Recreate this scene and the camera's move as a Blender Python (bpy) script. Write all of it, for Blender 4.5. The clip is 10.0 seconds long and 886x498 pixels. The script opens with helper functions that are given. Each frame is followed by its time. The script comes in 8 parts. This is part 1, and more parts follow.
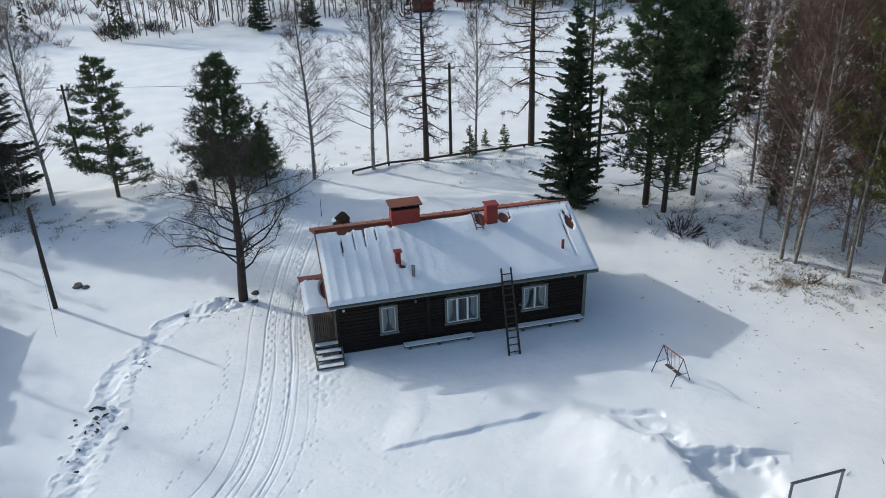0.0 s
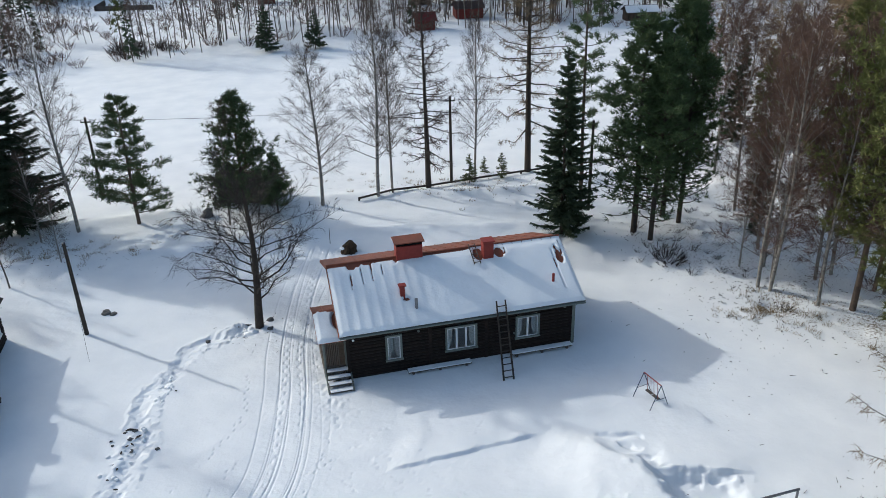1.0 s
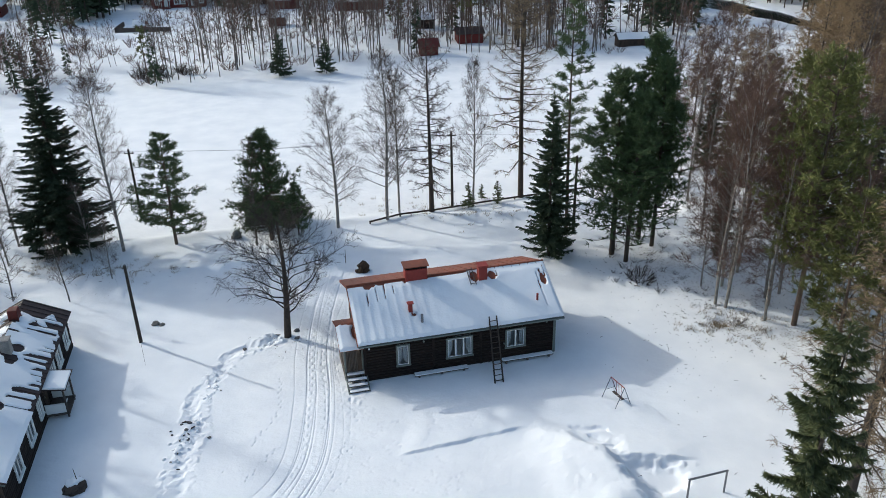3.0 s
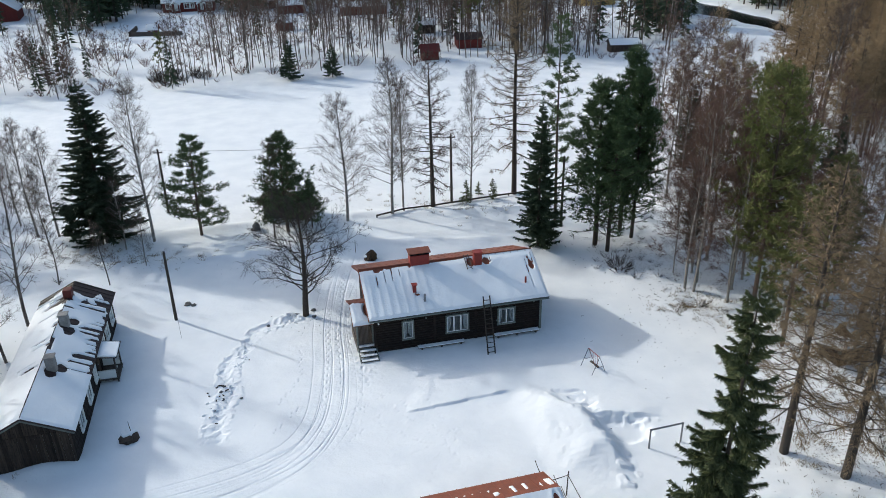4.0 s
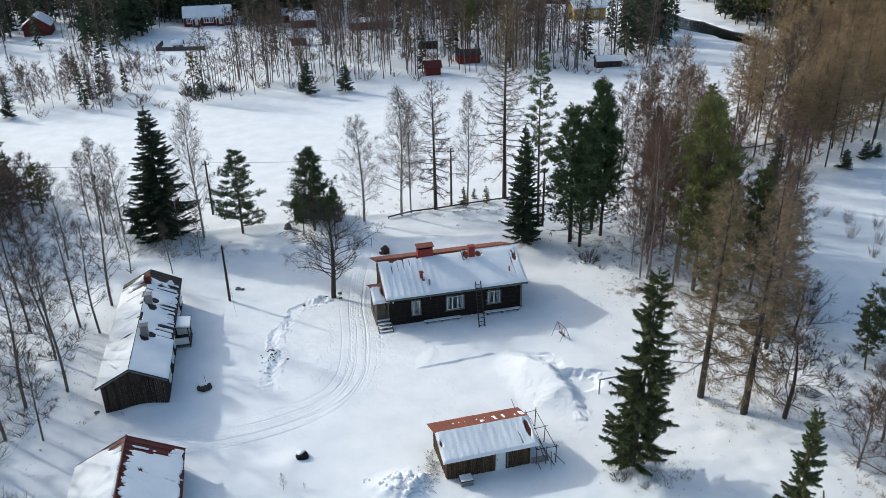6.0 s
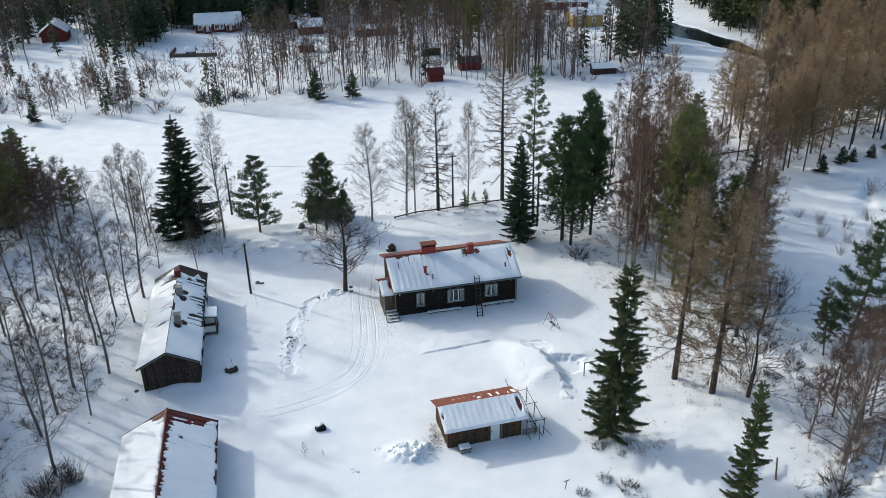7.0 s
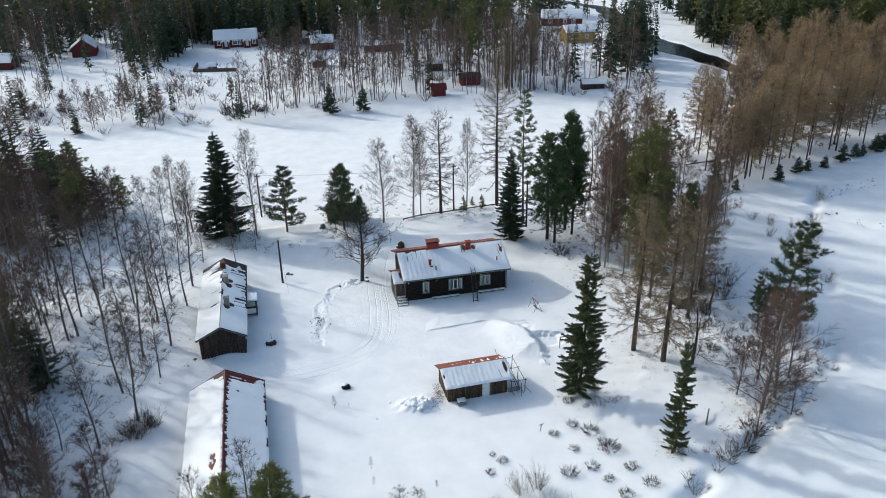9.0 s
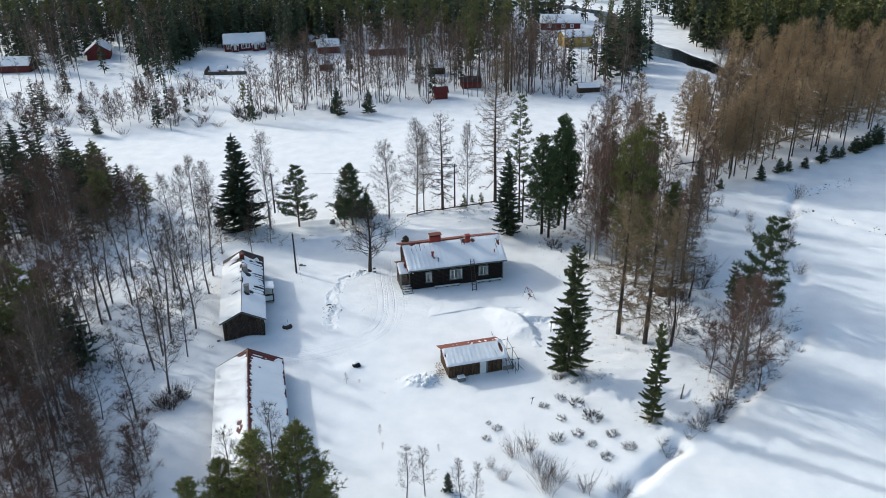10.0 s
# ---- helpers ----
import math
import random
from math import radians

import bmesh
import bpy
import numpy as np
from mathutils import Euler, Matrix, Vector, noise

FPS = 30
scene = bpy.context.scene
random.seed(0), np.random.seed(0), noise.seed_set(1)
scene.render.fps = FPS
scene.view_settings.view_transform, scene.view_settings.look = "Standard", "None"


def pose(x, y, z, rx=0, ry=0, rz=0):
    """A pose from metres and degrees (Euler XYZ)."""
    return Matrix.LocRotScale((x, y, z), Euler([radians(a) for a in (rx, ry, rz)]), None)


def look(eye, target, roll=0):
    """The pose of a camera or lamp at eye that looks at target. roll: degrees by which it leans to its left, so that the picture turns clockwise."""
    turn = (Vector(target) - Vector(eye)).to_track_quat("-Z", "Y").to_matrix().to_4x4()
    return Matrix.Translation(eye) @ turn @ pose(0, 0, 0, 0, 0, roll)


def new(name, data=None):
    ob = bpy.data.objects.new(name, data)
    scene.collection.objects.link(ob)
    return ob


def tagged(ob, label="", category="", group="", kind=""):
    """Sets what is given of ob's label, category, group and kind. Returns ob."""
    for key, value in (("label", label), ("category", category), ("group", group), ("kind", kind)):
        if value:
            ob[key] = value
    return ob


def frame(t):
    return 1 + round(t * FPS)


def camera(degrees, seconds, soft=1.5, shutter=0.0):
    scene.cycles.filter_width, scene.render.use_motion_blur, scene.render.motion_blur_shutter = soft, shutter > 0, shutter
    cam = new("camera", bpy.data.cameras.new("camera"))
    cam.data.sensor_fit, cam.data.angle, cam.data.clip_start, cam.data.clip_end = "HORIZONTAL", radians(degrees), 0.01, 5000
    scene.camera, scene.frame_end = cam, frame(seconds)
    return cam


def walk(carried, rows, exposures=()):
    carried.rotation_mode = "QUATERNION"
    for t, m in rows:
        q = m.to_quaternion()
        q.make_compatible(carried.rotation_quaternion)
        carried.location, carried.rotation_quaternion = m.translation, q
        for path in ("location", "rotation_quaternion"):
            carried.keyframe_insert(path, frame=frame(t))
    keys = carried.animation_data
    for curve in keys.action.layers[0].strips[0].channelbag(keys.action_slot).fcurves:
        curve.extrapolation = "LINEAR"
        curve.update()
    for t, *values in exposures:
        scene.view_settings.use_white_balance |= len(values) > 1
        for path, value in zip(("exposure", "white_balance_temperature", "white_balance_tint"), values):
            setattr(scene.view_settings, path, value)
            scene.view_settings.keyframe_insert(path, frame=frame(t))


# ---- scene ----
cam = camera(59.0, 10.0, soft=0.8)
PATH = [
    (0, (-1.058, 5.621, 21.556), (-1.22, 7.412, 20.68), -1.4),
    (0.5, (-0.823, 3.857, 23.133), (-0.988, 5.648, 22.258), -1.5),
    (1, (-0.703, 3.101, 24.781), (-0.87, 4.892, 23.908), -1.5),
    (1.5, (-0.675, 2.334, 26.466), (-0.842, 4.128, 25.598), -1.4),
    (2, (-0.581, 0.945, 27.852), (-0.749, 2.741, 26.99), -1.3),
    (2.5, (-0.326, -1.024, 28.631), (-0.496, 0.774, 27.771), -1.3),
    (4, (0.569, -10.781, 31.892), (0.399, -8.984, 31.03), -1.1),
    (4.5, (0.997, -14.399, 33.506), (0.823, -12.603, 32.644), -1.2),
    (5, (1.276, -18.041, 35.044), (1.103, -16.245, 34.182), -1.1),
    (5.5, (1.628, -21.489, 36.623), (1.455, -19.693, 35.76), -1.1),
    (7, (2.726, -31.888, 41.284), (2.545, -30.093, 40.421), -1.1),
    (7.5, (3.105, -35.473, 42.765), (2.923, -33.677, 41.903), -1.1),
    (8, (3.498, -39.075, 44.28), (3.314, -37.28, 43.417), -1.1),
    (8.5, (3.909, -42.817, 45.779), (3.722, -41.019, 44.924), -1.1),
    (9, (4.308, -46.666, 47.271), (4.12, -44.867, 46.418), -1.1),
    (9.5, (4.71, -50.495, 48.603), (4.519, -48.696, 47.751), -1.1),
    (10, (5.112, -54.615, 49.924), (4.92, -52.816, 49.072), -1.0),
]
walk(cam, [(t, look(eye, target, roll)) for t, eye, target, roll in PATH], [(0, 0.05, 6200, 3.5), (2.5, 0.2, 6200, 3.5), (5, 0.24, 6250, 3.5), (10, 0.28, 6300, 3.5)])


# ---- light ----
SUN_TO = Vector((-0.908, 0.419, 0.0)).normalized()
SUN_ELEV = radians(26.5)
world = bpy.data.worlds.new("winter_sky")
scene.world = world
world.use_nodes = True
wn = world.node_tree.nodes
sky = wn.new("ShaderNodeTexSky")
sky.sky_type = "NISHITA"
sky.sun_disc = False
sky.sun_elevation = SUN_ELEV
sky.sun_rotation = math.atan2(SUN_TO.x, SUN_TO.y)
sky.air_density, sky.dust_density, sky.ozone_density = 1.0, 2.4, 1.0
world.node_tree.links.new(sky.outputs[0], wn["Background"].inputs[0])
wn["Background"].inputs[1].default_value = 0.17
sun = new("sun", bpy.data.lights.new("sun", "SUN"))
sun.data.energy, sun.data.angle, sun.data.color = 1.95, radians(0.9), (1.0, 0.965, 0.915)
sun_dir = Vector((SUN_TO.x * math.cos(SUN_ELEV), SUN_TO.y * math.cos(SUN_ELEV), math.sin(SUN_ELEV)))
sun.matrix_world = look(sun_dir * 200, (0, 0, 0))


# ---- materials ----
def material(name, colour, rough=0.8, metal=0.0, grain=(8.0, 0.25), stain=(0.7, 0.2), bump=0.3, bump_scale=25.0,
             second=None, stretch=(1, 1, 1), per_object=0.12, spec=0.3):
    """Base colour varied by fine grain and broad stains, a little from object to object, with fine relief."""
    m = bpy.data.materials.new(name)
    m.use_nodes = True
    n, l = m.node_tree.nodes, m.node_tree.links
    b = n["Principled BSDF"]
    b.inputs["Roughness"].default_value, b.inputs["Metallic"].default_value = rough, metal
    b.inputs["Specular IOR Level"].default_value = spec
    co = n.new("ShaderNodeTexCoord")
    mp = n.new("ShaderNodeMapping")
    mp.inputs["Scale"].default_value = stretch
    l.new(co.outputs["Object"], mp.inputs["Vector"])
    fine, broad = n.new("ShaderNodeTexNoise"), n.new("ShaderNodeTexNoise")
    fine.inputs["Scale"].default_value, fine.inputs["Detail"].default_value = grain[0], 5
    broad.inputs["Scale"].default_value, broad.inputs["Detail"].default_value = stain[0], 3
    for t in (fine, broad):
        l.new(mp.outputs[0], t.inputs["Vector"])
    second = second or tuple(c * 0.45 for c in colour)
    mix1, mix2 = n.new("ShaderNodeMix"), n.new("ShaderNodeMix")
    mix1.data_type = mix2.data_type = "RGBA"
    r1, r2 = n.new("ShaderNodeMapRange"), n.new("ShaderNodeMapRange")
    for r, tex, amount in ((r1, fine, grain[1]), (r2, broad, stain[1])):
        r.inputs["From Min"].default_value, r.inputs["From Max"].default_value = 0.38, 0.7
        r.inputs["To Max"].default_value = amount * 2
        l.new(tex.outputs["Fac"], r.inputs["Value"])
    mix1.inputs[6].default_value, mix1.inputs[7].default_value = (*colour, 1), (*second, 1)
    mix2.inputs[7].default_value = (*second, 1)
    l.new(r1.outputs[0], mix1.inputs[0])
    l.new(r2.outputs[0], mix2.inputs[0])
    l.new(mix1.outputs[2], mix2.inputs[6])
    info = n.new("ShaderNodeObjectInfo")
    hsv = n.new("ShaderNodeHueSaturation")
    val = n.new("ShaderNodeMapRange")
    val.inputs["To Min"].default_value, val.inputs["To Max"].default_value = 1 - per_object, 1 + per_object
    l.new(info.outputs["Random"], val.inputs["Value"])
    l.new(val.outputs[0], hsv.inputs["Value"])
    l.new(mix2.outputs[2], hsv.inputs["Color"])
    l.new(hsv.outputs[0], b.inputs["Base Color"])
    if bump:
        rel, bn = n.new("ShaderNodeTexNoise"), n.new("ShaderNodeBump")
        rel.inputs["Scale"].default_value, rel.inputs["Detail"].default_value = bump_scale, 6
        bn.inputs["Strength"].default_value, bn.inputs["Distance"].default_value = bump, 0.03
        l.new(mp.outputs[0], rel.inputs["Vector"])
        l.new(rel.outputs["Fac"], bn.inputs["Height"])
        l.new(bn.outputs[0], b.inputs["Normal"])
    return m


def snow_material(name, litter=False):
    m = bpy.data.materials.new(name)
    m.use_nodes = True
    n, l = m.node_tree.nodes, m.node_tree.links
    b = n["Principled BSDF"]
    b.inputs["Roughness"].default_value = 0.75
    b.inputs["Specular IOR Level"].default_value = 0.25
    co = n.new("ShaderNodeTexCoord")
    tint, ramp = n.new("ShaderNodeTexNoise"), n.new("ShaderNodeValToRGB")
    tint.inputs["Scale"].default_value, tint.inputs["Detail"].default_value = 0.35, 8
    ramp.color_ramp.elements[0].position, ramp.color_ramp.elements[0].color = 0.3, (0.80, 0.81, 0.825, 1)
    ramp.color_ramp.elements[1].position, ramp.color_ramp.elements[1].color = 0.7, (0.90, 0.90, 0.90, 1)
    l.new(co.outputs["Object"], tint.inputs["Vector"])
    l.new(tint.outputs["Fac"], ramp.inputs["Fac"])
    colour = ramp.outputs["Color"]
    if litter:
        at = n.new("ShaderNodeAttribute")
        at.attribute_name = "litter"
        spots = n.new("ShaderNodeTexNoise")
        spots.inputs["Scale"].default_value, spots.inputs["Detail"].default_value = 6.5, 9
        spots.inputs["Roughness"].default_value = 0.75
        l.new(co.outputs["Object"], spots.inputs["Vector"])
        low = n.new("ShaderNodeMapRange")
        low.inputs["To Min"].default_value, low.inputs["To Max"].default_value = 0.8, 0.44
        l.new(at.outputs["Fac"], low.inputs["Value"])
        gt = n.new("ShaderNodeMath")
        gt.operation = "SUBTRACT"
        l.new(spots.outputs["Fac"], gt.inputs[0])
        l.new(low.outputs[0], gt.inputs[1])
        sharp = n.new("ShaderNodeMapRange")
        sharp.inputs["From Max"].default_value = 0.1
        l.new(gt.outputs[0], sharp.inputs["Value"])
        mix = n.new("ShaderNodeMix")
        mix.data_type = "RGBA"
        mix.inputs[7].default_value = (0.17, 0.125, 0.08, 1)
        l.new(sharp.outputs[0], mix.inputs[0])
        l.new(colour, mix.inputs[6])
        colour = mix.outputs[2]
    l.new(colour, b.inputs["Base Color"])
    big, small = n.new("ShaderNodeTexNoise"), n.new("ShaderNodeTexNoise")
    big.inputs["Scale"].default_value, big.inputs["Detail"].default_value = 1.1, 6
    small.inputs["Scale"].default_value, small.inputs["Detail"].default_value = 7, 6
    b1, b2 = n.new("ShaderNodeBump"), n.new("ShaderNodeBump")
    b1.inputs["Strength"].default_value, b1.inputs["Distance"].default_value = 0.35, 0.18
    b2.inputs["Strength"].default_value, b2.inputs["Distance"].default_value = 0.45, 0.03
    for t, bn in ((big, b1), (small, b2)):
        l.new(co.outputs["Object"], t.inputs["Vector"])
        l.new(t.outputs["Fac"], bn.inputs["Height"])
    l.new(b1.outputs[0], b2.inputs["Normal"])
    l.new(b2.outputs[0], b.inputs["Normal"])
    return m


SNOW = snow_material("snow_ground", litter=True)
ROOF_SNOW = snow_material("snow_roof")
LOG = material("tarred_log", (0.007, 0.0055, 0.005), 0.9, grain=(5, 0.3), stain=(0.4, 0.35), second=(0.03, 0.019, 0.014), stretch=(0.4, 1, 3), bump=0.5)
LOG_OLD = material("weathered_board", (0.018, 0.0135, 0.011), 0.9, grain=(6, 0.3), stain=(0.8, 0.3), second=(0.075, 0.052, 0.038), stretch=(3, 3, 0.35), bump=0.5, per_object=0.6)
SHED_WOOD = material("brown_board", (0.03, 0.018, 0.011), 0.9, grain=(6, 0.35), stain=(0.8, 0.3), second=(0.12, 0.075, 0.042), stretch=(3, 3, 0.35), bump=0.5, per_object=0.3)
TRIM = material("grey_green_paint", (0.17, 0.19, 0.17), 0.6, grain=(9, 0.12), stain=(1.5, 0.12), bump=0.1)
WHITE = material("white_paint", (0.72, 0.73, 0.72), 0.5, grain=(9, 0.05), stain=(1.5, 0.06), bump=0.08, second=(0.5, 0.5, 0.48))
RED_ROOF = material("red_roof_metal", (0.225, 0.065, 0.034), 0.6, grain=(4, 0.25), stain=(0.6, 0.3), second=(0.12, 0.042, 0.026), bump=0.15)
RUST_ROOF = material("rusty_brown_roof", (0.12, 0.015, 0.011), 0.6, grain=(4, 0.25), stain=(0.6, 0.25), second=(0.075, 0.03, 0.025), bump=0.2)
DARK_ROOF = material("dark_roof_metal", (0.055, 0.032, 0.028), 0.6, grain=(4, 0.25), stain=(0.6, 0.25), second=(0.025, 0.02, 0.02), bump=0.2)
RED_PAINT = material("red_painted_metal", (0.27, 0.038, 0.028), 0.55, grain=(8, 0.12), stain=(2, 0.15), bump=0.15)
FAR_RED = material("falu_red_board", (0.15, 0.03, 0.024), 0.85, grain=(6, 0.15), stain=(0.6, 0.15), bump=0.2, stretch=(3, 3, 0.3))
FAR_YELLOW = material("ochre_board", (0.5, 0.34, 0.12), 0.85, grain=(6, 0.1), stain=(0.6, 0.1), bump=0.2)
CONCRETE = material("grey_render", (0.3, 0.28, 0.26), 0.9, grain=(12, 0.2), stain=(2, 0.25), bump=0.4)
METAL = material("grey_steel", (0.22, 0.22, 0.23), 0.45, 0.7, grain=(12, 0.1), stain=(2, 0.2), bump=0.05)
# near-black: black parts, and the shade inside rooms and openings as colour
DARK = material("black_and_inner_shade", (0.012, 0.012, 0.013), 0.95, grain=(5, 0.1), bump=0)
CURTAIN = material("pale_curtain", (0.55, 0.55, 0.56), 0.9, grain=(20, 0.1), bump=0.2, stretch=(6, 1, 0.3))
GREY_WOOD = material("grey_weathered_wood", (0.12, 0.1, 0.085), 0.9, grain=(9, 0.25), stain=(1.2, 0.2), bump=0.4, second=(0.05, 0.04, 0.035))
POLE_WOOD = material("creosote_pole", (0.06, 0.047, 0.038), 0.85, grain=(9, 0.25), stain=(1.2, 0.2), bump=0.4)
BLUE_PAINT = material("dark_blue_paint", (0.035, 0.05, 0.09), 0.5, grain=(9, 0.1), bump=0.1)
BIRCH_BARK = material("birch_bark", (0.4, 0.37, 0.33), 0.85, grain=(5, 0.4), stain=(1.5, 0.3), second=(0.06, 0.05, 0.045), stretch=(1, 1, 2.2), bump=0.4)
DARK_BARK = material("dark_bark", (0.075, 0.058, 0.047), 0.95, grain=(7, 0.3), stain=(1, 0.2), bump=0.7, second=(0.03, 0.024, 0.02))
PINE_BARK = material("pine_bark", (0.12, 0.085, 0.065), 0.95, grain=(7, 0.3), stain=(1, 0.2), bump=0.7, second=(0.045, 0.033, 0.026))
LARCH_BARK = material("larch_bark", (0.06, 0.052, 0.046), 0.95, grain=(7, 0.3), stain=(1, 0.2), bump=0.7, second=(0.06, 0.045, 0.035))
# birch bark with the darkness of its shaded side put into the colour
BIRCH_SHADED = material("shaded_birch_bark", (0.24, 0.21, 0.185), 0.9, grain=(5, 0.4), stain=(1.2, 0.35), second=(0.05, 0.042, 0.038), stretch=(1, 1, 2.2), bump=0.4)
TWIG_BROWN = material("brown_twig", (0.108, 0.076, 0.06), 0.9, grain=(9, 0.2), bump=0)
TWIG_RED = material("reddish_twig", (0.145, 0.088, 0.068), 0.9, grain=(9, 0.2), bump=0)
TWIG_GOLD = material("golden_twig", (0.25, 0.18, 0.11), 0.9, grain=(9, 0.2), bump=0, second=(0.15, 0.11, 0.07))
TWIG_LARCH = material("pale_larch_twig", (0.30, 0.21, 0.118), 0.9, grain=(9, 0.2), bump=0, second=(0.17, 0.12, 0.075))
TWIG_DARK = material("dark_twig", (0.06, 0.047, 0.04), 0.9, grain=(9, 0.2), bump=0)
NEEDLE_SPRUCE = material("spruce_needles", (0.05, 0.07, 0.035), 0.75, grain=(3, 0.3), stain=(0.6, 0.25), second=(0.028, 0.042, 0.022), bump=0, per_object=0.25)
NEEDLE_PINE = material("pine_needles", (0.085, 0.118, 0.045), 0.7, grain=(3, 0.3), stain=(0.6, 0.25), second=(0.045, 0.065, 0.028), bump=0, per_object=0.2)
NEEDLE_OLIVE = material("olive_needles", (0.15, 0.155, 0.045), 0.7, grain=(3, 0.3), stain=(0.6, 0.25), second=(0.085, 0.092, 0.03), bump=0, per_object=0.2)
# lighter olive spruce tone, with sunlit lightness put into the colour
NEEDLE_LIT_SPRUCE = material("sunlit_spruce_needles", (0.1, 0.115, 0.044), 0.7, grain=(3, 0.3), stain=(0.6, 0.25), second=(0.04, 0.052, 0.024), bump=0, per_object=0.15)
# brighter copy of the olive pine needles, with sunlight put into the colour
NEEDLE_SUNLIT = material("sunlit_pine_needles", (0.2, 0.2, 0.06), 0.7, grain=(3, 0.3), stain=(0.6, 0.25), second=(0.1, 0.11, 0.035), bump=0, per_object=0.25)
NEEDLE_CEMBRA = material("stone_pine_needles", (0.085, 0.125, 0.05), 0.7, grain=(3, 0.3), stain=(0.6, 0.25), second=(0.045, 0.072, 0.03), bump=0, per_object=0.15)
STRAW = material("dry_grass", (0.3, 0.22, 0.12), 0.95, grain=(9, 0.2), bump=0)
STONE = material("grey_stone", (0.16, 0.15, 0.14), 0.9, grain=(9, 0.3), stain=(2, 0.3), bump=0.6)
WATER = material("dark_water", (0.006, 0.007, 0.008), 0.2, grain=(2, 0.1), bump=0.15, bump_scale=1.5, spec=0.08)
GLASS = bpy.data.materials.new("window_glass")
GLASS.use_nodes = True
gb = GLASS.node_tree.nodes["Principled BSDF"]
gb.inputs["Base Color"].default_value = (0.85, 0.9, 0.9, 1)
gb.inputs["Roughness"].default_value, gb.inputs["Transmission Weight"].default_value = 0.02, 1.0


# ---- mesh building ----
class Shape:
    """Gathers corners and faces, then becomes one mesh."""

    def __init__(self):
        self.v, self.t, self.q, self.n = [], [], [], 0

    def add(self, verts, tris=None, quads=None):
        verts = np.asarray(verts, float).reshape(-1, 3)
        if tris is not None and len(tris):
            self.t.append(np.asarray(tris, int).reshape(-1, 3) + self.n)
        if quads is not None and len(quads):
            self.q.append(np.asarray(quads, int).reshape(-1, 4) + self.n)
        self.v.append(verts)
        self.n += len(verts)

    def arrays(self):
        v = np.concatenate(self.v) if self.v else np.zeros((0, 3))
        t = np.concatenate(self.t) if self.t else np.zeros((0, 3), int)
        q = np.concatenate(self.q) if self.q else np.zeros((0, 4), int)
        return v, t, q

    def mesh(self, name, smooth=False):
        return mesh_of(name, *self.arrays(), smooth)


def mesh_of(name, v, t, q, smooth=False):
    me = bpy.data.meshes.new(name)
    me.vertices.add(len(v))
    me.vertices.foreach_set("co", np.asarray(v, np.float32).ravel())
    me.loops.add(3 * len(t) + 4 * len(q))
    me.loops.foreach_set("vertex_index", np.concatenate([np.asarray(t, np.int32).ravel(), np.asarray(q, np.int32).ravel()]))
    me.polygons.add(len(t) + len(q))
    starts = np.concatenate([np.arange(len(t)) * 3, 3 * len(t) + np.arange(len(q)) * 4]).astype(np.int32)
    me.polygons.foreach_set("loop_start", starts)
    me.update(calc_edges=True)
    me.validate()
    me.polygons.foreach_set("use_smooth", np.full(len(me.polygons), smooth))
    return me


CORNERS = [(x, y, z) for x in (-1, 1) for y in (-1, 1) for z in (-1, 1)]


def chamfer_faces():
    num = {(c, a): 3 * i + a for i, c in enumerate(CORNERS) for a in range(3)}
    quads, tris = [], []
    for a in range(3):
        o1, o2 = (a + 1) % 3, (a + 2) % 3
        for s in (-1, 1):
            ring = []
            for p, q in ((-1, -1), (1, -1), (1, 1), (-1, 1)):
                c = [0, 0, 0]
                c[a], c[o1], c[o2] = s, p, q
                ring.append(num[tuple(c), a])
            quads.append(ring if s > 0 else ring[::-1])
        for p in (-1, 1):
            for q in (-1, 1):
                lo, hi = [0, 0, 0], [0, 0, 0]
                lo[a], hi[a] = -1, 1
                lo[o1] = hi[o1] = p
                lo[o2] = hi[o2] = q
                lo, hi = tuple(lo), tuple(hi)
                ring = [num[lo, o1], num[hi, o1], num[hi, o2], num[lo, o2]]
                quads.append(ring if p * q < 0 else ring[::-1])
    for c in CORNERS:
        ring = [num[c, 0], num[c, 1], num[c, 2]]
        tris.append(ring if c[0] * c[1] * c[2] > 0 else ring[::-1])
    return tris, quads


CH_T, CH_Q = chamfer_faces()


def box(sh, lo, hi, bevel=0.015, m=None):
    """A block with chamfered edges from corner lo to corner hi, turned by m."""
    lo, hi = np.array(lo, float), np.array(hi, float)
    c, h = (lo + hi) / 2, np.abs(hi - lo) / 2
    b = min(bevel, 0.45 * h.min())
    v = []
    for k in CORNERS:
        for a in range(3):
            inset = np.full(3, b)
            inset[a] = 0
            v.append(c + np.array(k) * (h - inset))
    v = np.array(v)
    if m is not None:
        m = np.array(m)
        v = v @ m[:3, :3].T + m[:3, 3]
    sh.add(v, CH_T, CH_Q)
    return sh


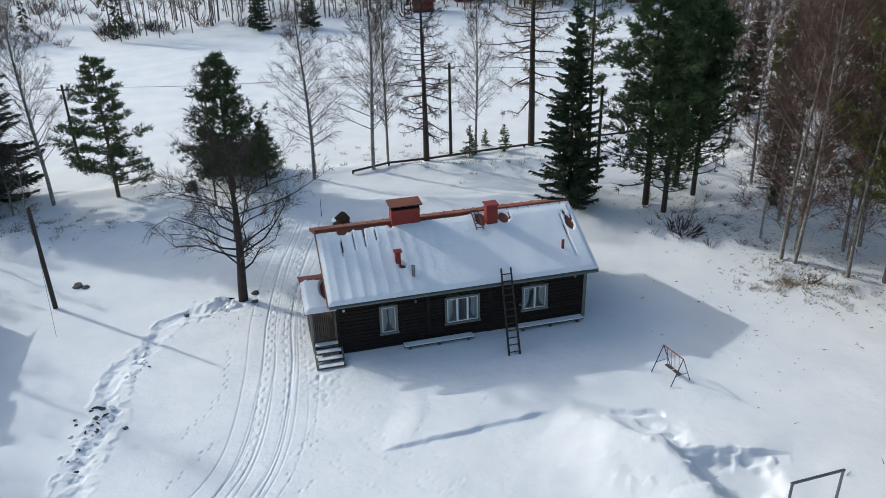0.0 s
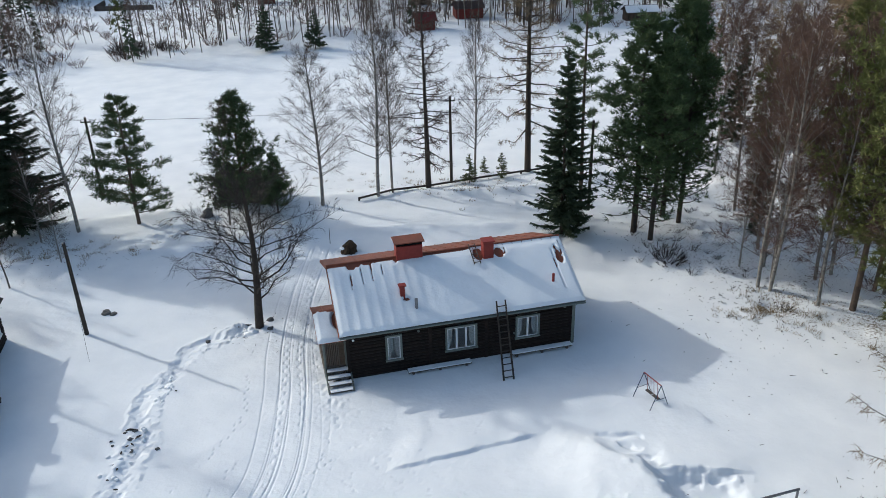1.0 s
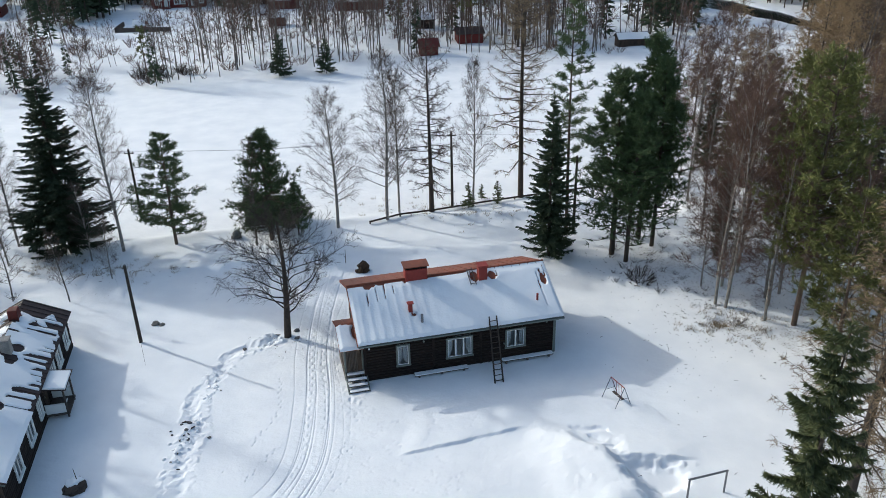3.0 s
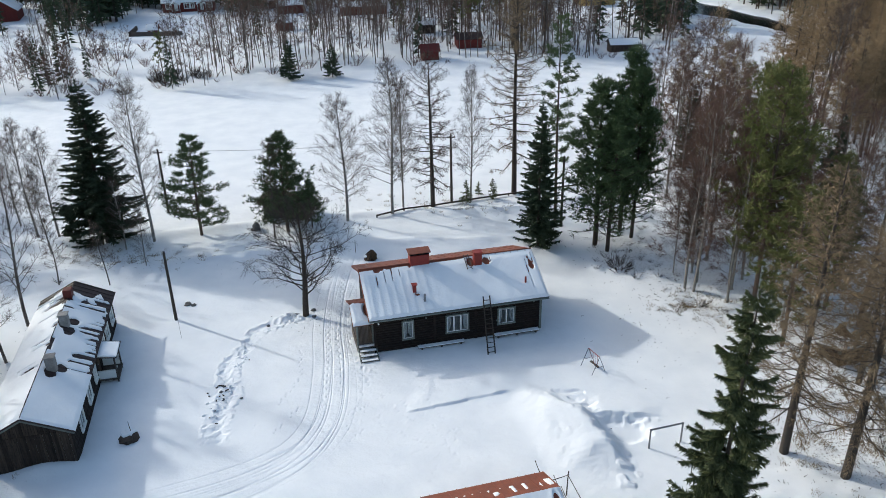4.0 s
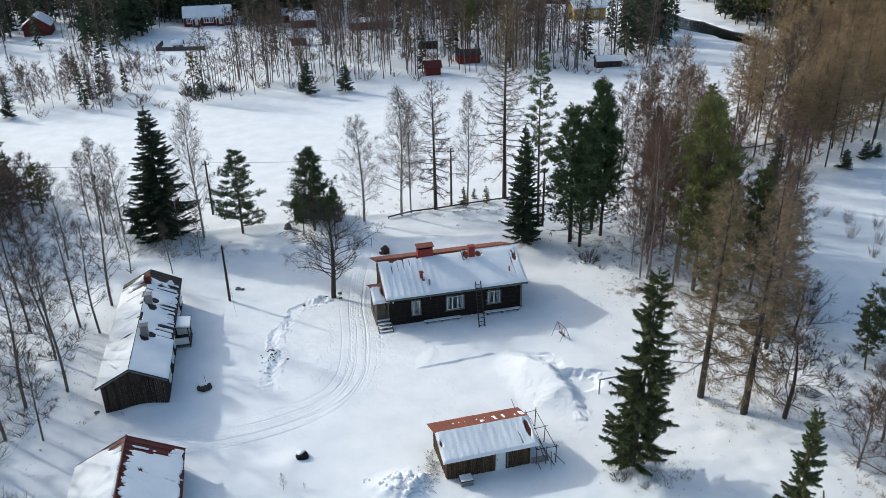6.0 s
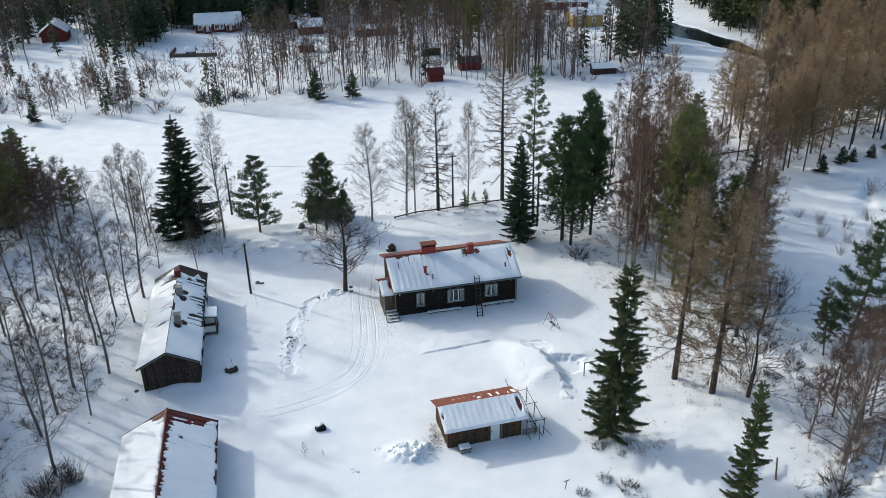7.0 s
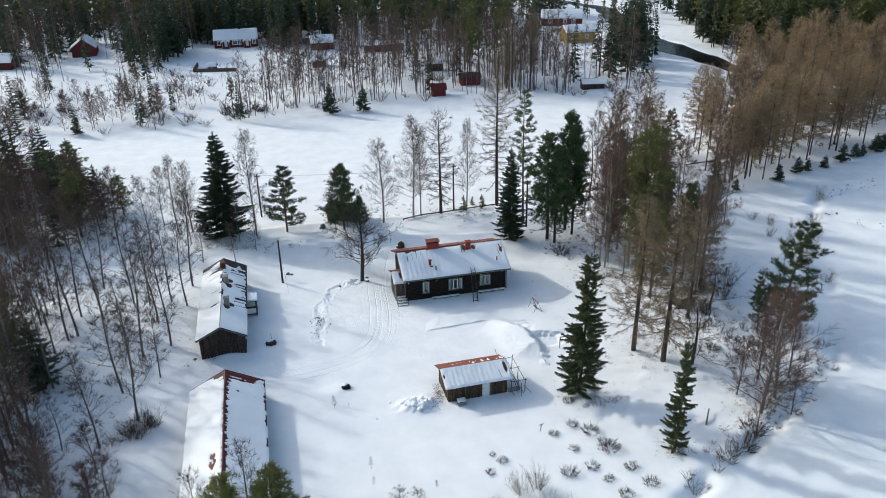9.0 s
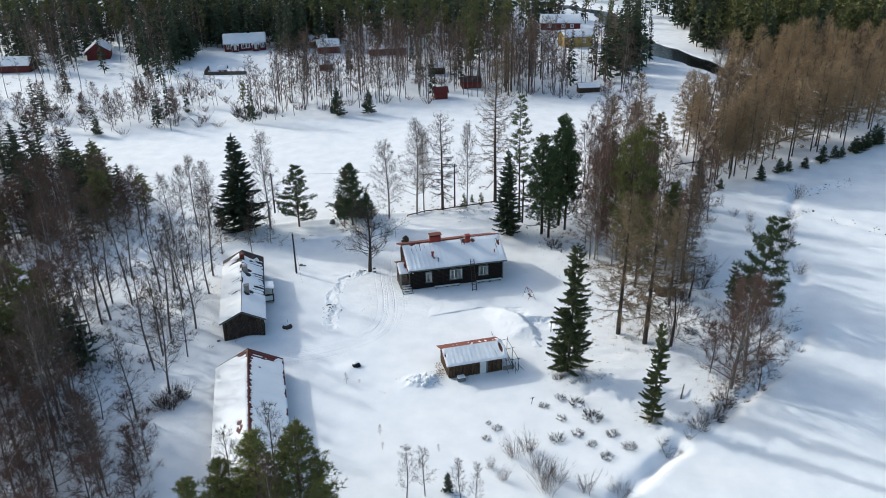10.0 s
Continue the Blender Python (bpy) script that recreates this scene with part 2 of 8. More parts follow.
def tube(sh, pts, radii, sides=6, cap=True):
    """A tapered round bar along pts."""
    pts = np.asarray(pts, float)
    n = len(pts)
    radii = np.broadcast_to(np.asarray(radii, float), n)
    d = np.gradient(pts, axis=0)
    d /= np.linalg.norm(d, axis=1)[:, None] + 1e-9
    ref = np.where(np.abs(d[:, 2:3]) > 0.9, [[1.0, 0, 0]], [[0, 0, 1.0]])
    a = np.cross(d, ref)
    a /= np.linalg.norm(a, axis=1)[:, None]
    for i in range(1, n):
        a[i] = a[i - 1] - d[i] * (a[i - 1] @ d[i])
        a[i] /= np.linalg.norm(a[i]) + 1e-9
    b = np.cross(d, a)
    ang = np.arange(sides) * 2 * np.pi / sides
    ring = a[:, None] * np.cos(ang)[None, :, None] + b[:, None] * np.sin(ang)[None, :, None]
    v = (pts[:, None] + ring * radii[:, None, None]).reshape(-1, 3)
    i, j = np.meshgrid(np.arange(n - 1), np.arange(sides), indexing="ij")
    k = (j + 1) % sides
    q = np.stack([i * sides + j, i * sides + k, (i + 1) * sides + k, (i + 1) * sides + j], -1).reshape(-1, 4)
    tris = []
    if cap:
        v = np.vstack([v, pts[0], pts[-1]])
        for s in range(sides):
            tris.append((n * sides, (s + 1) % sides, s))
            tris.append((n * sides + 1, (n - 1) * sides + s, (n - 1) * sides + (s + 1) % sides))
    sh.add(v, tris, q)
    return sh


def side_of(d, rng):
    r = rng.normal(size=d.shape)
    a = np.cross(d, r)
    return a / (np.linalg.norm(a, axis=1)[:, None] + 1e-9)


def spikes(sh, base, d, length, rad, rng):
    """Many thin three-sided twigs."""
    a = side_of(d, rng)
    b = np.cross(d, a)
    n = len(base)
    rad = np.broadcast_to(rad, n)[:, None]
    v = np.stack([base + a * rad, base + (-0.5 * a + 0.866 * b) * rad, base + (-0.5 * a - 0.866 * b) * rad, base + d * np.broadcast_to(length, n)[:, None]], 1)
    o = np.arange(n)[:, None] * 4
    t = np.concatenate([o + [0, 1, 3], o + [1, 2, 3], o + [2, 0, 3]])
    sh.add(v.reshape(-1, 3), t)


def blades(sh, base, d, length, width, rng):
    """Many needle sprays, each one tapered blade."""
    a = side_of(d, rng)
    n = len(base)
    w = np.broadcast_to(width, n)[:, None] / 2
    ln = np.broadcast_to(length, n)[:, None]
    v = np.stack([base - a * w, base + a * w, base + d * ln], 1)
    sh.add(v.reshape(-1, 3), np.arange(3 * n).reshape(-1, 3))


def part(name, sh, mat, parent, label="", smooth=False):
    me = sh.mesh(name, smooth) if isinstance(sh, Shape) else sh
    if mat is not None and not me.materials:
        me.materials.append(mat)
    ob = new(name, me)
    ob.parent = parent
    if label:
        ob["label"] = label
    return ob


def thing(name, label, category, m=None, group="", kind=""):
    ob = new(name)
    ob.empty_display_size = 0.3
    if m is not None:
        ob.matrix_basis = m
    return tagged(ob, label, category, group, kind)


def solo(name, sh, mat, label, category, m=None, group="", kind="", smooth=False):
    """A thing that is one mesh."""
    me = sh.mesh(name, smooth) if isinstance(sh, Shape) else sh
    if not me.materials:
        me.materials.append(mat)
    ob = new(name, me)
    if m is not None:
        ob.matrix_basis = m
    return tagged(ob, label, category, group, kind)


def lattice(ix, iy, seed):
    h = np.sin(ix * 127.1 + iy * 311.7 + seed * 74.7) * 43758.5453
    return h - np.floor(h)


def vnoise(x, y, seed=0.0):
    """Smooth noise from 0 to 1."""
    x, y = np.asarray(x, float), np.asarray(y, float)
    ix, iy = np.floor(x), np.floor(y)
    fx, fy = x - ix, y - iy
    fx, fy = fx * fx * (3 - 2 * fx), fy * fy * (3 - 2 * fy)
    a, b = lattice(ix, iy, seed), lattice(ix + 1, iy, seed)
    c, d = lattice(ix, iy + 1, seed), lattice(ix + 1, iy + 1, seed)
    return (a * (1 - fx) + b * fx) * (1 - fy) + (c * (1 - fx) + d * fx) * fy


def smooth01(x):
    x = np.clip(x, 0, 1)
    return x * x * (3 - 2 * x)


# ---- ground ----
def bell(x, y, cx, cy, rx, ry, turn=0.0, power=2.0):
    c, s = math.cos(radians(turn)), math.sin(radians(turn))
    u, v = (x - cx) * c + (y - cy) * s, -(x - cx) * s + (y - cy) * c
    return np.exp(-((np.abs(u) / rx) ** power + (np.abs(v) / ry) ** power))


def densify(pts, step=0.4):
    """Points along a rounded line through pts."""
    p = np.array(pts, float)
    p = np.vstack([2 * p[0] - p[1], p, 2 * p[-1] - p[-2]])
    out = []
    for i in range(1, len(p) - 2):
        n = max(2, int(np.linalg.norm(p[i + 1] - p[i]) / step))
        for t in np.arange(n) / n:
            out.append(0.5 * (2 * p[i] + (p[i + 1] - p[i - 1]) * t + (2 * p[i - 1] - 5 * p[i] + 4 * p[i + 1] - p[i + 2]) * t * t
                              + (3 * p[i] - p[i - 1] - 3 * p[i + 1] + p[i + 2]) * t ** 3))
    return np.array(out + [p[-2]])


def along_line(x, y, line):
    """For each point: distance to the line, its side, and how far along it is nearest."""
    d2, s, side = np.full(x.shape, 1e9), np.zeros(x.shape), np.ones(x.shape)
    run = np.r_[0, np.cumsum(np.linalg.norm(np.diff(line, axis=0), axis=1))]
    for i in range(len(line) - 1):
        ax, ay = line[i]
        ex, ey = line[i + 1] - line[i]
        ln = ex * ex + ey * ey
        t = np.clip(((x - ax) * ex + (y - ay) * ey) / ln, 0, 1)
        dx, dy = x - ax - t * ex, y - ay - t * ey
        dd = dx * dx + dy * dy
        w = dd < d2
        d2 = np.where(w, dd, d2)
        s = np.where(w, run[i] + t * math.sqrt(ln), s)
        side = np.where(w, np.sign(ex * dy - ey * dx), side)
    return np.sqrt(d2), side, s


TYRES = densify([(-14.2, 54), (-13.7, 47), (-12.8, 41), (-11.6, 36.0), (-10.8, 31.0), (-11.0, 28.0), (-12.1, 25.5), (-14.5, 23.3), (-18.2, 21.2), (-22.0, 19.7), (-26.0, 18.4)], 0.4)
TRAIL = densify([(-15.9, 42.8), (-17.5, 41.4), (-18.7, 40.0), (-19.0, 38.2), (-19.4, 36.2), (-19.0, 34.0), (-18.4, 32.2), (-18.05, 30.2), (-17.9, 28.2), (-17.4, 26.6)], 0.09)
ROAD = densify([(-90, 42), (-62, 45.5), (-48, 50.5), (-34, 54.0), (-22, 58.0), (-12, 60.5), (2, 62.5), (12, 68), (24, 77), (40, 90)], 3.0)
DITCH = densify([(-6, -24), (2, -14), (10.5, -5), (16.6, 2.6), (23.7, 10.5), (30.4, 17.7), (38.7, 28.0), (43, 42), (49.6, 70.0), (53, 78), (58, 85), (72.7, 90.8), (110, 108)], 3.0)
FIELD = [densify(p, 1.5) for p in ([(49.5, 71.5), (51.0, 70.1), (53.3, 67.3), (56.6, 64.6), (59.9, 61.9), (64, 58.6), (72, 53)], [(52.0, 76.0), (54.2, 77.5), (57.2, 79.6), (63.2, 83.3), (73.0, 91.8), (86, 102)])]
RIVER = densify([(72, 155), (62, 172), (54.5, 188), (49, 203), (43, 222), (39, 250), (35, 282), (12, 310)], 3.0)
CATS = [densify(p, 1.0) for p in ([(-3.5, 36.0), (-4.6, 32.0), (-3.0, 29.0), (-3.6, 24.0), (-1.5, 21.0)], [(-8.5, 35.5), (-7.0, 32.5), (-4.5, 30.0), (-1.8, 25.5)],
                                  [(-9.3, 31.5), (-8.4, 30.4), (-7.2, 29.3), (-5.8, 28.5), (-3.4, 27.0)], [(-13.9, 34.5), (-14.8, 30.5), (-16.2, 27.5)], [(-9.6, 34.5), (-8.3, 33.1), (-7.1, 31.5), (-5.6, 30.0), (-3.9, 28.4)],
                                  [(-6.0, 34.2), (-7.3, 32.9), (-8.3, 31.6), (-9.9, 30.1)], [(-6.2, 32.2), (-7.1, 31.1), (-7.9, 29.7), (-8.5, 28.6), (-9.2, 27.4)], [(-12.95, 31.1), (-13.4, 30.2), (-13.8, 28.8), (-14.3, 27.7)],
                                  [(-9.4, 35.7), (-9.2, 34.5), (-9.2, 32.3), (-9.4, 30.1), (-9.5, 28.0)], [(-1.9, 35.7), (-2.0, 33.2), (-2.2, 31.1), (-2.5, 29.5), (-2.6, 27.4)], [(-13.9, 34.2), (-14.9, 37.9), (-15.4, 40.8)])]
RIDGE = densify([(1.2, 33.6), (3.2, 32.0), (5.2, 30.3), (6.2, 28.8), (6.9, 27.0), (7.2, 25.0)], 0.4)
SHORE = np.array([(-400, 60), (-150, 80), (-105, 95), (-85, 105.5), (-69, 108), (-54, 116), (-26, 132), (-4, 139), (20, 141), (36, 156), (45, 189), (53, 232), (60, 420)], float)


def near_field(x, y):
    """All relief of the yard that needs a fine grid."""
    z = np.zeros(x.shape)
    lump = 0.75 + 0.3 * vnoise(x * 1.1, y * 1.1, 21)
    z += 0.6 * bell(x, y, -5.0, 16.5, 1.8, 1.2, 20) * (0.2 + vnoise(x * 3.1, y * 3.1, 33) + 0.4 * vnoise(x * 7, y * 7, 34))
    z += 0.25 * bell(x, y, -13.2, 18.6, 1.6, 1.2, 20) * lump
    z -= 0.12 * bell(x, y, -23.2, 27.1, 1.2, 1.0, 0) * lump
    # scuffed snow by the porch and round the swing
    scuff = bell(x, y, -9.8, 36.0, 1.0, 2.6, 19) + bell(x, y, -16.3, 41.8, 1.6, 0.9, 30)
    z += 0.08 * scuff * (vnoise(x * 5, y * 5, 41) - 0.5)
    return z


def snow_z(x, y, fine=True):
    """Height of the snow."""
    x, y = np.asarray(x, float), np.asarray(y, float)
    z = 0.14 * (vnoise(x / 13, y / 13, 1) - 0.5) + 0.04 * (vnoise(x / 3.7, y / 3.7, 2) - 0.5) + 0.025 * (vnoise(x / 1.1, y / 1.1, 3) - 0.5)
    d, side, s = along_line(x, y, ROAD)
    z = z * (1 - 0.75 * np.exp(-(d / 3.2) ** 4)) - 0.12 * np.exp(-(d / 2.6) ** 4) + 0.28 * np.exp(-((d - 3.6) / 0.7) ** 2) * (0.4 + 0.8 * vnoise(x * 0.9, y * 0.9, 6))
    for c in (-0.9, 0.9):
        z -= 0.05 * np.exp(-((d * side - c) / 0.35) ** 2)
    d, side, s = along_line(x, y, DITCH)
    z -= 0.65 * np.exp(-((d - 0.5 * vnoise(s / 2.5, 0 * s, 17)) / 0.5) ** 2) * smooth01((vnoise(x / 4, y / 4, 7) - 0.15) / 0.5)
    z += 0.05 * np.exp(-((d - 1.6) / 0.7) ** 2)
    # drift against the cottage's gable
    z += 0.45 * bell(x, y, -26.9, 23.8, 1.8, 0.7, 18.4)
    # hummocks below the larches
    z += (0.16 * (vnoise(x / 1.3, y / 1.3, 232) - 0.5) + 0.1 * (vnoise(x * 1.6, y * 1.6, 233) - 0.5)) * bell(x, y, 21, 22, 9, 13, -20, 4)
    for line in FIELD:
        d, side, s = along_line(x, y, line)
        z += 0.22 * np.exp(-((d * side - 0.9) / 0.8) ** 2) * (0.3 + vnoise(x / 2.5, y / 2.5, 19)) - 0.3 * np.exp(-((d * side + 0.4) / 0.6) ** 2) * (0.3 + vnoise(x / 1.7, y / 1.7, 29))
    wood = wood_amount(x, y)
    z += wood * (y < 172) * (0.5 * (vnoise(x / 4.5, y / 4.5, 8) - 0.5) + 0.3 * (vnoise(x / 1.4, y / 1.4, 9) - 0.5))
    z -= 0.9 * smooth01((4.6 + 2.6 * np.exp(-((y - 200) / 14) ** 2) + 2.8 * (vnoise(x / 4, y / 4, 27) - 0.5) - along_line(x, y, RIVER)[0]) / 1.6)
    if fine:
        w = (x > -26) & (x < 13) & (y > 14) & (y < 56)
        if np.any(w):
            z = np.array(z)
            z[w] += near_field(x[w], y[w])
    return z


def inside(x, y, poly):
    poly = np.asarray(poly, float)
    x, y = np.asarray(x, float), np.asarray(y, float)
    r = np.zeros(x.shape, bool)
    for (ax, ay), (bx, by) in zip(poly, np.roll(poly, -1, axis=0)):
        if ay == by:
            continue
        r ^= ((ay > y) != (by > y)) & (x < (bx - ax) * (y - ay) / (by - ay) + ax)
    return r


LEFT_WOOD = [(-36, 49), (-41, 44), (-38, 33), (-34.5, 21), (-31, 10), (-27, -2), (-25, -14), (-60, -18), (-90, 20), (-90, 40), (-62, 44), (-52, 48)]
RIGHT_WOOD = [(15.5, 50), (15.0, 46.0), (18, 44), (22, 36), (26, 38), (32, 50), (36, 64), (38, 80), (36, 108), (22, 104), (17.5, 88), (16, 64)]
ALLEY = [(38, 80), (62, 100), (90, 126), (118, 152), (100, 175), (70, 160), (46, 132), (37, 108)]
DARK_LEFT = [(-58, 49), (-55, 60), (-66, 71), (-82, 82), (-100, 92), (-112, 84), (-104, 58), (-88, 40), (-72, 42)]


def wood_amount(x, y):
    r = np.zeros(np.shape(x))
    for p in (LEFT_WOOD, RIGHT_WOOD, ALLEY, DARK_LEFT):
        r = np.where(inside(x, y, p), 1.0, r)
    far = y > np.interp(x, SHORE[:, 0], SHORE[:, 1])
    return np.where(far, 0.8, r)


def spaced(*runs):
    out = [runs[0][0]]
    for a, b, step in runs:
        n = max(1, round((b - a) / step))
        out += list(a + (b - a) * np.arange(1, n + 1) / n)
    return out


def outward(start, first, factor, end):
    out, step = [start], first
    while abs(out[-1]) < end:
        step *= factor
        out.append(out[-1] + math.copysign(step, start))
    return out[1:]


# finely shaped snow of the yard and the drive: x from, to, y from, to, the grid both ways
YARD = ((-21.4, -15.8, 26.6, 43.0, 0.06, 0.06), (-15.8, -8.6, 26.6, 43.0, 0.036, 0.07), (-8.6, 12.4, 21.4, 43.0, 0.08, 0.08), (-24.0, -8.6, 17.4, 26.6, 0.06, 0.06), (-15.8, -10.6, 43.0, 54.0, 0.05, 0.1))


def build_ground():
    gx = spaced((-50, -24, 0.55), (-24, 12.6, 0.22), (12.6, 36, 0.5), (36, 50, 1.0), (50, 76, 0.6))
    gx = outward(gx[0], 0.8, 1.2, 2500)[::-1] + gx + outward(gx[-1], 1.2, 1.2, 2500)
    gy = spaced((-16, 15, 0.5), (15, 47, 0.2), (47, 82, 0.5), (82, 150, 2.0), (150, 172, 2.5), (172, 240, 1.5), (240, 312, 3.0))
    gy = outward(gy[0], 0.6, 1.25, 2500)[::-1] + gy + outward(gy[-1], 4, 1.3, 2500)
    gx, gy = np.array(gx), np.array(gy)
    X, Y = np.meshgrid(gx, gy)
    Z = snow_z(X, Y)
    nx = len(gx)
    i, j = np.meshgrid(np.arange(len(gy) - 1), np.arange(nx - 1), indexing="ij")
    a = (i * nx + j).ravel()
    q = np.stack([a, a + 1, a + nx + 1, a + nx], 1)
    mx, my = X.ravel()[a] + 0.05, Y.ravel()[a] + 0.05
    hole = np.zeros(len(a), bool)
    for x0, x1, y0, y1, fx, fy in YARD:
        hole |= (mx > x0) & (mx < x1) & (my > y0) & (my < y1)
    q = q[~hole]
    me = mesh_of("ground", np.stack([X.ravel(), Y.ravel(), Z.ravel()], 1), np.zeros((0, 3), int), q, True)
    lit = np.zeros(X.shape)
    lit = np.where(inside(X, Y, RIGHT_WOOD), 0.35 + 0.6 * vnoise(X / 3, Y / 3, 230), lit)
    lit = np.where(inside(X, Y, LEFT_WOOD), 0.15 + 0.6 * vnoise(X / 3, Y / 3, 231), lit)
    lit = np.maximum(lit, 0.75 * bell(X, Y, 13.5, 55, 6, 7, 0, 4))
    lit = np.maximum(lit, 0.85 * bell(X, Y, 15.8, 46.2, 2.4, 1.6, -25, 3))
    lit = np.maximum(lit, 0.75 * bell(X, Y, 22.5, 28.5, 9, 4.5, -25, 4))
    lit = np.maximum(lit, 0.7 * bell(X, Y, 12, 19, 2.6, 1.6, 0, 3))
    lit = np.maximum(lit, 0.8 * bell(X, Y, 19.2, 11.5, 1.4, 1.2, 0, 3))
    lit = np.maximum(lit, 0.8 * bell(X, Y, -3.2, 17.8, 0.7, 1.6, 19, 3))
    lit = np.maximum(lit, 0.6 * bell(X, Y, -6, 66.5, 9, 3.5, 24, 4))
    lit = np.maximum(lit, 0.7 * bell(X, Y, -36, 52.5, 8, 2.2, 18, 4))
    lit = np.maximum(lit, 0.55 * bell(X, Y, -33, 48, 6, 2.5, 18, 4))
    lit = np.maximum(lit, 0.5 * bell(X, Y, -28, 22, 2, 3, 18, 4))
    lit = np.where(Y > np.interp(X, SHORE[:, 0], SHORE[:, 1]), 0.42, lit)
    lit = np.where(inside(X, Y, ALLEY), 0.55, lit)
    lit = np.where(inside(X, Y, DARK_LEFT), 0.7, lit)
    at = me.attributes.new("litter", "FLOAT", "POINT")
    at.data.foreach_set("value", lit.ravel().astype(np.float32))
    me.materials.append(SNOW)
    return tagged(new("ground", me), "deep white snow with tyre tracks, footprints and drifts", "ground", kind="structure")


build_ground()


def tyre_relief(o, s, x, y):
    z = 0.012 * (vnoise(x * 6, y * 6, 18) - 0.5)
    for k in range(17):
        c = -1.4 + 2.8 * ((k * 5) % 17) / 16 + 0.16 * math.sin(k * 4.1) + 1.1 * (vnoise(s * 0.085, 0 * s + k * 3.1, 5) - 0.5)
        keep = smooth01((vnoise(s * 0.12, 0 * s + k * 7.7, 15) - 0.3) / 0.25) if k % 4 else 1.0
        deep = 0.02 + 0.014 * (k % 4 == 0) + 0.008 * (k % 3 == 1)
        wide = 0.024 + 0.006 * (k % 4 == 0)
        z -= deep * np.exp(-((o - c) / wide) ** 2) * keep
    # boot prints between the tyre marks
    for k, c in enumerate((-0.75, 0.15, 0.95)):
        u = s + 0.23 * k
        side = c + 0.35 * (vnoise(s * 0.2, 0 * s + k, 91) - 0.5) + 0.1 * np.where(np.floor(u / 0.42) % 2 < 1, 1, -1)
        z -= 0.05 * np.exp(-(((o - side) / 0.06) ** 2 + (((u % 0.42) - 0.21) / 0.12) ** 2)) * smooth01((vnoise(s * 0.15, 0 * s + k * 5.5, 92) - 0.45) / 0.1)
    return z


def trail_relief(o, s, x, y):
    edge = 0.95 + 0.5 * (vnoise(x * 0.9, y * 0.9, 16) - 0.5) + 0.35 * (vnoise(x * 2.7, y * 2.7, 20) - 0.5)
    band = smooth01((edge - np.abs(o + 0.1)) / 0.3) * (0.3 + 0.7 * smooth01((vnoise(s * 0.3, 0 * s, 16) - 0.2) / 0.3))
    clods = smooth01((vnoise(x * 1.9, y * 1.9, 11) - 0.5) / 0.1) * 0.14 + smooth01((vnoise(x * 4.1, y * 4.1, 12) - 0.55) / 0.09) * 0.11 + 0.03 * vnoise(x * 9, y * 9, 13)
    dig = 0.3 * np.exp(-((o + 0.15 - 0.7 * (vnoise(s * 0.6, 0 * s, 19) - 0.5)) / 0.38) ** 2)
    rim = 0.05 * np.exp(-((o + edge - 0.05) / 0.16) ** 2) * smooth01((vnoise(x * 1.6, y * 1.6, 22) - 0.35) / 0.2)
    return band * (clods - 0.06 - dig) + rim


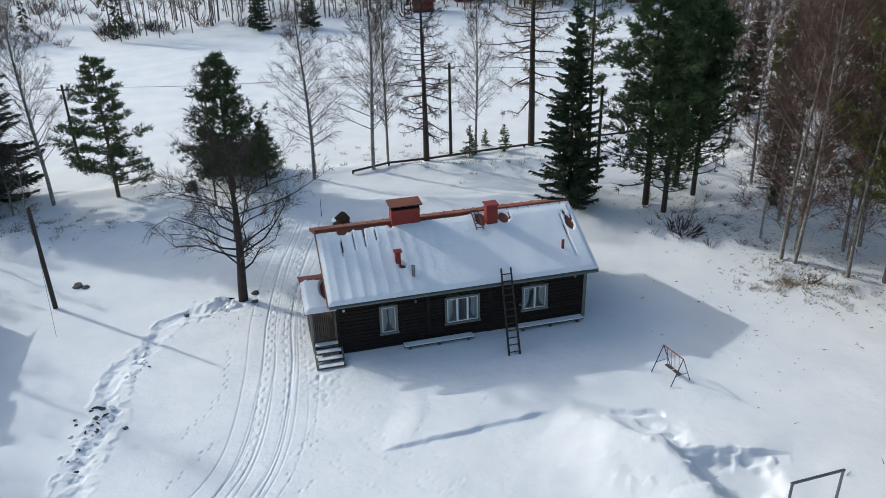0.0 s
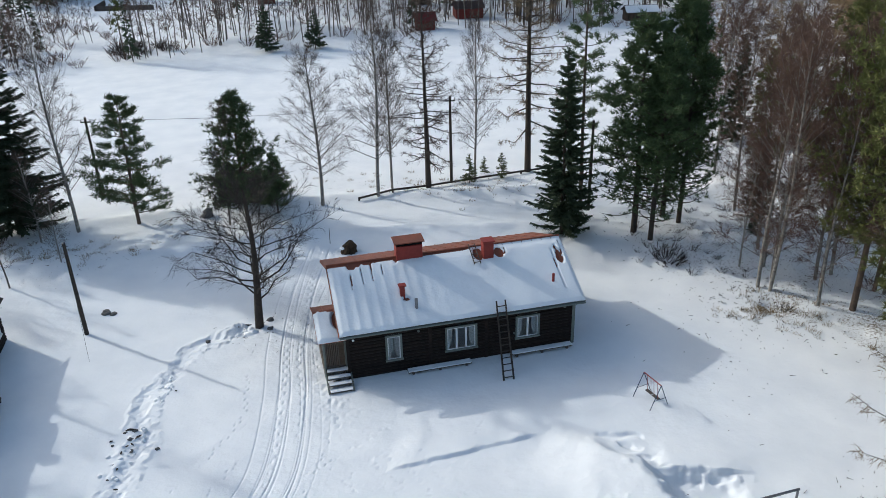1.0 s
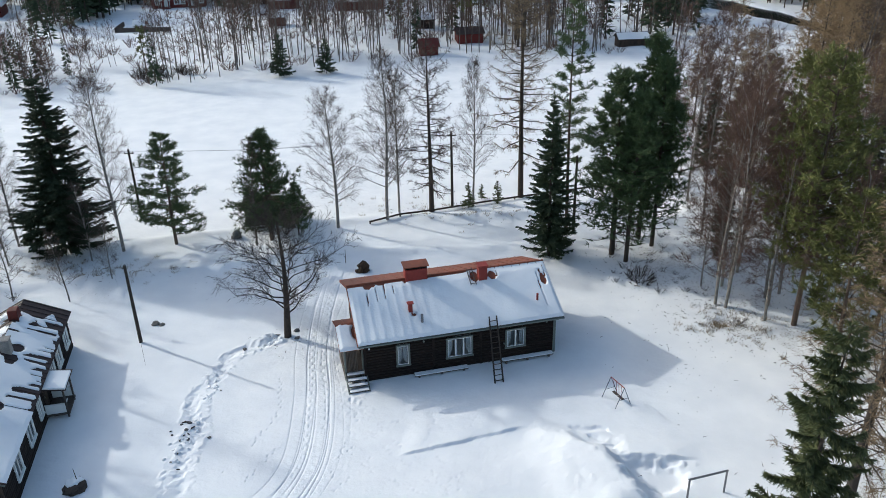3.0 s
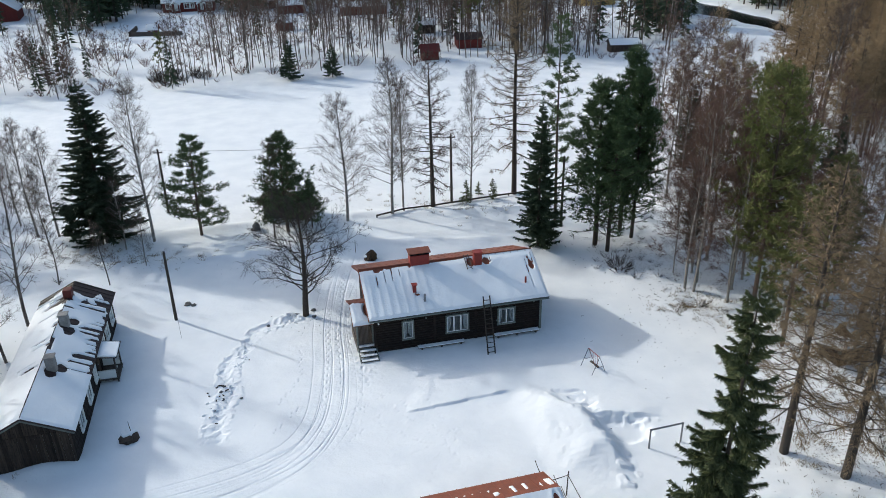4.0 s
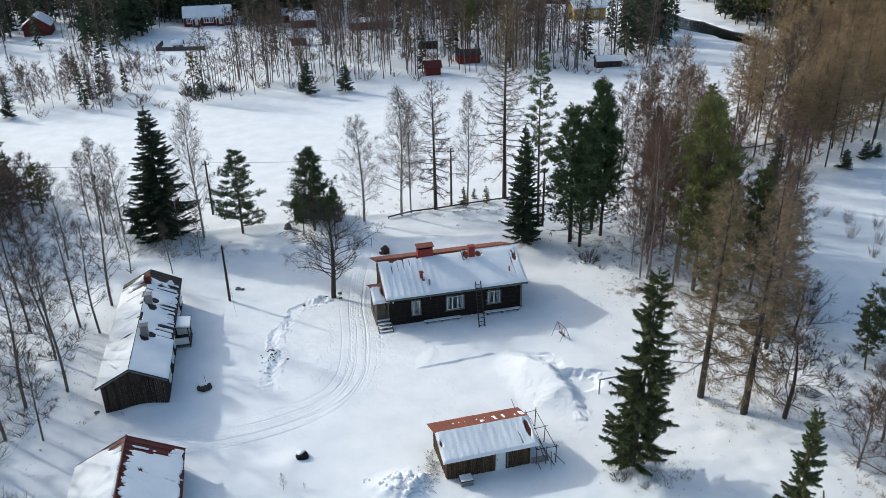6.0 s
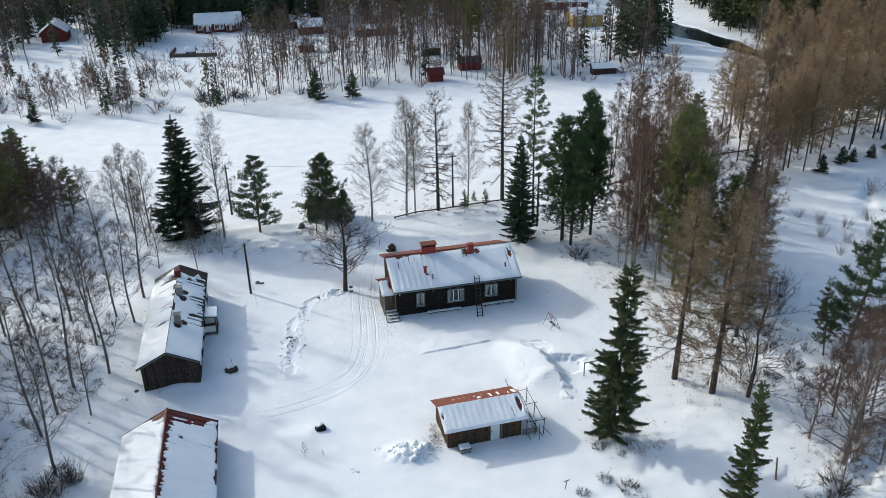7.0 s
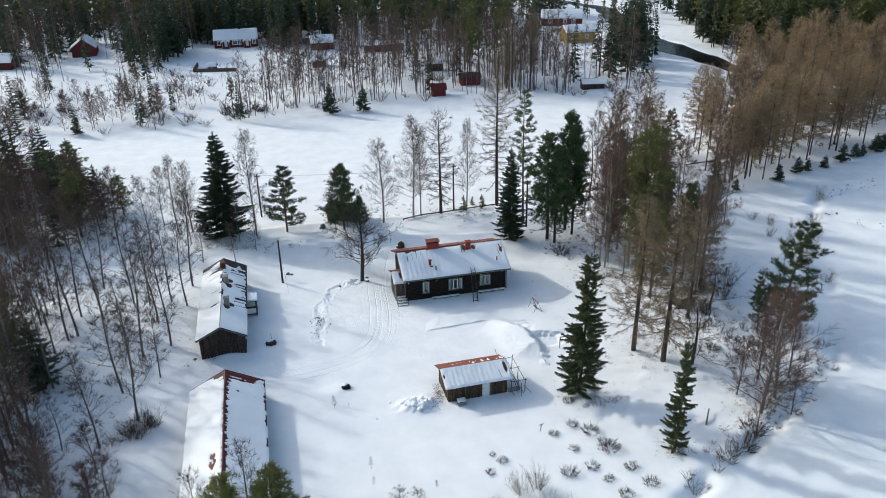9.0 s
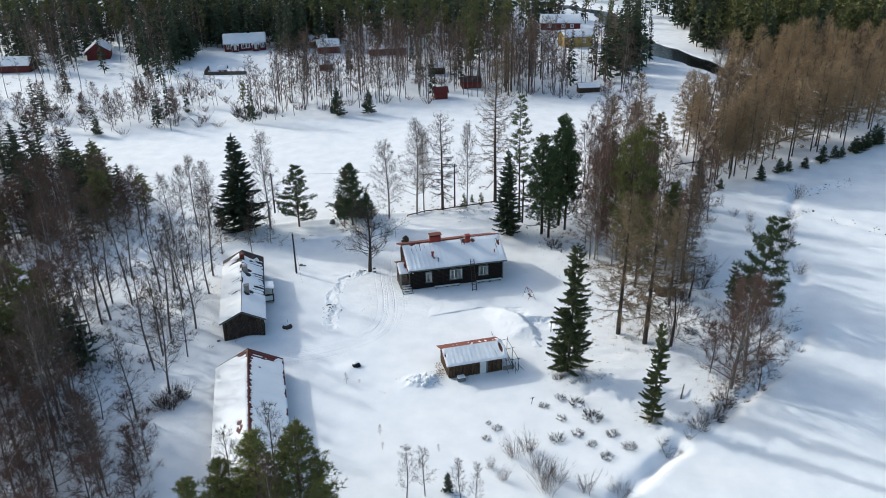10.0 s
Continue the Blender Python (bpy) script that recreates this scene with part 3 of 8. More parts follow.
def heap_relief(o, s, x, y):
    """Ploughed edges and heaps between the house and the shed."""
    jx = x + 0.5 * (vnoise(x * 1.1, y * 1.1, 211) - 0.5) + 0.22 * (vnoise(x * 3.3, y * 3.3, 212) - 0.5)
    jy = y + 0.5 * (vnoise(x * 1.1, y * 1.1, 213) - 0.5) + 0.22 * (vnoise(x * 3.3, y * 3.3, 214) - 0.5)
    ky = y + 0.12 * (vnoise(x * 2.0, y * 2.0, 215) - 0.5)
    lip = 30.95 + 0.42 * (x + 4.9)
    step = smooth01((ky - lip) / 0.2)
    back = smooth01((36.6 - y + 0.36 * (x + 4.6)) / 4.5)
    z = (0.08 + 0.07 * vnoise(x * 1.3, y * 1.3, 226)) * step * back * smooth01((jx + 6.2) / 1.3) * smooth01((1.4 - x) / 1.4)
    # a ploughed ridge, gentle on one side and broken off steeply on the other
    d, side, run = along_line(0.5 * x + 0.5 * jx + 0.4 * (vnoise(x * 0.6, y * 0.6, 224) - 0.5), 0.5 * y + 0.5 * jy + 0.4 * (vnoise(x * 0.6, y * 0.6, 225) - 0.5), RIDGE)
    high = 0.8 * smooth01(run / 4.5) * smooth01((11.5 - run) / 4.5) * (0.85 + 0.3 * vnoise(x * 0.7, y * 0.7, 220)) + 0.06 * smooth01(run / 2) * smooth01((11.5 - run) / 4)
    steep = smooth01(1 - d / (1.0 + 0.9 * vnoise(run * 0.9, 0 * run, 221)))
    z = z + high * np.where(side > 0, steep, smooth01(1 - d / 4.2))
    clod = np.exp(-((d * side - 0.6) / 0.6) ** 2) * smooth01((run - 3) / 2) * smooth01((12.5 - run) / 2)
    z = z + clod * (0.12 * smooth01((vnoise(x * 1.9, y * 1.9, 222) - 0.5) / 0.15) + 0.05 * vnoise(x * 5, y * 5, 223))
    bowl = smooth01((1.25 - np.hypot((jx - 7.9) / 1.8, (jy - 29.9) / 1.2)) / 0.7)
    z = z - 0.34 * bowl * smooth01((31.1 - jy) / 0.25)
    bank = smooth01((jy - 31.15 - 0.03 * (x - 7)) / 0.18) * smooth01((jx - 5.9) / 0.9) * smooth01((11.2 - x) / 2.4) * smooth01((34.2 - y) / 2.8)
    z = z + 0.2 * bank
    slot = np.exp(-((jy - 33.55 + 0.02 * (x - 5)) / 0.22) ** 2) * smooth01((jx - 3.7) / 0.5) * smooth01((6.0 - jx) / 0.3)
    slope = np.exp(-((jx - 4.9 - 0.9 * (33.0 - y)) / 0.4) ** 2) * smooth01((33.4 - y) / 0.3) * smooth01((y - 31.3) / 0.3)
    z = z - 0.13 * slot - 0.12 * slope * (0.3 + vnoise(x * 2.7, y * 2.7, 216))
    rubble = np.exp(-(((x - 7.9) / 1.7) ** 2 + ((y - 30.95) / 0.4) ** 2)) + 0.8 * slope + 0.25 * np.exp(-(((x - 4.1) / 0.9) ** 2 + ((y - 29.0) / 0.4) ** 2))
    z = z + rubble * (0.17 * smooth01((vnoise(x * 2.9, y * 2.9, 217) - 0.52) / 0.08) + 0.06 * vnoise(x * 7, y * 7, 218) - 0.06)
    return z + 0.012 * (vnoise(x * 4, y * 4, 219) - 0.5)


def paw_relief(o, s, x, y):
    i = np.floor(s / 0.31)
    side = 0.06 * np.where(i % 2 < 1, 1, -1) + 0.22 * (vnoise(i * 0.9, 0 * s, 93) - 0.5)
    keep = smooth01((vnoise(i * 0.83, 0 * s + x[:1], 94) - 0.3) / 0.3)
    return -0.06 * keep * np.exp(-(((o - side) / 0.05) ** 2 + (((s % 0.31) - 0.12 - 0.08 * vnoise(i * 1.7, 0 * s, 95)) / 0.06) ** 2))


def yard_relief(x, y):
    """Tyre marks, the trodden trail, heaps and footprints of the yard."""
    z = np.zeros(x.shape)

    def band(line, half, relief):
        line = np.asarray(line)
        lo, hi = line.min(0) - half, line.max(0) + half
        w = (x > lo[0]) & (x < hi[0]) & (y > lo[1]) & (y < hi[1])
        if np.any(w):
            d, side, s = along_line(x[w], y[w], line)
            ends = np.minimum(s, np.linalg.norm(np.diff(line, axis=0), axis=1).sum() - s)
            z[w] += np.where(d < half, relief(d * side, s, x[w], y[w]) * smooth01((half - d) / 0.3) * smooth01(ends / 0.4), 0)

    band(TYRES, 2.4, tyre_relief)
    band(TRAIL[::3], 2.1, trail_relief)
    for line in CATS:
        band(line, 0.5, paw_relief)
    w = (x > -8) & (x < 12.4) & (y > 21.4) & (y < 37)
    fade = smooth01((x[w] + 8) / 0.8) * smooth01((12.4 - x[w]) / 0.8) * smooth01((y[w] - 21.4) / 0.8) * smooth01((37 - y[w]) / 0.8)
    z[w] += heap_relief(x[w], x[w], x[w], y[w]) * fade
    return z


def build_yard():
    sh = Shape()
    for x0, x1, y0, y1, fx, fy in YARD:
        gx = np.r_[x0 - 0.08, np.linspace(x0, x1, int(round((x1 - x0) / fx)) + 1), x1 + 0.08]
        gy = np.r_[y0 - 0.08, np.linspace(y0, y1, int(round((y1 - y0) / fy)) + 1), y1 + 0.08]
        X, Y = np.meshgrid(gx, gy)
        Z = snow_z(X, Y) + yard_relief(X, Y)
        Z[0] -= 0.003
        Z[-1] -= 0.003
        Z[:, 0] -= 0.003
        Z[:, -1] -= 0.003
        nx = len(gx)
        i, j = np.meshgrid(np.arange(len(gy) - 1), np.arange(nx - 1), indexing="ij")
        a = (i * nx + j).ravel()
        sh.add(np.stack([X.ravel(), Y.ravel(), Z.ravel()], 1), None, np.stack([a, a + 1, a + nx + 1, a + nx], 1))
    me = sh.mesh("yard_snow", True)
    me.materials.append(SNOW)
    tagged(new("yard_snow", me), "trodden yard snow with curving tyre tracks, footprints, a clumpy trail and ploughed heaps", "snow", kind="structure")


build_yard()


def at_ground(x, y, turn=0.0, sink=0.0):
    return pose(x, y, float(snow_z(np.array([x]), np.array([y]))[0]) - sink, 0, 0, turn)


def open_water():
    sh = Shape()
    gx, gy = np.meshgrid(np.linspace(6, 80, 21), np.linspace(148, 316, 42))
    n = 21
    i, j = np.meshgrid(np.arange(41), np.arange(20), indexing="ij")
    a = (i * n + j).ravel()
    sh.add(np.stack([gx.ravel(), gy.ravel(), np.full(gx.size, -0.4)], 1), None, np.stack([a, a + 1, a + n + 1, a + n], 1))
    solo("water", sh, WATER, "dark open river water between snowy ice edges", "water", kind="structure")


open_water()


# ---- buildings ----
def slope_pose(u0, v0, v1, z0, z1):
    """From a slope's own axes (along, up the slope, out of it) to the house's."""
    flip = Matrix.Scale(math.copysign(1, v1 - v0), 4, (0, 1, 0))
    return Matrix.Translation((u0, v0, z0)) @ flip @ Matrix.Rotation(math.atan2(z1 - z0, abs(v1 - v0)), 4, "X")


def roof_slope(parent, u0, u1, v0, v1, z0, z1, mat, label="", seam=0.6, thick=0.06, name="roof"):
    """One roof slope from its eave (v0, z0) to its ridge (v1, z1), with standing seams."""
    m = slope_pose(u0, v0, v1, z0, z1)
    ln = math.hypot(v1 - v0, z1 - z0)
    roof = part(name, box(Shape(), (0, 0, -thick), (u1 - u0, ln, 0), 0.01, m), mat, parent, label)
    if seam:
        me = box(Shape(), (-0.015, 0.0, -0.005), (0.015, ln - 0.02, 0.035), 0.006).mesh("seam")
        me.materials.append(mat)
        for k in range(int((u1 - u0) / seam) + 1):
            ob = part("seam", me, None, roof)
            ob.matrix_basis = m @ Matrix.Translation((min(k * seam + 0.02, u1 - u0 - 0.04), 0, 0))
    return roof


def roof_snow(u0, u1, v0, v1, z0, z1, depth, step=0.12):
    """Snow on one slope; depth(U, S) gives its thickness, below zero where the roof is bare."""
    nu, ns = int((u1 - u0) / step) + 1, int(math.hypot(v1 - v0, z1 - z0) / step) + 1
    U, S = np.meshgrid(np.linspace(u0, u1, nu), np.linspace(0, 1, ns))
    D = depth(U, S)
    ln = math.hypot(v1 - v0, z1 - z0)
    edge = np.minimum(np.minimum(U - u0, u1 - U), S * ln)
    D = np.where(D > 0, D * (0.25 + 0.75 * smooth01(edge / 0.25)), np.maximum(D, -0.03))
    nv, nz = -(z1 - z0) / ln * math.copysign(1, v1 - v0), abs(v1 - v0) / ln
    P = np.stack([U, v0 + (v1 - v0) * S + nv * D, z0 + (z1 - z0) * S + nz * D], -1).reshape(-1, 3)
    i, j = np.meshgrid(np.arange(ns - 1), np.arange(nu - 1), indexing="ij")
    a = (i * nu + j).ravel()
    d = D.ravel()
    keep = (d[a] > 0) | (d[a + 1] > 0) | (d[a + nu] > 0) | (d[a + nu + 1] > 0)
    a = a[keep]
    q = np.stack([a, a + 1, a + nu + 1, a + nu], 1)
    if v1 < v0:
        q = q[:, ::-1]
    # turned-down rim along the eave and the gable ends
    rim = []
    for run in (np.arange(nu), np.arange(ns) * nu, np.arange(ns) * nu + nu - 1):
        rim.append(run)
    sh = Shape()
    sh.add(P, None, q)
    for run in rim:
        top = P[run]
        low = top - np.array([0, nv, nz]) * np.maximum(d[run], 0)[:, None] - np.array([0, 0, 0.0])
        n = len(run)
        ok = [k for k in range(n - 1) if d[run[k]] > 0 and d[run[k + 1]] > 0]
        sh.add(np.vstack([top, low]), None, [(k, k + 1, n + k + 1, n + k) for k in ok])
    return sh


def streaks(U, seed, f=3.0):
    return vnoise(U * f, 0 * U + seed, seed) * 0.7 + vnoise(U * f * 3.1, 0 * U + seed, seed + 1) * 0.3


def gable_end(parent, mat, u, v0, v1, z0, zr, side):
    """Upright boards that close a gable's triangle."""
    n = int((v1 - v0) / 0.16)
    vm = (v0 + v1) / 2
    for k in range(n):
        a, b = v0 + (v1 - v0) * k / n, v0 + (v1 - v0) * (k + 1) / n - 0.012
        c = (a + b) / 2
        top = z0 + (zr - z0) * (1 - abs(c - vm) / (vm - v0))
        w = 0.02 + 0.008 * (k % 3)
        part("gable_board", box(Shape(), (u, a, z0 - 0.02), (u + side * w, b, max(top, z0 + 0.02)), 0.005), mat, parent)


def window(parent, where, width, height, panes, depth=0.09, casing=0.11, paint=TRIM, curtain=True):
    """A framed window; where(a, b, c) maps along the wall, out of it and up to a corner of the box in the house's own axes."""
    sh = Shape()

    def bx(s, a0, a1, o0, o1, z0, z1, bev=0.008):
        box(s, where(a0, o0, z0), where(a1, o1, z1), bev)

    w, h, c = width / 2, height / 2, casing
    bx(sh, -w - c, -w, -0.02, depth, -h, h)
    bx(sh, w, w + c, -0.02, depth, -h, h)
    bx(sh, -w - c, w + c, -0.02, depth, h, h + c)
    bx(sh, -w - c - 0.03, w + c + 0.03, -0.02, depth + 0.04, -h - c, -h)
    win = part("window", sh, paint, parent, "grey-green window casing" if paint is TRIM else "")
    fr = Shape()
    f = 0.055
    bx(fr, -w, w, 0.0, depth - 0.03, -h, -h + f)
    bx(fr, -w, w, 0.0, depth - 0.03, h - f, h)
    for k in range(panes + 1):
        x = -w + 2 * w * k / panes
        bx(fr, max(x - f, -w), min(x + f, w), 0.002, depth - 0.033, -h + f, h - f)
    part("window_frame", fr, WHITE, win, "white-painted window frame")
    for k in range(panes):
        a, b = -w + 2 * w * k / panes + f, -w + 2 * w * (k + 1) / panes - f
        if k == 0:
            a = -w + f
        gl = Shape()
        bx(gl, a, b, 0.015, 0.023, -h + f, h - f, 0.001)
        g = part("pane", gl, GLASS, win)
        g.visible_shadow = False
    if curtain:
        cu = Shape()
        for s in (-1, 1):
            for k in range(5):
                x = s * (w - 0.05 - k * 0.06)
                bx(cu, x - 0.028, x + 0.028, -0.12 - 0.02 * (k % 2), -0.10, -h + 0.05 + 0.16 * max(0, k - 2), h - 0.03)
        part("curtain", cu, CURTAIN, win, "pale drawn-back curtain")
    return win


def log_wall(parent, a, b, z0, z1, openings, axis, at, thick=0.16, pitch=0.2, mat=LOG):
    """Horizontal logs from a to b along one axis ('u' or 'v') at the wall plane, parted where windows and doors are."""
    n = int(round((z1 - z0) / pitch))
    cache = {}
    for k in range(n):
        zl, zh = z0 + (z1 - z0) * k / n, z0 + (z1 - z0) * (k + 1) / n - 0.012
        cuts = sorted((o[0], o[1]) for o in openings if o[2] < zh - 0.03 and o[3] > zl + 0.03)
        spans, x = [], a
        for c, d in cuts:
            spans.append((x, c))
            x = d
        spans.append((x, b))
        for s, e in spans:
            if e - s < 0.05:
                continue
            key = (round(e - s, 2), k % 3)
            if key not in cache:
                sh = Shape()
                bul = 0.012 * (k % 3)
                lo, hi = (0, -thick / 2 - bul, 0), (e - s, thick / 2 + bul, (z1 - z0) / n - 0.012)
                box(sh, lo, hi, 0.045)
                cache[key] = sh.mesh("log")
                cache[key].materials.append(mat)
            ob = part("log", cache[key], None, parent)
            ob.matrix_basis = pose(s, at, zl) if axis == "u" else pose(at, s, zl, 0, 0, 90)


def farmhouse():
    m = pose(-9.40, 37.0, 0, 0, 0, 19.07)
    h = thing("farmhouse", "long dark log farmhouse with snow-covered red metal roof", "house", m)
    L, V, EZ, RZ, RV, BZ = 13.78, 8.6, 3.08, 5.13, 4.25, 3.42
    wu0, wu1, wv0, wv1, top = 0.45, 13.3, 0.5, 8.0, 3.02
    front = [(2.58, 3.28, 0.9, 2.3), (5.9, 7.5, 0.9, 2.25), (9.95, 11.15, 1.0, 2.25)]
    log_wall(h, wu0, wu1, 0.0, top, front, "u", wv0 + 0.08)
    log_wall(h, wu0, wu1, 0.0, top, [(2, 3.2, 0.9, 2.2), (7, 8.4, 0.9, 2.2)], "u", wv1 - 0.08)
    log_wall(h, wv0 + 0.17, wv1 - 0.17, 0.0, top, [(1.35, 2.25, 0.55, 2.5)], "v", wu0 + 0.08)
    log_wall(h, wv0 + 0.17, wv1 - 0.17, 0.0, top, [], "v", wu1 - 0.08)
    sh = box(Shape(), (wu0 + 0.05, wv0 + 0.05, -0.6), (wu1 - 0.05, wv1 - 0.05, 0.0), 0.02)
    part("foundation", sh, CONCRETE, h, "low grey foundation half under snow")
    # near-black ceiling: the unlit room's shade is put into its colour
    sh = box(Shape(), (wu0 + 0.17, wv0 + 0.17, 2.9), (wu1 - 0.17, wv1 - 0.17, 3.0), 0.01)
    part("attic_floor", sh, DARK, h)
    for u in (wu0 + 0.0, 4.95, 8.15, wu1):
        sh = box(Shape(), (u - 0.09, wv0 - 0.04, 0.02), (u + 0.09, wv0 - 0.003, top - 0.02), 0.012)
        part("corner_board", sh, TRIM if u > 13 else LOG, h)
    sh = box(Shape(), (wu1 + 0.004, wv0 - 0.04, 0.02), (wu1 + 0.04, wv0 + 0.16, top - 0.02), 0.012)
    part("corner_board", sh, TRIM, h, "grey-green corner board")
    for u, s in ((wu0 + 0.06, -1), (wu1 - 0.06, 1)):
        gable_end(h, LOG, u, wv0 - 0.05, wv1 + 0.05, top, RZ - 0.12, s)
    for (a, b, z0, z1), n in zip(front, (1, 3, 2)):
        c, z = (a + b) / 2, (z0 + z1) / 2
        window(h, lambda p, o, q, c=c, z=z: (c + p, wv0 + 0.02 - o, z + q), b - a, z1 - z0, n)
    for v0, s, ez in ((0.0, 1, EZ), (V, -1, BZ)):
        roof_slope(h, 0, L, v0, RV, ez, RZ, RED_ROOF, "brick-red standing-seam metal roof", name="roof")
        sh = box(Shape(), (0.02, v0 - 0.012, ez - 0.17), (L - 0.02, v0 + 0.015, ez - 0.05), 0.006)
        part("fascia", sh, TRIM, h)
        for u in (0.0, L):
            sh = Shape()
            mm = slope_pose(u, v0, RV, ez, RZ)
            box(sh, (-0.02, 0, -0.17), (0.02, math.hypot(RV - v0, RZ - ez), -0.062), 0.006, mm)
            part("bargeboard", sh, TRIM if u else RED_ROOF, h)
    sh = Shape()
    tube(sh, [(0, RV, RZ + 0.01), (L, RV, RZ + 0.01)], 0.06, 8)
    part("ridge_cap", sh, RED_ROOF, h)
    sh = Shape()
    tube(sh, [(0.05, -0.08, EZ - 0.1), (L - 0.05, -0.08, EZ - 0.14)], 0.055, 8)
    part("gutter", sh, TRIM, h)

    def depth(U, S):
        d = 0.12 + 0.035 * (vnoise(U * 1.6, S * 3, 51) - 0.5) + 0.012 * np.abs(np.cos(U * math.pi / 0.6)) ** 8 * smooth01((6 - U) / 3) + 0.006 * np.cos(U * 2 * math.pi / 0.6) * (0.3 + vnoise(U * 0.4, S * 2, 52)) * smooth01((9 - U) / 5)
        bare = smooth01((S - 0.83 - 0.16 * streaks(U, 53, 2.0)) / 0.05) * smooth01((4.2 - U) / 0.4) * smooth01((U - 1.0) / 0.5)
        bare = np.maximum(bare, smooth01((S - 0.955) / 0.03) * smooth01((8.5 - U) / 2.0))
        for cu, cs, ru, rs in ((8.62, 0.865, 0.28, 0.09), (9.85, 0.86, 0.28, 0.075), (9.1, 0.86, 0.5, 0.05), (13.28, 0.68, 0.2, 0.12), (13.2, 0.82, 0.08, 0.04), (3.95, 0.375, 0.2, 0.03)):
            bare = np.maximum(bare, smooth01(1.8 - 1.5 * np.sqrt(((U - cu) / ru) ** 2 + ((S - cs) / rs) ** 2) + 0.5 * (vnoise(U * 4, S * 14, 55) - 0.5)))
        for cu, s0, s1 in ((1.2, 0.6, 0.82), (1.83, 0.66, 0.9), (2.4, 0.68, 0.95), (12.85, 0.2, 0.8), (13.5, 0.7, 0.92), (3.0, 0.75, 0.9), (10.2, 0.82, 0.93)):
            bare = np.maximum(bare, (np.abs(U - cu - 0.12 * (S - s0)) < 0.036) * (S > s0) * (S < s1))
        d = d * (0.12 + 0.88 * smooth01((1.0 - S) / 0.16))
        return d - 0.5 * bare

    part("roof_snow", roof_snow(0.03, L - 0.03, -0.06, RV, EZ + 0.01, RZ, depth, 0.055), ROOF_SNOW, h, "thick smooth roof snow", True)

    def depth_back(U, S):
        return 0.06 - 0.5 * smooth01((0.3 + S * 0.4 + 0.45 * streaks(U, 57, 1.4) - 0.35 * smooth01((5.6 - U) / 2) * (S > 0.6)) / 0.3)

    part("roof_snow", roof_snow(0.1, L - 0.1, V, RV, BZ + 0.005, RZ, depth_back, 0.12), ROOF_SNOW, h, "thin patches of melting snow", True)
    # chimneys
    sh = box(Shape(), (3.95, 3.95, 4.6), (5.45, 4.65, 5.84), 0.02)
    ch = part("chimney", sh, RED_PAINT, h, "wide red sheet-metal chimney")
    # black supports and flue: the shade under the cap is put into their colour
    sh = Shape()
    for a in (3.99, 4.35, 4.7, 5.05, 5.41):
        box(sh, (a - 0.03, 3.99, 5.83), (a + 0.03, 4.61, 6.08), 0.004)
    part("cap_support", sh, DARK, ch)
    part("flue", box(Shape(), (4.05, 4.05, 5.83), (5.35, 4.55, 5.9), 0.01), DARK, ch)
    sh = box(Shape(), (3.83, 3.8, 6.08), (5.57, 4.8, 6.14), 0.015, Matrix.Translation((0, 4.3, 6.2)) @ Matrix.Rotation(0.05, 4, "X") @ Matrix.Translation((0, -4.3, -6.2)))
    part("chimney_cap", sh, RED_ROOF, ch)
    sh = box(Shape(), (8.82, 3.2, 4.3), (9.42, 3.75, 5.78), 0.02)
    box(sh, (8.76, 3.14, 5.78), (9.48, 3.81, 5.86), 0.015)
    part("chimney", sh, RED_PAINT, h, "narrow red sheet-metal chimney")
    sh = box(Shape(), (3.64, 1.62, 3.7), (3.9, 1.86, 4.62), 0.02)
    vent = part("roof_vent", sh, RED_PAINT, h, "red boxed roof vent with hood")
    part("hood", box(Shape(), (3.56, 1.54, 4.62), (3.98, 1.94, 4.68), 0.015), RED_PAINT, vent)
    part("roof_vent", tube(Shape(), [(4.34, 0.85, 3.4), (4.34, 0.85, 4.2)], 0.085, 10), METAL, h, "grey steel vent pipe")
    part("roof_vent", tube(Shape(), [(12.3, 1.25, 3.6), (12.3, 1.25, 4.3)], 0.075, 10), RED_PAINT, h, "small red vent pipe")
    sh = Shape()
    mm = Matrix.Translation((8.2, 2.9, EZ + 2.9 * (RZ - EZ) / RV + 0.2)) @ Matrix.Rotation(math.atan2(RZ - EZ, RV), 4, "X")
    for a in (0, 0.36):
        box(sh, (a - 0.025, 0, 0), (a + 0.025, 1.45, 0.05), 0.006, mm)
    for k in range(5):
        box(sh, (0, 0.1 + 0.3 * k, 0.01), (0.36, 0.14 + 0.3 * k, 0.04), 0.006, mm)
    part("roof_ladder", sh, GREY_WOOD, h, "short wooden roof ladder beside the chimney")
    # fixtures
    for u, z in ((0.75, 2.5), (4.3, 2.45), (12.7, 2.55), (9.75, 1.35)):
        sh = Shape()
        tube(sh, [(u, wv0 - 0.02, z), (u, wv0 - 0.12, z)], [0.05, 0.07], 8)
        part("wall_lamp", sh, WHITE if u < 1 else TRIM, h)
    # porch at the end of the house
    fl = Shape()
    box(fl, (-0.85, 0.95, 0.6), (0.44, 4.0, 0.7), 0.01)
    box(fl, (-0.85, 0.95, -0.4), (-0.75, 4.0, 0.6), 0.01)
    part("porch_floor", fl, GREY_WOOD, h)
    for k in range(4):
        sh = box(Shape(), (-0.78, -0.62 + 0.4 * k, 0.05 + 0.16 * k), (0.5, -0.26 + 0.4 * k, 0.1 + 0.16 * k), 0.012)
        st = part("step", sh, GREY_WOOD, h)
        sn = Shape()
        box(sn, (-0.74, -0.58 + 0.4 * k, 0.1 + 0.16 * k), (0.46, -0.3 + 0.4 * k, 0.135 + 0.16 * k), 0.02)
        part("step_snow", sn, ROOF_SNOW, st)
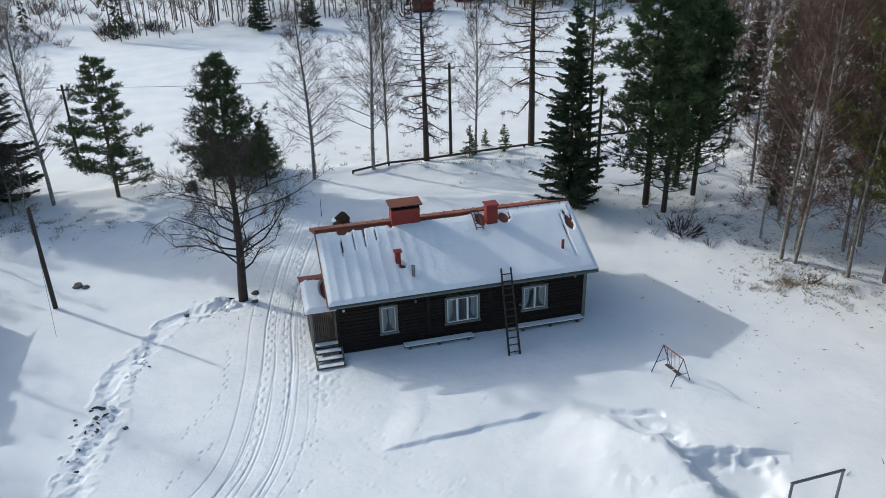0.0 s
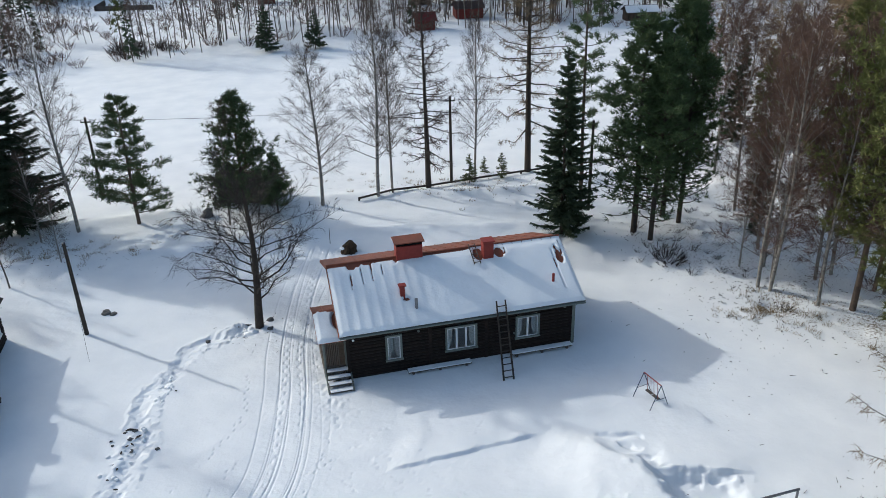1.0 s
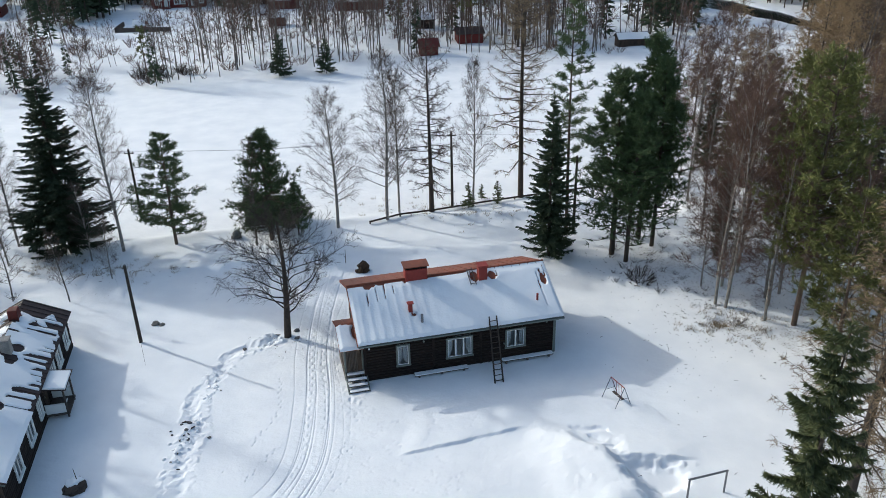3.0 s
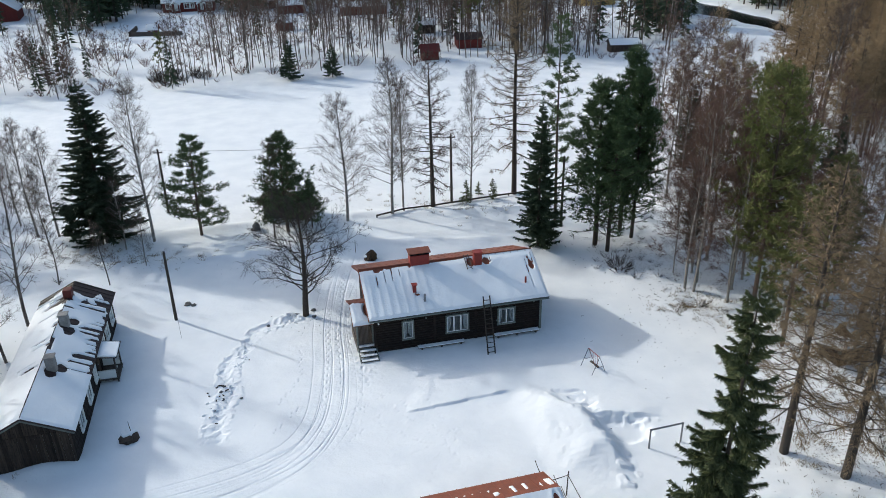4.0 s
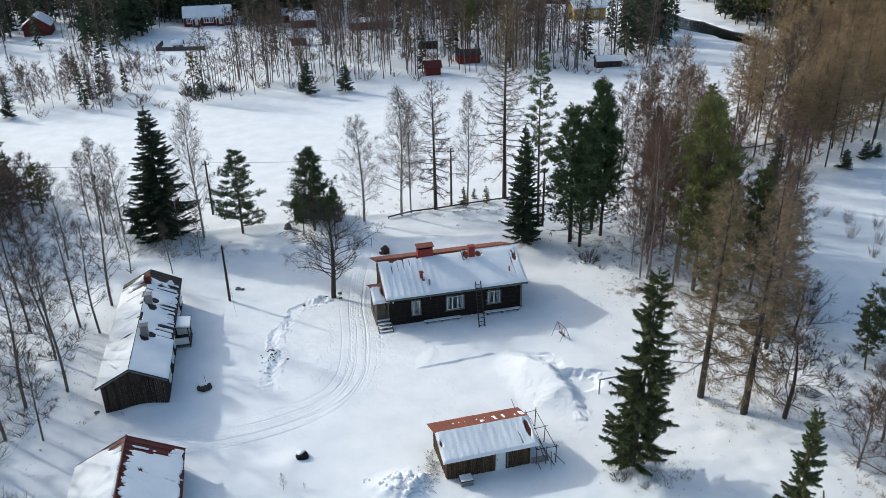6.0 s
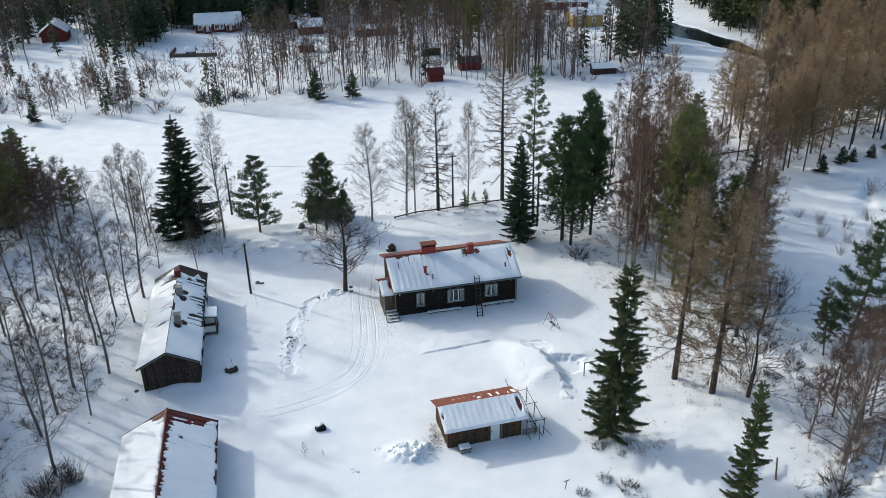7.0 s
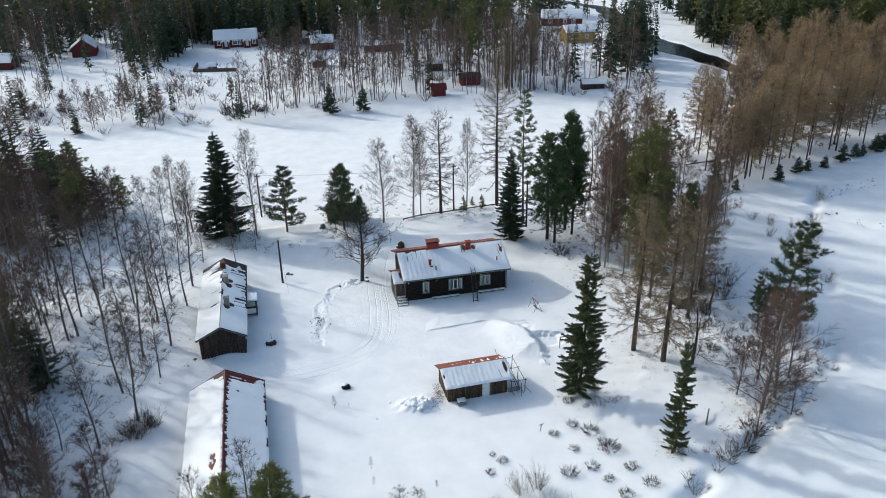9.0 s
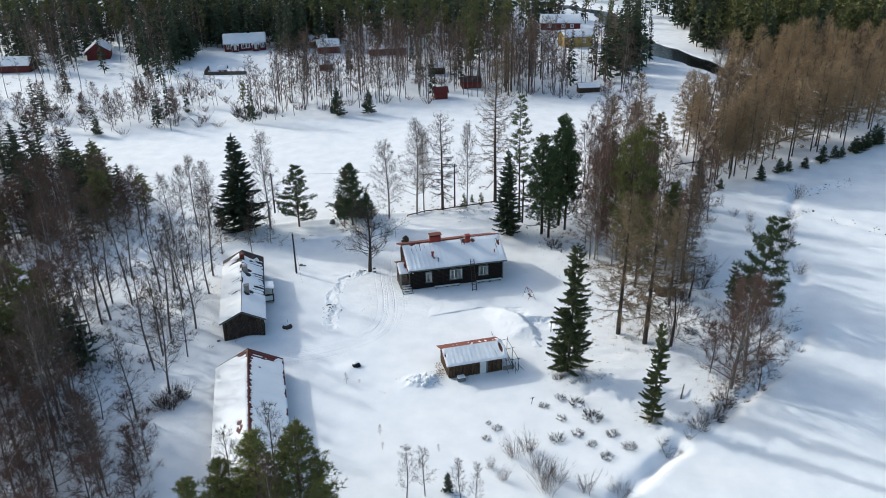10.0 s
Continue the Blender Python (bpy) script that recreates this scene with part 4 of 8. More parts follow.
    for u in (-0.82, 0.52):
        mm = Matrix.Translation((u, -0.6, -0.05)) @ Matrix.Rotation(math.atan2(0.66, 1.6), 4, "X")
        part("stringer", box(Shape(), (-0.03, 0, -0.1), (0.03, 1.75, 0.1), 0.008, mm), TRIM, h)
    for u, v in ((-0.78, 1.0), (0.37, 1.0), (-0.78, 3.95)):
        part("post", box(Shape(), (u - 0.06, v - 0.06, 0.0), (u + 0.06, v + 0.06, 2.45), 0.01), TRIM, h)
    for k in range(16):
        v = 1.12 + k * 0.175
        part("slat", box(Shape(), (-0.8, v, 0.72), (-0.77, v + 0.1, 2.35), 0.005), GREY_WOOD, h)
    for k in range(8):
        u = -0.7 + k * 0.095
        part("slat", box(Shape(), (u, 0.97, 0.72), (u + 0.045, 1.0, 2.3), 0.005), GREY_WOOD, h)
    part("porch_beam", box(Shape(), (-0.95, 0.85, 2.42), (0.44, 0.95, 2.56), 0.01), TRIM, h)
    door = part("door", box(Shape(), (0.42, 1.87, 0.72), (0.48, 2.73, 2.48), 0.01), LOG, h, "plain dark entrance door inside the porch")
    part("door_handle", box(Shape(), (0.36, 1.98, 1.55), (0.42, 2.1, 1.6), 0.006), METAL, door)
    for v0, v1 in ((0.35, 2.35), (4.35, 2.35)):
        roof_slope(h, -1.12, 0.4, v0, v1, 2.62, 3.45, RED_ROOF, "", name="porch_roof")

    def depth_porch(U, S):
        bare = smooth01(2.0 - 1.6 * np.sqrt(((U - 0.25) / 0.42) ** 2 + ((S - 0.62) / 0.3) ** 2))
        bare = np.maximum(bare, smooth01((S - 0.88 - 0.08 * vnoise(U * 5, S, 61)) / 0.04))
        return 0.13 - 0.5 * bare

    part("roof_snow", roof_snow(-1.1, 0.4, 0.33, 2.35, 2.63, 3.45, depth_porch, 0.06), ROOF_SNOW, h, "", True)

    # left standing beside it
    lad = thing("ladder", "long dark wooden ladder leaning against the snowy eave", "ladder", m)
    for a in (0, 1):
        p0, p1 = np.array((8.38 + 0.56 * a, -1.95, -0.05)), np.array((8.6 + 0.5 * a, 0.15, 3.75))
        part("rail", tube(Shape(), [p0, p1], [0.055, 0.045], 6), POLE_WOOD, lad)
    for k in range(12):
        t = (k + 0.6) / 12.5
        p = np.array((8.38 + 0.22 * t, -1.95 + 2.1 * t, -0.05 + 3.8 * t))
        part("rung", tube(Shape(), [p + (-0.03, 0, 0), p + (0.57 - 0.06 * t, 0, 0)], 0.03, 5), POLE_WOOD, lad)
    for u0, u1, v, z in ((3.55, 7.15, 0.12, 0.2), (9.5, 13.1, 0.15, 0.24)):
        be = thing("bench", "long low plank bench under snow along the house wall", "bench", m, "benches by the house")
        part("seat", box(Shape(), (u0, v - 0.2, z - 0.05), (u1, v + 0.2, z), 0.01), GREY_WOOD, be)
        part("snow", box(Shape(), (u0 + 0.02, v - 0.19, z), (u1 - 0.02, v + 0.19, z + 0.06), 0.03), ROOF_SNOW, be)
        for u in (u0 + 0.3, (u0 + u1) / 2, u1 - 0.3):
            part("leg", box(Shape(), (u - 0.06, v - 0.17, -0.3), (u + 0.06, v + 0.17, z - 0.05), 0.01), GREY_WOOD, be)


farmhouse()


def side_cottage():
    m = pose(-25.27, 24.55, 0, 0, 0, 108.4)
    # own axes: u runs away along the long side, v towards the wood
    h = thing("cottage", "old dark timber cottage with snowy roof and bare streaks", "house", m)
    L, W, EZ, RZ = 17.1, 4.8, 2.55, 3.95
    for k in range(31):
        v = 0.02 + k * W / 31
        ob = part("board", box(Shape(), (-0.05 - 0.012 * (k % 3), v, -0.3), (0.0, v + W / 31 - 0.015, EZ - 0.04), 0.006), LOG_OLD, h)
    gable_end(h, LOG_OLD, 0.0, -0.02, W + 0.02, EZ - 0.04, RZ - 0.1, -1)
    gable_end(h, LOG_OLD, L, -0.02, W + 0.02, EZ - 0.04, RZ - 0.1, 1)
    win = [(2.0, 3.0), (4.9, 5.9), (7.4, 8.0), (11.2, 12.0), (12.9, 13.9), (15.3, 16.2)]
    log_wall(h, 0.0, L, -0.3, EZ - 0.02, [(a, b, 0.85, 2.05) for a, b in win] + [(8.9, 9.8, 0.3, 2.1)], "u", 0.08)
    log_wall(h, 0.0, L, -0.3, EZ - 0.02, [], "u", W - 0.08)
    log_wall(h, 0.17, W - 0.17, -0.3, EZ - 0.02, [], "v", L - 0.08)
    part("attic_floor", box(Shape(), (0.1, 0.17, EZ - 0.15), (L - 0.17, W - 0.17, EZ - 0.06), 0.01), DARK, h)
    for n, (a, b) in enumerate(win):
        c = (a + b) / 2
        window(h, lambda p, o, q, c=c: (c + p, 0.0 - o, 1.45 + q), b - a, 1.2, 2, curtain=False, paint=WHITE)
    for v0, s in ((-0.35, 1), (W + 0.35, -1)):
        roof_slope(h, -0.35, L + 0.35, v0, W / 2, EZ, RZ, DARK_ROOF, "dark rusted metal roof", 0.55, name="roof")
        sh = Shape()
        mm = Matrix.Translation((-0.36, v0, EZ)) @ Matrix.Scale(s, 4, (0, 1, 0)) @ Matrix.Rotation(math.atan2(RZ - EZ, W / 2 + 0.35), 4, "X")
        box(sh, (-0.02, 0, -0.16), (0.02, math.hypot(W / 2 + 0.35, RZ - EZ), -0.062), 0.006, mm)
        part("bargeboard", sh, TRIM, h)

    def right(U, S):
        comb = vnoise(U * 3.6, S * 0.8, 72)
        bare = smooth01((U - 15.9 + 1.6 * (vnoise(S * 6, U * 0.3, 73) - 0.5)) / 0.25) * (comb > 0.22)
        bare = np.maximum(bare, (U > 13.2) * (comb > 0.48) * (vnoise(S * 5, U, 79) > 0.3))
        bare = np.maximum(bare, smooth01((U - 16.7) / 0.15))
        bare = np.maximum(bare, (S > 0.93) * (U > 6.5) * (vnoise(U * 1.3, S, 69) > 0.35))
        tooth = smooth01((U - 5.0) / 3) * (vnoise(U * 5.5, S * 0.9, 72) > 0.55) * (S < 0.12 + 0.5 * vnoise(U * 2.0, 0 * U, 75))
        bare = np.maximum(bare, tooth)
        bare = np.maximum(bare, (S < 0.04 + 0.09 * vnoise(U * 3.3, 0 * U, 76)) * smooth01((U - 5) / 3))
        for cu, cs in ((4.9, 0.78), (5.6, 0.62), (10.9, 0.86), (11.5, 0.7), (10.2, 0.72)):
            bare = np.maximum(bare, smooth01(1.8 - 1.5 * np.hypot((U - cu) / 0.5, (S - cs) / 0.12) + 0.6 * (vnoise(U * 3, S * 9, 77) - 0.5)))
        return 0.07 + 0.02 * (vnoise(U * 1.4, S * 3, 78) - 0.5) - 0.5 * bare

    def left(U, S):
        bare = smooth01((U - 16.3 + 1.8 * (vnoise(S * 5, U * 0.4, 81) - 0.5)) / 0.25) * (vnoise(U * 3.6, S * 0.8, 82) > 0.3)
        bare = np.maximum(bare, smooth01((U - 17.1) / 0.15))
        bare = np.maximum(bare, (U > 13.5) * (vnoise(U * 3.6, S * 0.8, 82) > 0.62) * (S > 0.45))
        bare = np.maximum(bare, (S > 0.9) * (U > 7.5) * (vnoise(U * 1.5, S, 83) > 0.5))
        bare = np.maximum(bare, (vnoise(U * 4.0, S * 1.4, 84) > 0.8) * (U > 5) * (S > 0.35))
        return 0.07 + 0.02 * (vnoise(U * 1.4, S * 3, 85) - 0.5) - 0.5 * bare

    part("roof_snow", roof_snow(-0.33, L + 0.33, -0.37, W / 2, EZ + 0.01, RZ + 0.01, right, 0.06), ROOF_SNOW, h, "", True)
    part("roof_snow", roof_snow(-0.33, L + 0.33, W + 0.37, W / 2, EZ + 0.01, RZ + 0.01, left, 0.075), ROOF_SNOW, h, "", True)
    for u, v in ((5.3, 1.75), (10.9, 1.95)):
        sh = box(Shape(), (u - 0.28, v - 0.28, 3.0), (u + 0.28, v + 0.28, 4.55), 0.03)
        box(sh, (u - 0.34, v - 0.34, 4.55), (u + 0.34, v + 0.34, 4.63), 0.02)
        part("chimney", sh, CONCRETE, h, "grey rendered brick chimney with bare roof round it")
    sh = box(Shape(), (14.6, W / 2 - 0.3, 3.5), (15.3, W / 2 + 0.3, 4.55), 0.03)
    part("chimney", sh, RUST_ROOF, h, "low brown chimney at the ridge")
    # small entrance porch
    part("porch_floor", box(Shape(), (8.4, -1.35, 0.2), (10.3, -0.02, 0.32), 0.01), GREY_WOOD, h)
    for u in (8.45, 10.25):
        part("post", box(Shape(), (u - 0.05, -1.3, -0.2), (u + 0.05, -1.2, 2.0), 0.008), GREY_WOOD, h)
        part("rail", box(Shape(), (u - 0.03, -1.25, 0.95), (u + 0.03, -0.02, 1.03), 0.008), WHITE, h)
        part("side_panel", box(Shape(), (u - 0.02, -1.2, 0.35), (u + 0.02, -0.04, 0.95), 0.006), WHITE, h)
    part("front_rail", box(Shape(), (8.45, -1.28, 0.95), (8.95, -1.22, 1.03), 0.008), WHITE, h)
    mm = Matrix.Translation((8.2, -1.5, 2.02)) @ Matrix.Rotation(0.16, 4, "X")
    part("porch_roof", box(Shape(), (0, 0, 0), (2.3, 1.6, 0.05), 0.01, mm), DARK_ROOF, h)
    part("roof_snow", box(Shape(), (0.05, 0.04, 0.05), (2.0, 1.55, 0.19), 0.05, mm), ROOF_SNOW, h)
    door = part("door", box(Shape(), (8.92, 0.02, 0.3), (9.78, 0.07, 2.08), 0.01), LOG_OLD, h)
    part("door_handle", box(Shape(), (9.0, -0.05, 1.2), (9.04, 0.02, 1.32), 0.006), METAL, door)


side_cottage()


def long_barn():
    m = pose(-21.09, 17.31, 0, 0, 0, -71.2)
    # own axes: u runs towards the open yard's end, v from the left eave
    h = thing("barn", "long wooden barn with rust-red metal roof under snow", "barn", m)
    L, W, EZ, RZ = 20.5, 6.74, 1.66, 3.58
    v0 = -W
    for k in range(44):
        v = v0 + k * W / 44
        part("board", box(Shape(), (0.25, v, -0.3), (0.3 + 0.012 * (k % 3), v + W / 44 - 0.015, EZ), 0.006), LOG_OLD, h)
    for u, s in ((0.3, -1), (L - 0.3, 1)):
        gable_end(h, LOG_OLD, u, v0, 0.0, EZ - 0.03, RZ - 0.1, s)
    log_wall(h, 0.32, L - 0.3, -0.3, EZ, [], "u", -0.1, pitch=0.24, mat=LOG_OLD)
    log_wall(h, 0.32, L - 0.3, -0.3, EZ, [], "u", v0 + 0.1, pitch=0.24, mat=LOG_OLD)
    log_wall(h, v0 + 0.2, -0.2, -0.3, EZ, [], "v", L - 0.4, pitch=0.24, mat=LOG_OLD)
    for e, s in ((0.3, 1), (v0 - 0.3, -1)):
        roof_slope(h, 0, L, e, v0 / 2, EZ, RZ, RUST_ROOF, "rust-red metal roof", 0.55, name="roof")
        sh = Shape()
        mm = Matrix.Translation((-0.02, e, EZ)) @ Matrix.Scale(-s, 4, (0, 1, 0)) @ Matrix.Rotation(math.atan2(RZ - EZ, W / 2 + 0.3), 4, "X")
        box(sh, (-0.02, 0, -0.16), (0.02, math.hypot(W / 2 + 0.3, RZ - EZ), -0.062), 0.006, mm)
        part("bargeboard", sh, RUST_ROOF, h)

    def blown(U, S, gable, ridge, seed):
        """Bare roof along the gable and the ridge, with teeth of snow that run down the slope."""
        teeth = 0.6 * vnoise(U * 5.5 + 0.8 * S, S * 1.5, seed) + 0.4 * vnoise(U * 12 + 1.5 * S, S * 2.5, seed + 1)
        off = np.maximum((gable - U) / gable, (ridge - (1 - S) * 3.9) / ridge)
        bridge = 0.8 * np.exp(-((U - 10.2 - 1.2 * (S - 1)) / 0.16) ** 2)
        return smooth01((off + 2.1 * (teeth - 0.5) - bridge) / 0.12)

    def yard(U, S):
        gable = 0.35 + 0.85 * smooth01((S - 0.12) / 0.25) + 0.9 * smooth01((S - 0.6) / 0.4)
        bare = blown(U, S, gable, 0.32 + 0.65 * smooth01((3.5 - U) / 3), 91)
        thin = (np.abs(vnoise(U * 2.6 + 0.7 * S, S * 0.8, 101) - 0.5) < 0.035) * smooth01((4.5 - U) / 1.5) * (vnoise(U * 1.1, S * 2.2, 103) > 0.42)
        bare = np.maximum(bare, thin * (S > 0.12))
        bare = np.maximum(bare, (S < 0.025 + 0.05 * vnoise(U * 2.3, 0 * U, 95)) * np.maximum(smooth01((3.5 - U) / 1), vnoise(U * 0.7, 0 * U, 102) > 0.55))
        return 0.065 + 0.02 * (vnoise(U * 1.1, S * 3, 96) - 0.5) - 0.6 * bare

    def wood(U, S):
        bare = blown(U, S, 0.2 + 1.3 * smooth01((S - 0.55) / 0.45), 0.14 + 0.5 * smooth01((1.6 - U) / 1.2), 97)
        bare = np.maximum(bare, (vnoise(U * 4.2, S * 1.1, 99) > 0.86) * smooth01((3.0 - U) / 2) * (S > 0.4))
        for cu, cs in ((12.5, 0.72), (12.6, 0.78), (13.5, 0.7), (13.5, 0.8), (14.0, 0.75)):
            bare = np.maximum(bare, smooth01(1.8 - 1.5 * np.hypot((U - cu) / 0.38, (S - cs) / 0.04) + 0.9 * (vnoise(U * 3, S * 12, 77) - 0.5)))
        return 0.075 + 0.02 * (vnoise(U * 1.1, S * 3, 100) - 0.5) - 0.6 * bare

    part("roof_snow", roof_snow(0.02, L - 0.02, 0.32, v0 / 2, EZ + 0.01, RZ + 0.01, yard, 0.07), ROOF_SNOW, h, "", True)
    part("roof_snow", roof_snow(0.02, L - 0.02, v0 - 0.32, v0 / 2, EZ + 0.01, RZ + 0.01, wood, 0.085), ROOF_SNOW, h, "", True)
    sh = Shape()
    tube(sh, [(0, v0 / 2, RZ + 0.02), (L, v0 / 2, RZ + 0.02)], 0.07, 8)
    part("ridge_cap", sh, RUST_ROOF, h)


long_barn()


def tool_shed():
    m = pose(-2.33, 16.75, 0, 0, 0, 20.3)
    h = thing("shed", "small brown board shed with snowy red metal roof", "shed", m)
    L, V, EZ, RZ = 7.06, 4.6, 1.85, 2.75
    u0, u1, v0, v1 = 0.4, 6.5, 0.42, 4.2
    for k in range(40):
        u = u0 + k * (u1 - u0) / 40
        if 3.9 < u + 0.08 < 4.75:
            continue
        part("board", box(Shape(), (u, v0 - 0.012 * (k % 3), -0.3), (u + (u1 - u0) / 40 - 0.02, v0 + 0.03, EZ + 0.1), 0.006), SHED_WOOD, h)
    for k in range(26):
        v = v0 + k * (v1 - v0) / 26
        for u, s in ((u0, -1), (u1, 1)):
            vm = v + 0.07
            top = EZ + (RZ - EZ) * (1 - abs(vm - V / 2) / (V / 2))
            part("board", box(Shape(), (u, v, -0.3), (u + s * (0.03 + 0.012 * (k % 3)), v + (v1 - v0) / 26 - 0.015, top - 0.06), 0.006), SHED_WOOD, h)
    log_wall(h, u0, u1, -0.3, EZ + 0.05, [], "u", v1 - 0.08, mat=SHED_WOOD)
    part("floor", box(Shape(), (u0 + 0.05, v0 + 0.05, -0.1), (u1 - 0.05, v1 - 0.2, 0.0), 0.01), DARK, h)
    door = part("door", box(Shape(), (3.93, v0 - 0.01, 0.02), (4.76, v0 + 0.03, 1.75), 0.01), WHITE, h, "white-painted plank door")
    part("door_handle", box(Shape(), (4.02, v0 - 0.06, 0.9), (4.06, v0 - 0.01, 1.05), 0.006), METAL, door)
    part("door_post", box(Shape(), (4.77, v0 - 0.04, -0.1), (4.87, v0 + 0.03, 1.85), 0.01), TRIM, h)
    for a, b in ((0.0, V / 2), (V, V / 2)):
        roof_slope(h, 0, L, a, b, EZ, RZ, RED_ROOF, "rust-red ribbed metal roof", 0.5, name="roof")

    def front(U, S):
        d = 0.11 + 0.006 * np.cos(U * 2 * math.pi / 0.5) + 0.03 * (vnoise(U * 2, S * 3, 101) - 0.5)
        bare = smooth01(1.8 - 1.5 * np.hypot((U - 6.65) / 0.2, (S - 0.62) / 0.3) + 0.5 * (vnoise(U * 4, S * 9, 102) - 0.5))
        bare = np.maximum(bare, (np.abs(U - 6.0 + 0.2 * S) < 0.03) * (S > 0.15) * (S < 0.55))
        bare = np.maximum(bare, smooth01(1.8 - 1.5 * np.hypot((U - 0.25) / 0.09, (S - 0.62) / 0.1)))
        return d - 0.5 * bare

    def back(U, S):
        spot = smooth01((vnoise(U * 4.6, S * 3.0, 103) - 0.64) / 0.08) * smooth01((S - 0.35) / 0.1) * smooth01((0.85 - S) / 0.1) * smooth01((U - 0.8) / 1)
        return -0.2 + 0.24 * spot

    part("roof_snow", roof_snow(0.02, L - 0.02, -0.03, V / 2, EZ + 0.01, RZ, front, 0.05), ROOF_SNOW, h, "", True)
    part("roof_snow", roof_snow(0.1, L - 0.1, V, V / 2, EZ + 0.01, RZ, back, 0.06), ROOF_SNOW, h, "", True)
    # crate in front, and a rack of thin poles at the end
    cr = thing("crate", "low grey-green box with snow on its lid by the shed", "box", m)
    part("body", box(Shape(), (1.15, -0.55, -0.15), (2.0, 0.1, 0.42), 0.015), TRIM, cr)
    part("lid", box(Shape(), (1.1, -0.6, 0.42), (2.05, 0.15, 0.48), 0.015), GREY_WOOD, cr)
    part("snow", box(Shape(), (1.14, -0.56, 0.48), (2.0, 0.1, 0.56), 0.03), ROOF_SNOW, cr)
    rk = thing("pole_rack", "rickety open frame of thin grey poles beside the shed", "rack", m)
    posts = [(6.9, 0.2), (8.3, 0.0), (6.95, 2.2), (8.35, 2.3), (7.0, 4.0), (8.4, 4.3), (7.6, 0.1)]
    for n, (u, v) in enumerate(posts):
        part("post", tube(Shape(), [(u, v, -0.3), (u + 0.06, v + 0.03, 1.55 + 0.1 * (n % 3))], [0.04, 0.03], 6), GREY_WOOD, rk)
    for a, b in (((6.9, 0.2, 1.4), (7.0, 4.1, 1.5)), ((8.3, 0.0, 1.4), (8.4, 4.3, 1.55)), ((6.8, 0.1, 1.45), (8.5, 0.0, 1.5)), ((6.8, 2.2, 1.5), (8.6, 2.3, 1.5)), ((6.9, 4.1, 1.5), (8.5, 4.3, 1.5)),
                 ((7.3, -0.3, 1.0), (7.6, 4.4, 1.62)), ((7.7, -0.2, 0.5), (7.9, 4.0, 1.1)), ((8.2, -0.5, -0.1), (7.4, 3.6, 1.4)), ((6.95, 0.0, 0.3), (7.1, -0.5, -0.1)), ((8.3, 0.3, 0.6), (9.0, -0.4, -0.1)),
                 ((7.1, 4.0, 0.9), (6.7, 5.0, 2.4)), ((7.9, -0.1, 1.2), (7.7, -0.7, -0.2))):
        part("bar", tube(Shape(), [a, b], [0.035, 0.022], 5), GREY_WOOD, rk)
    part("tarp", box(Shape(), (6.62, 0.35, -0.2), (7.9, 0.41, 0.55), 0.02), CONCRETE, rk)


tool_shed()


# ---- trees ----
def unit(v):
    return v / (np.linalg.norm(v, axis=-1, keepdims=True) + 1e-9)


def trunk_line(h, rng, bend=0.02, n=9):
    z = np.linspace(0, 1, n)
    a, b = rng.uniform(0, 6.28, 2)
    w = bend * h * (np.sin(z * 3 + a) - np.sin(a)) * 0.5
    w2 = bend * h * (np.sin(z * 5 + b) - np.sin(b)) * 0.35
    p = np.stack([w, w2, z * h], 1)
    p[0, 2] = -0.4
    return p


def on_line(p, t):
    x = np.clip(t, 0, 0.9999) * (len(p) - 1)
    i = x.astype(int)
    f = (x - i)[:, None]
    return p[i] * (1 - f) + p[i + 1] * f


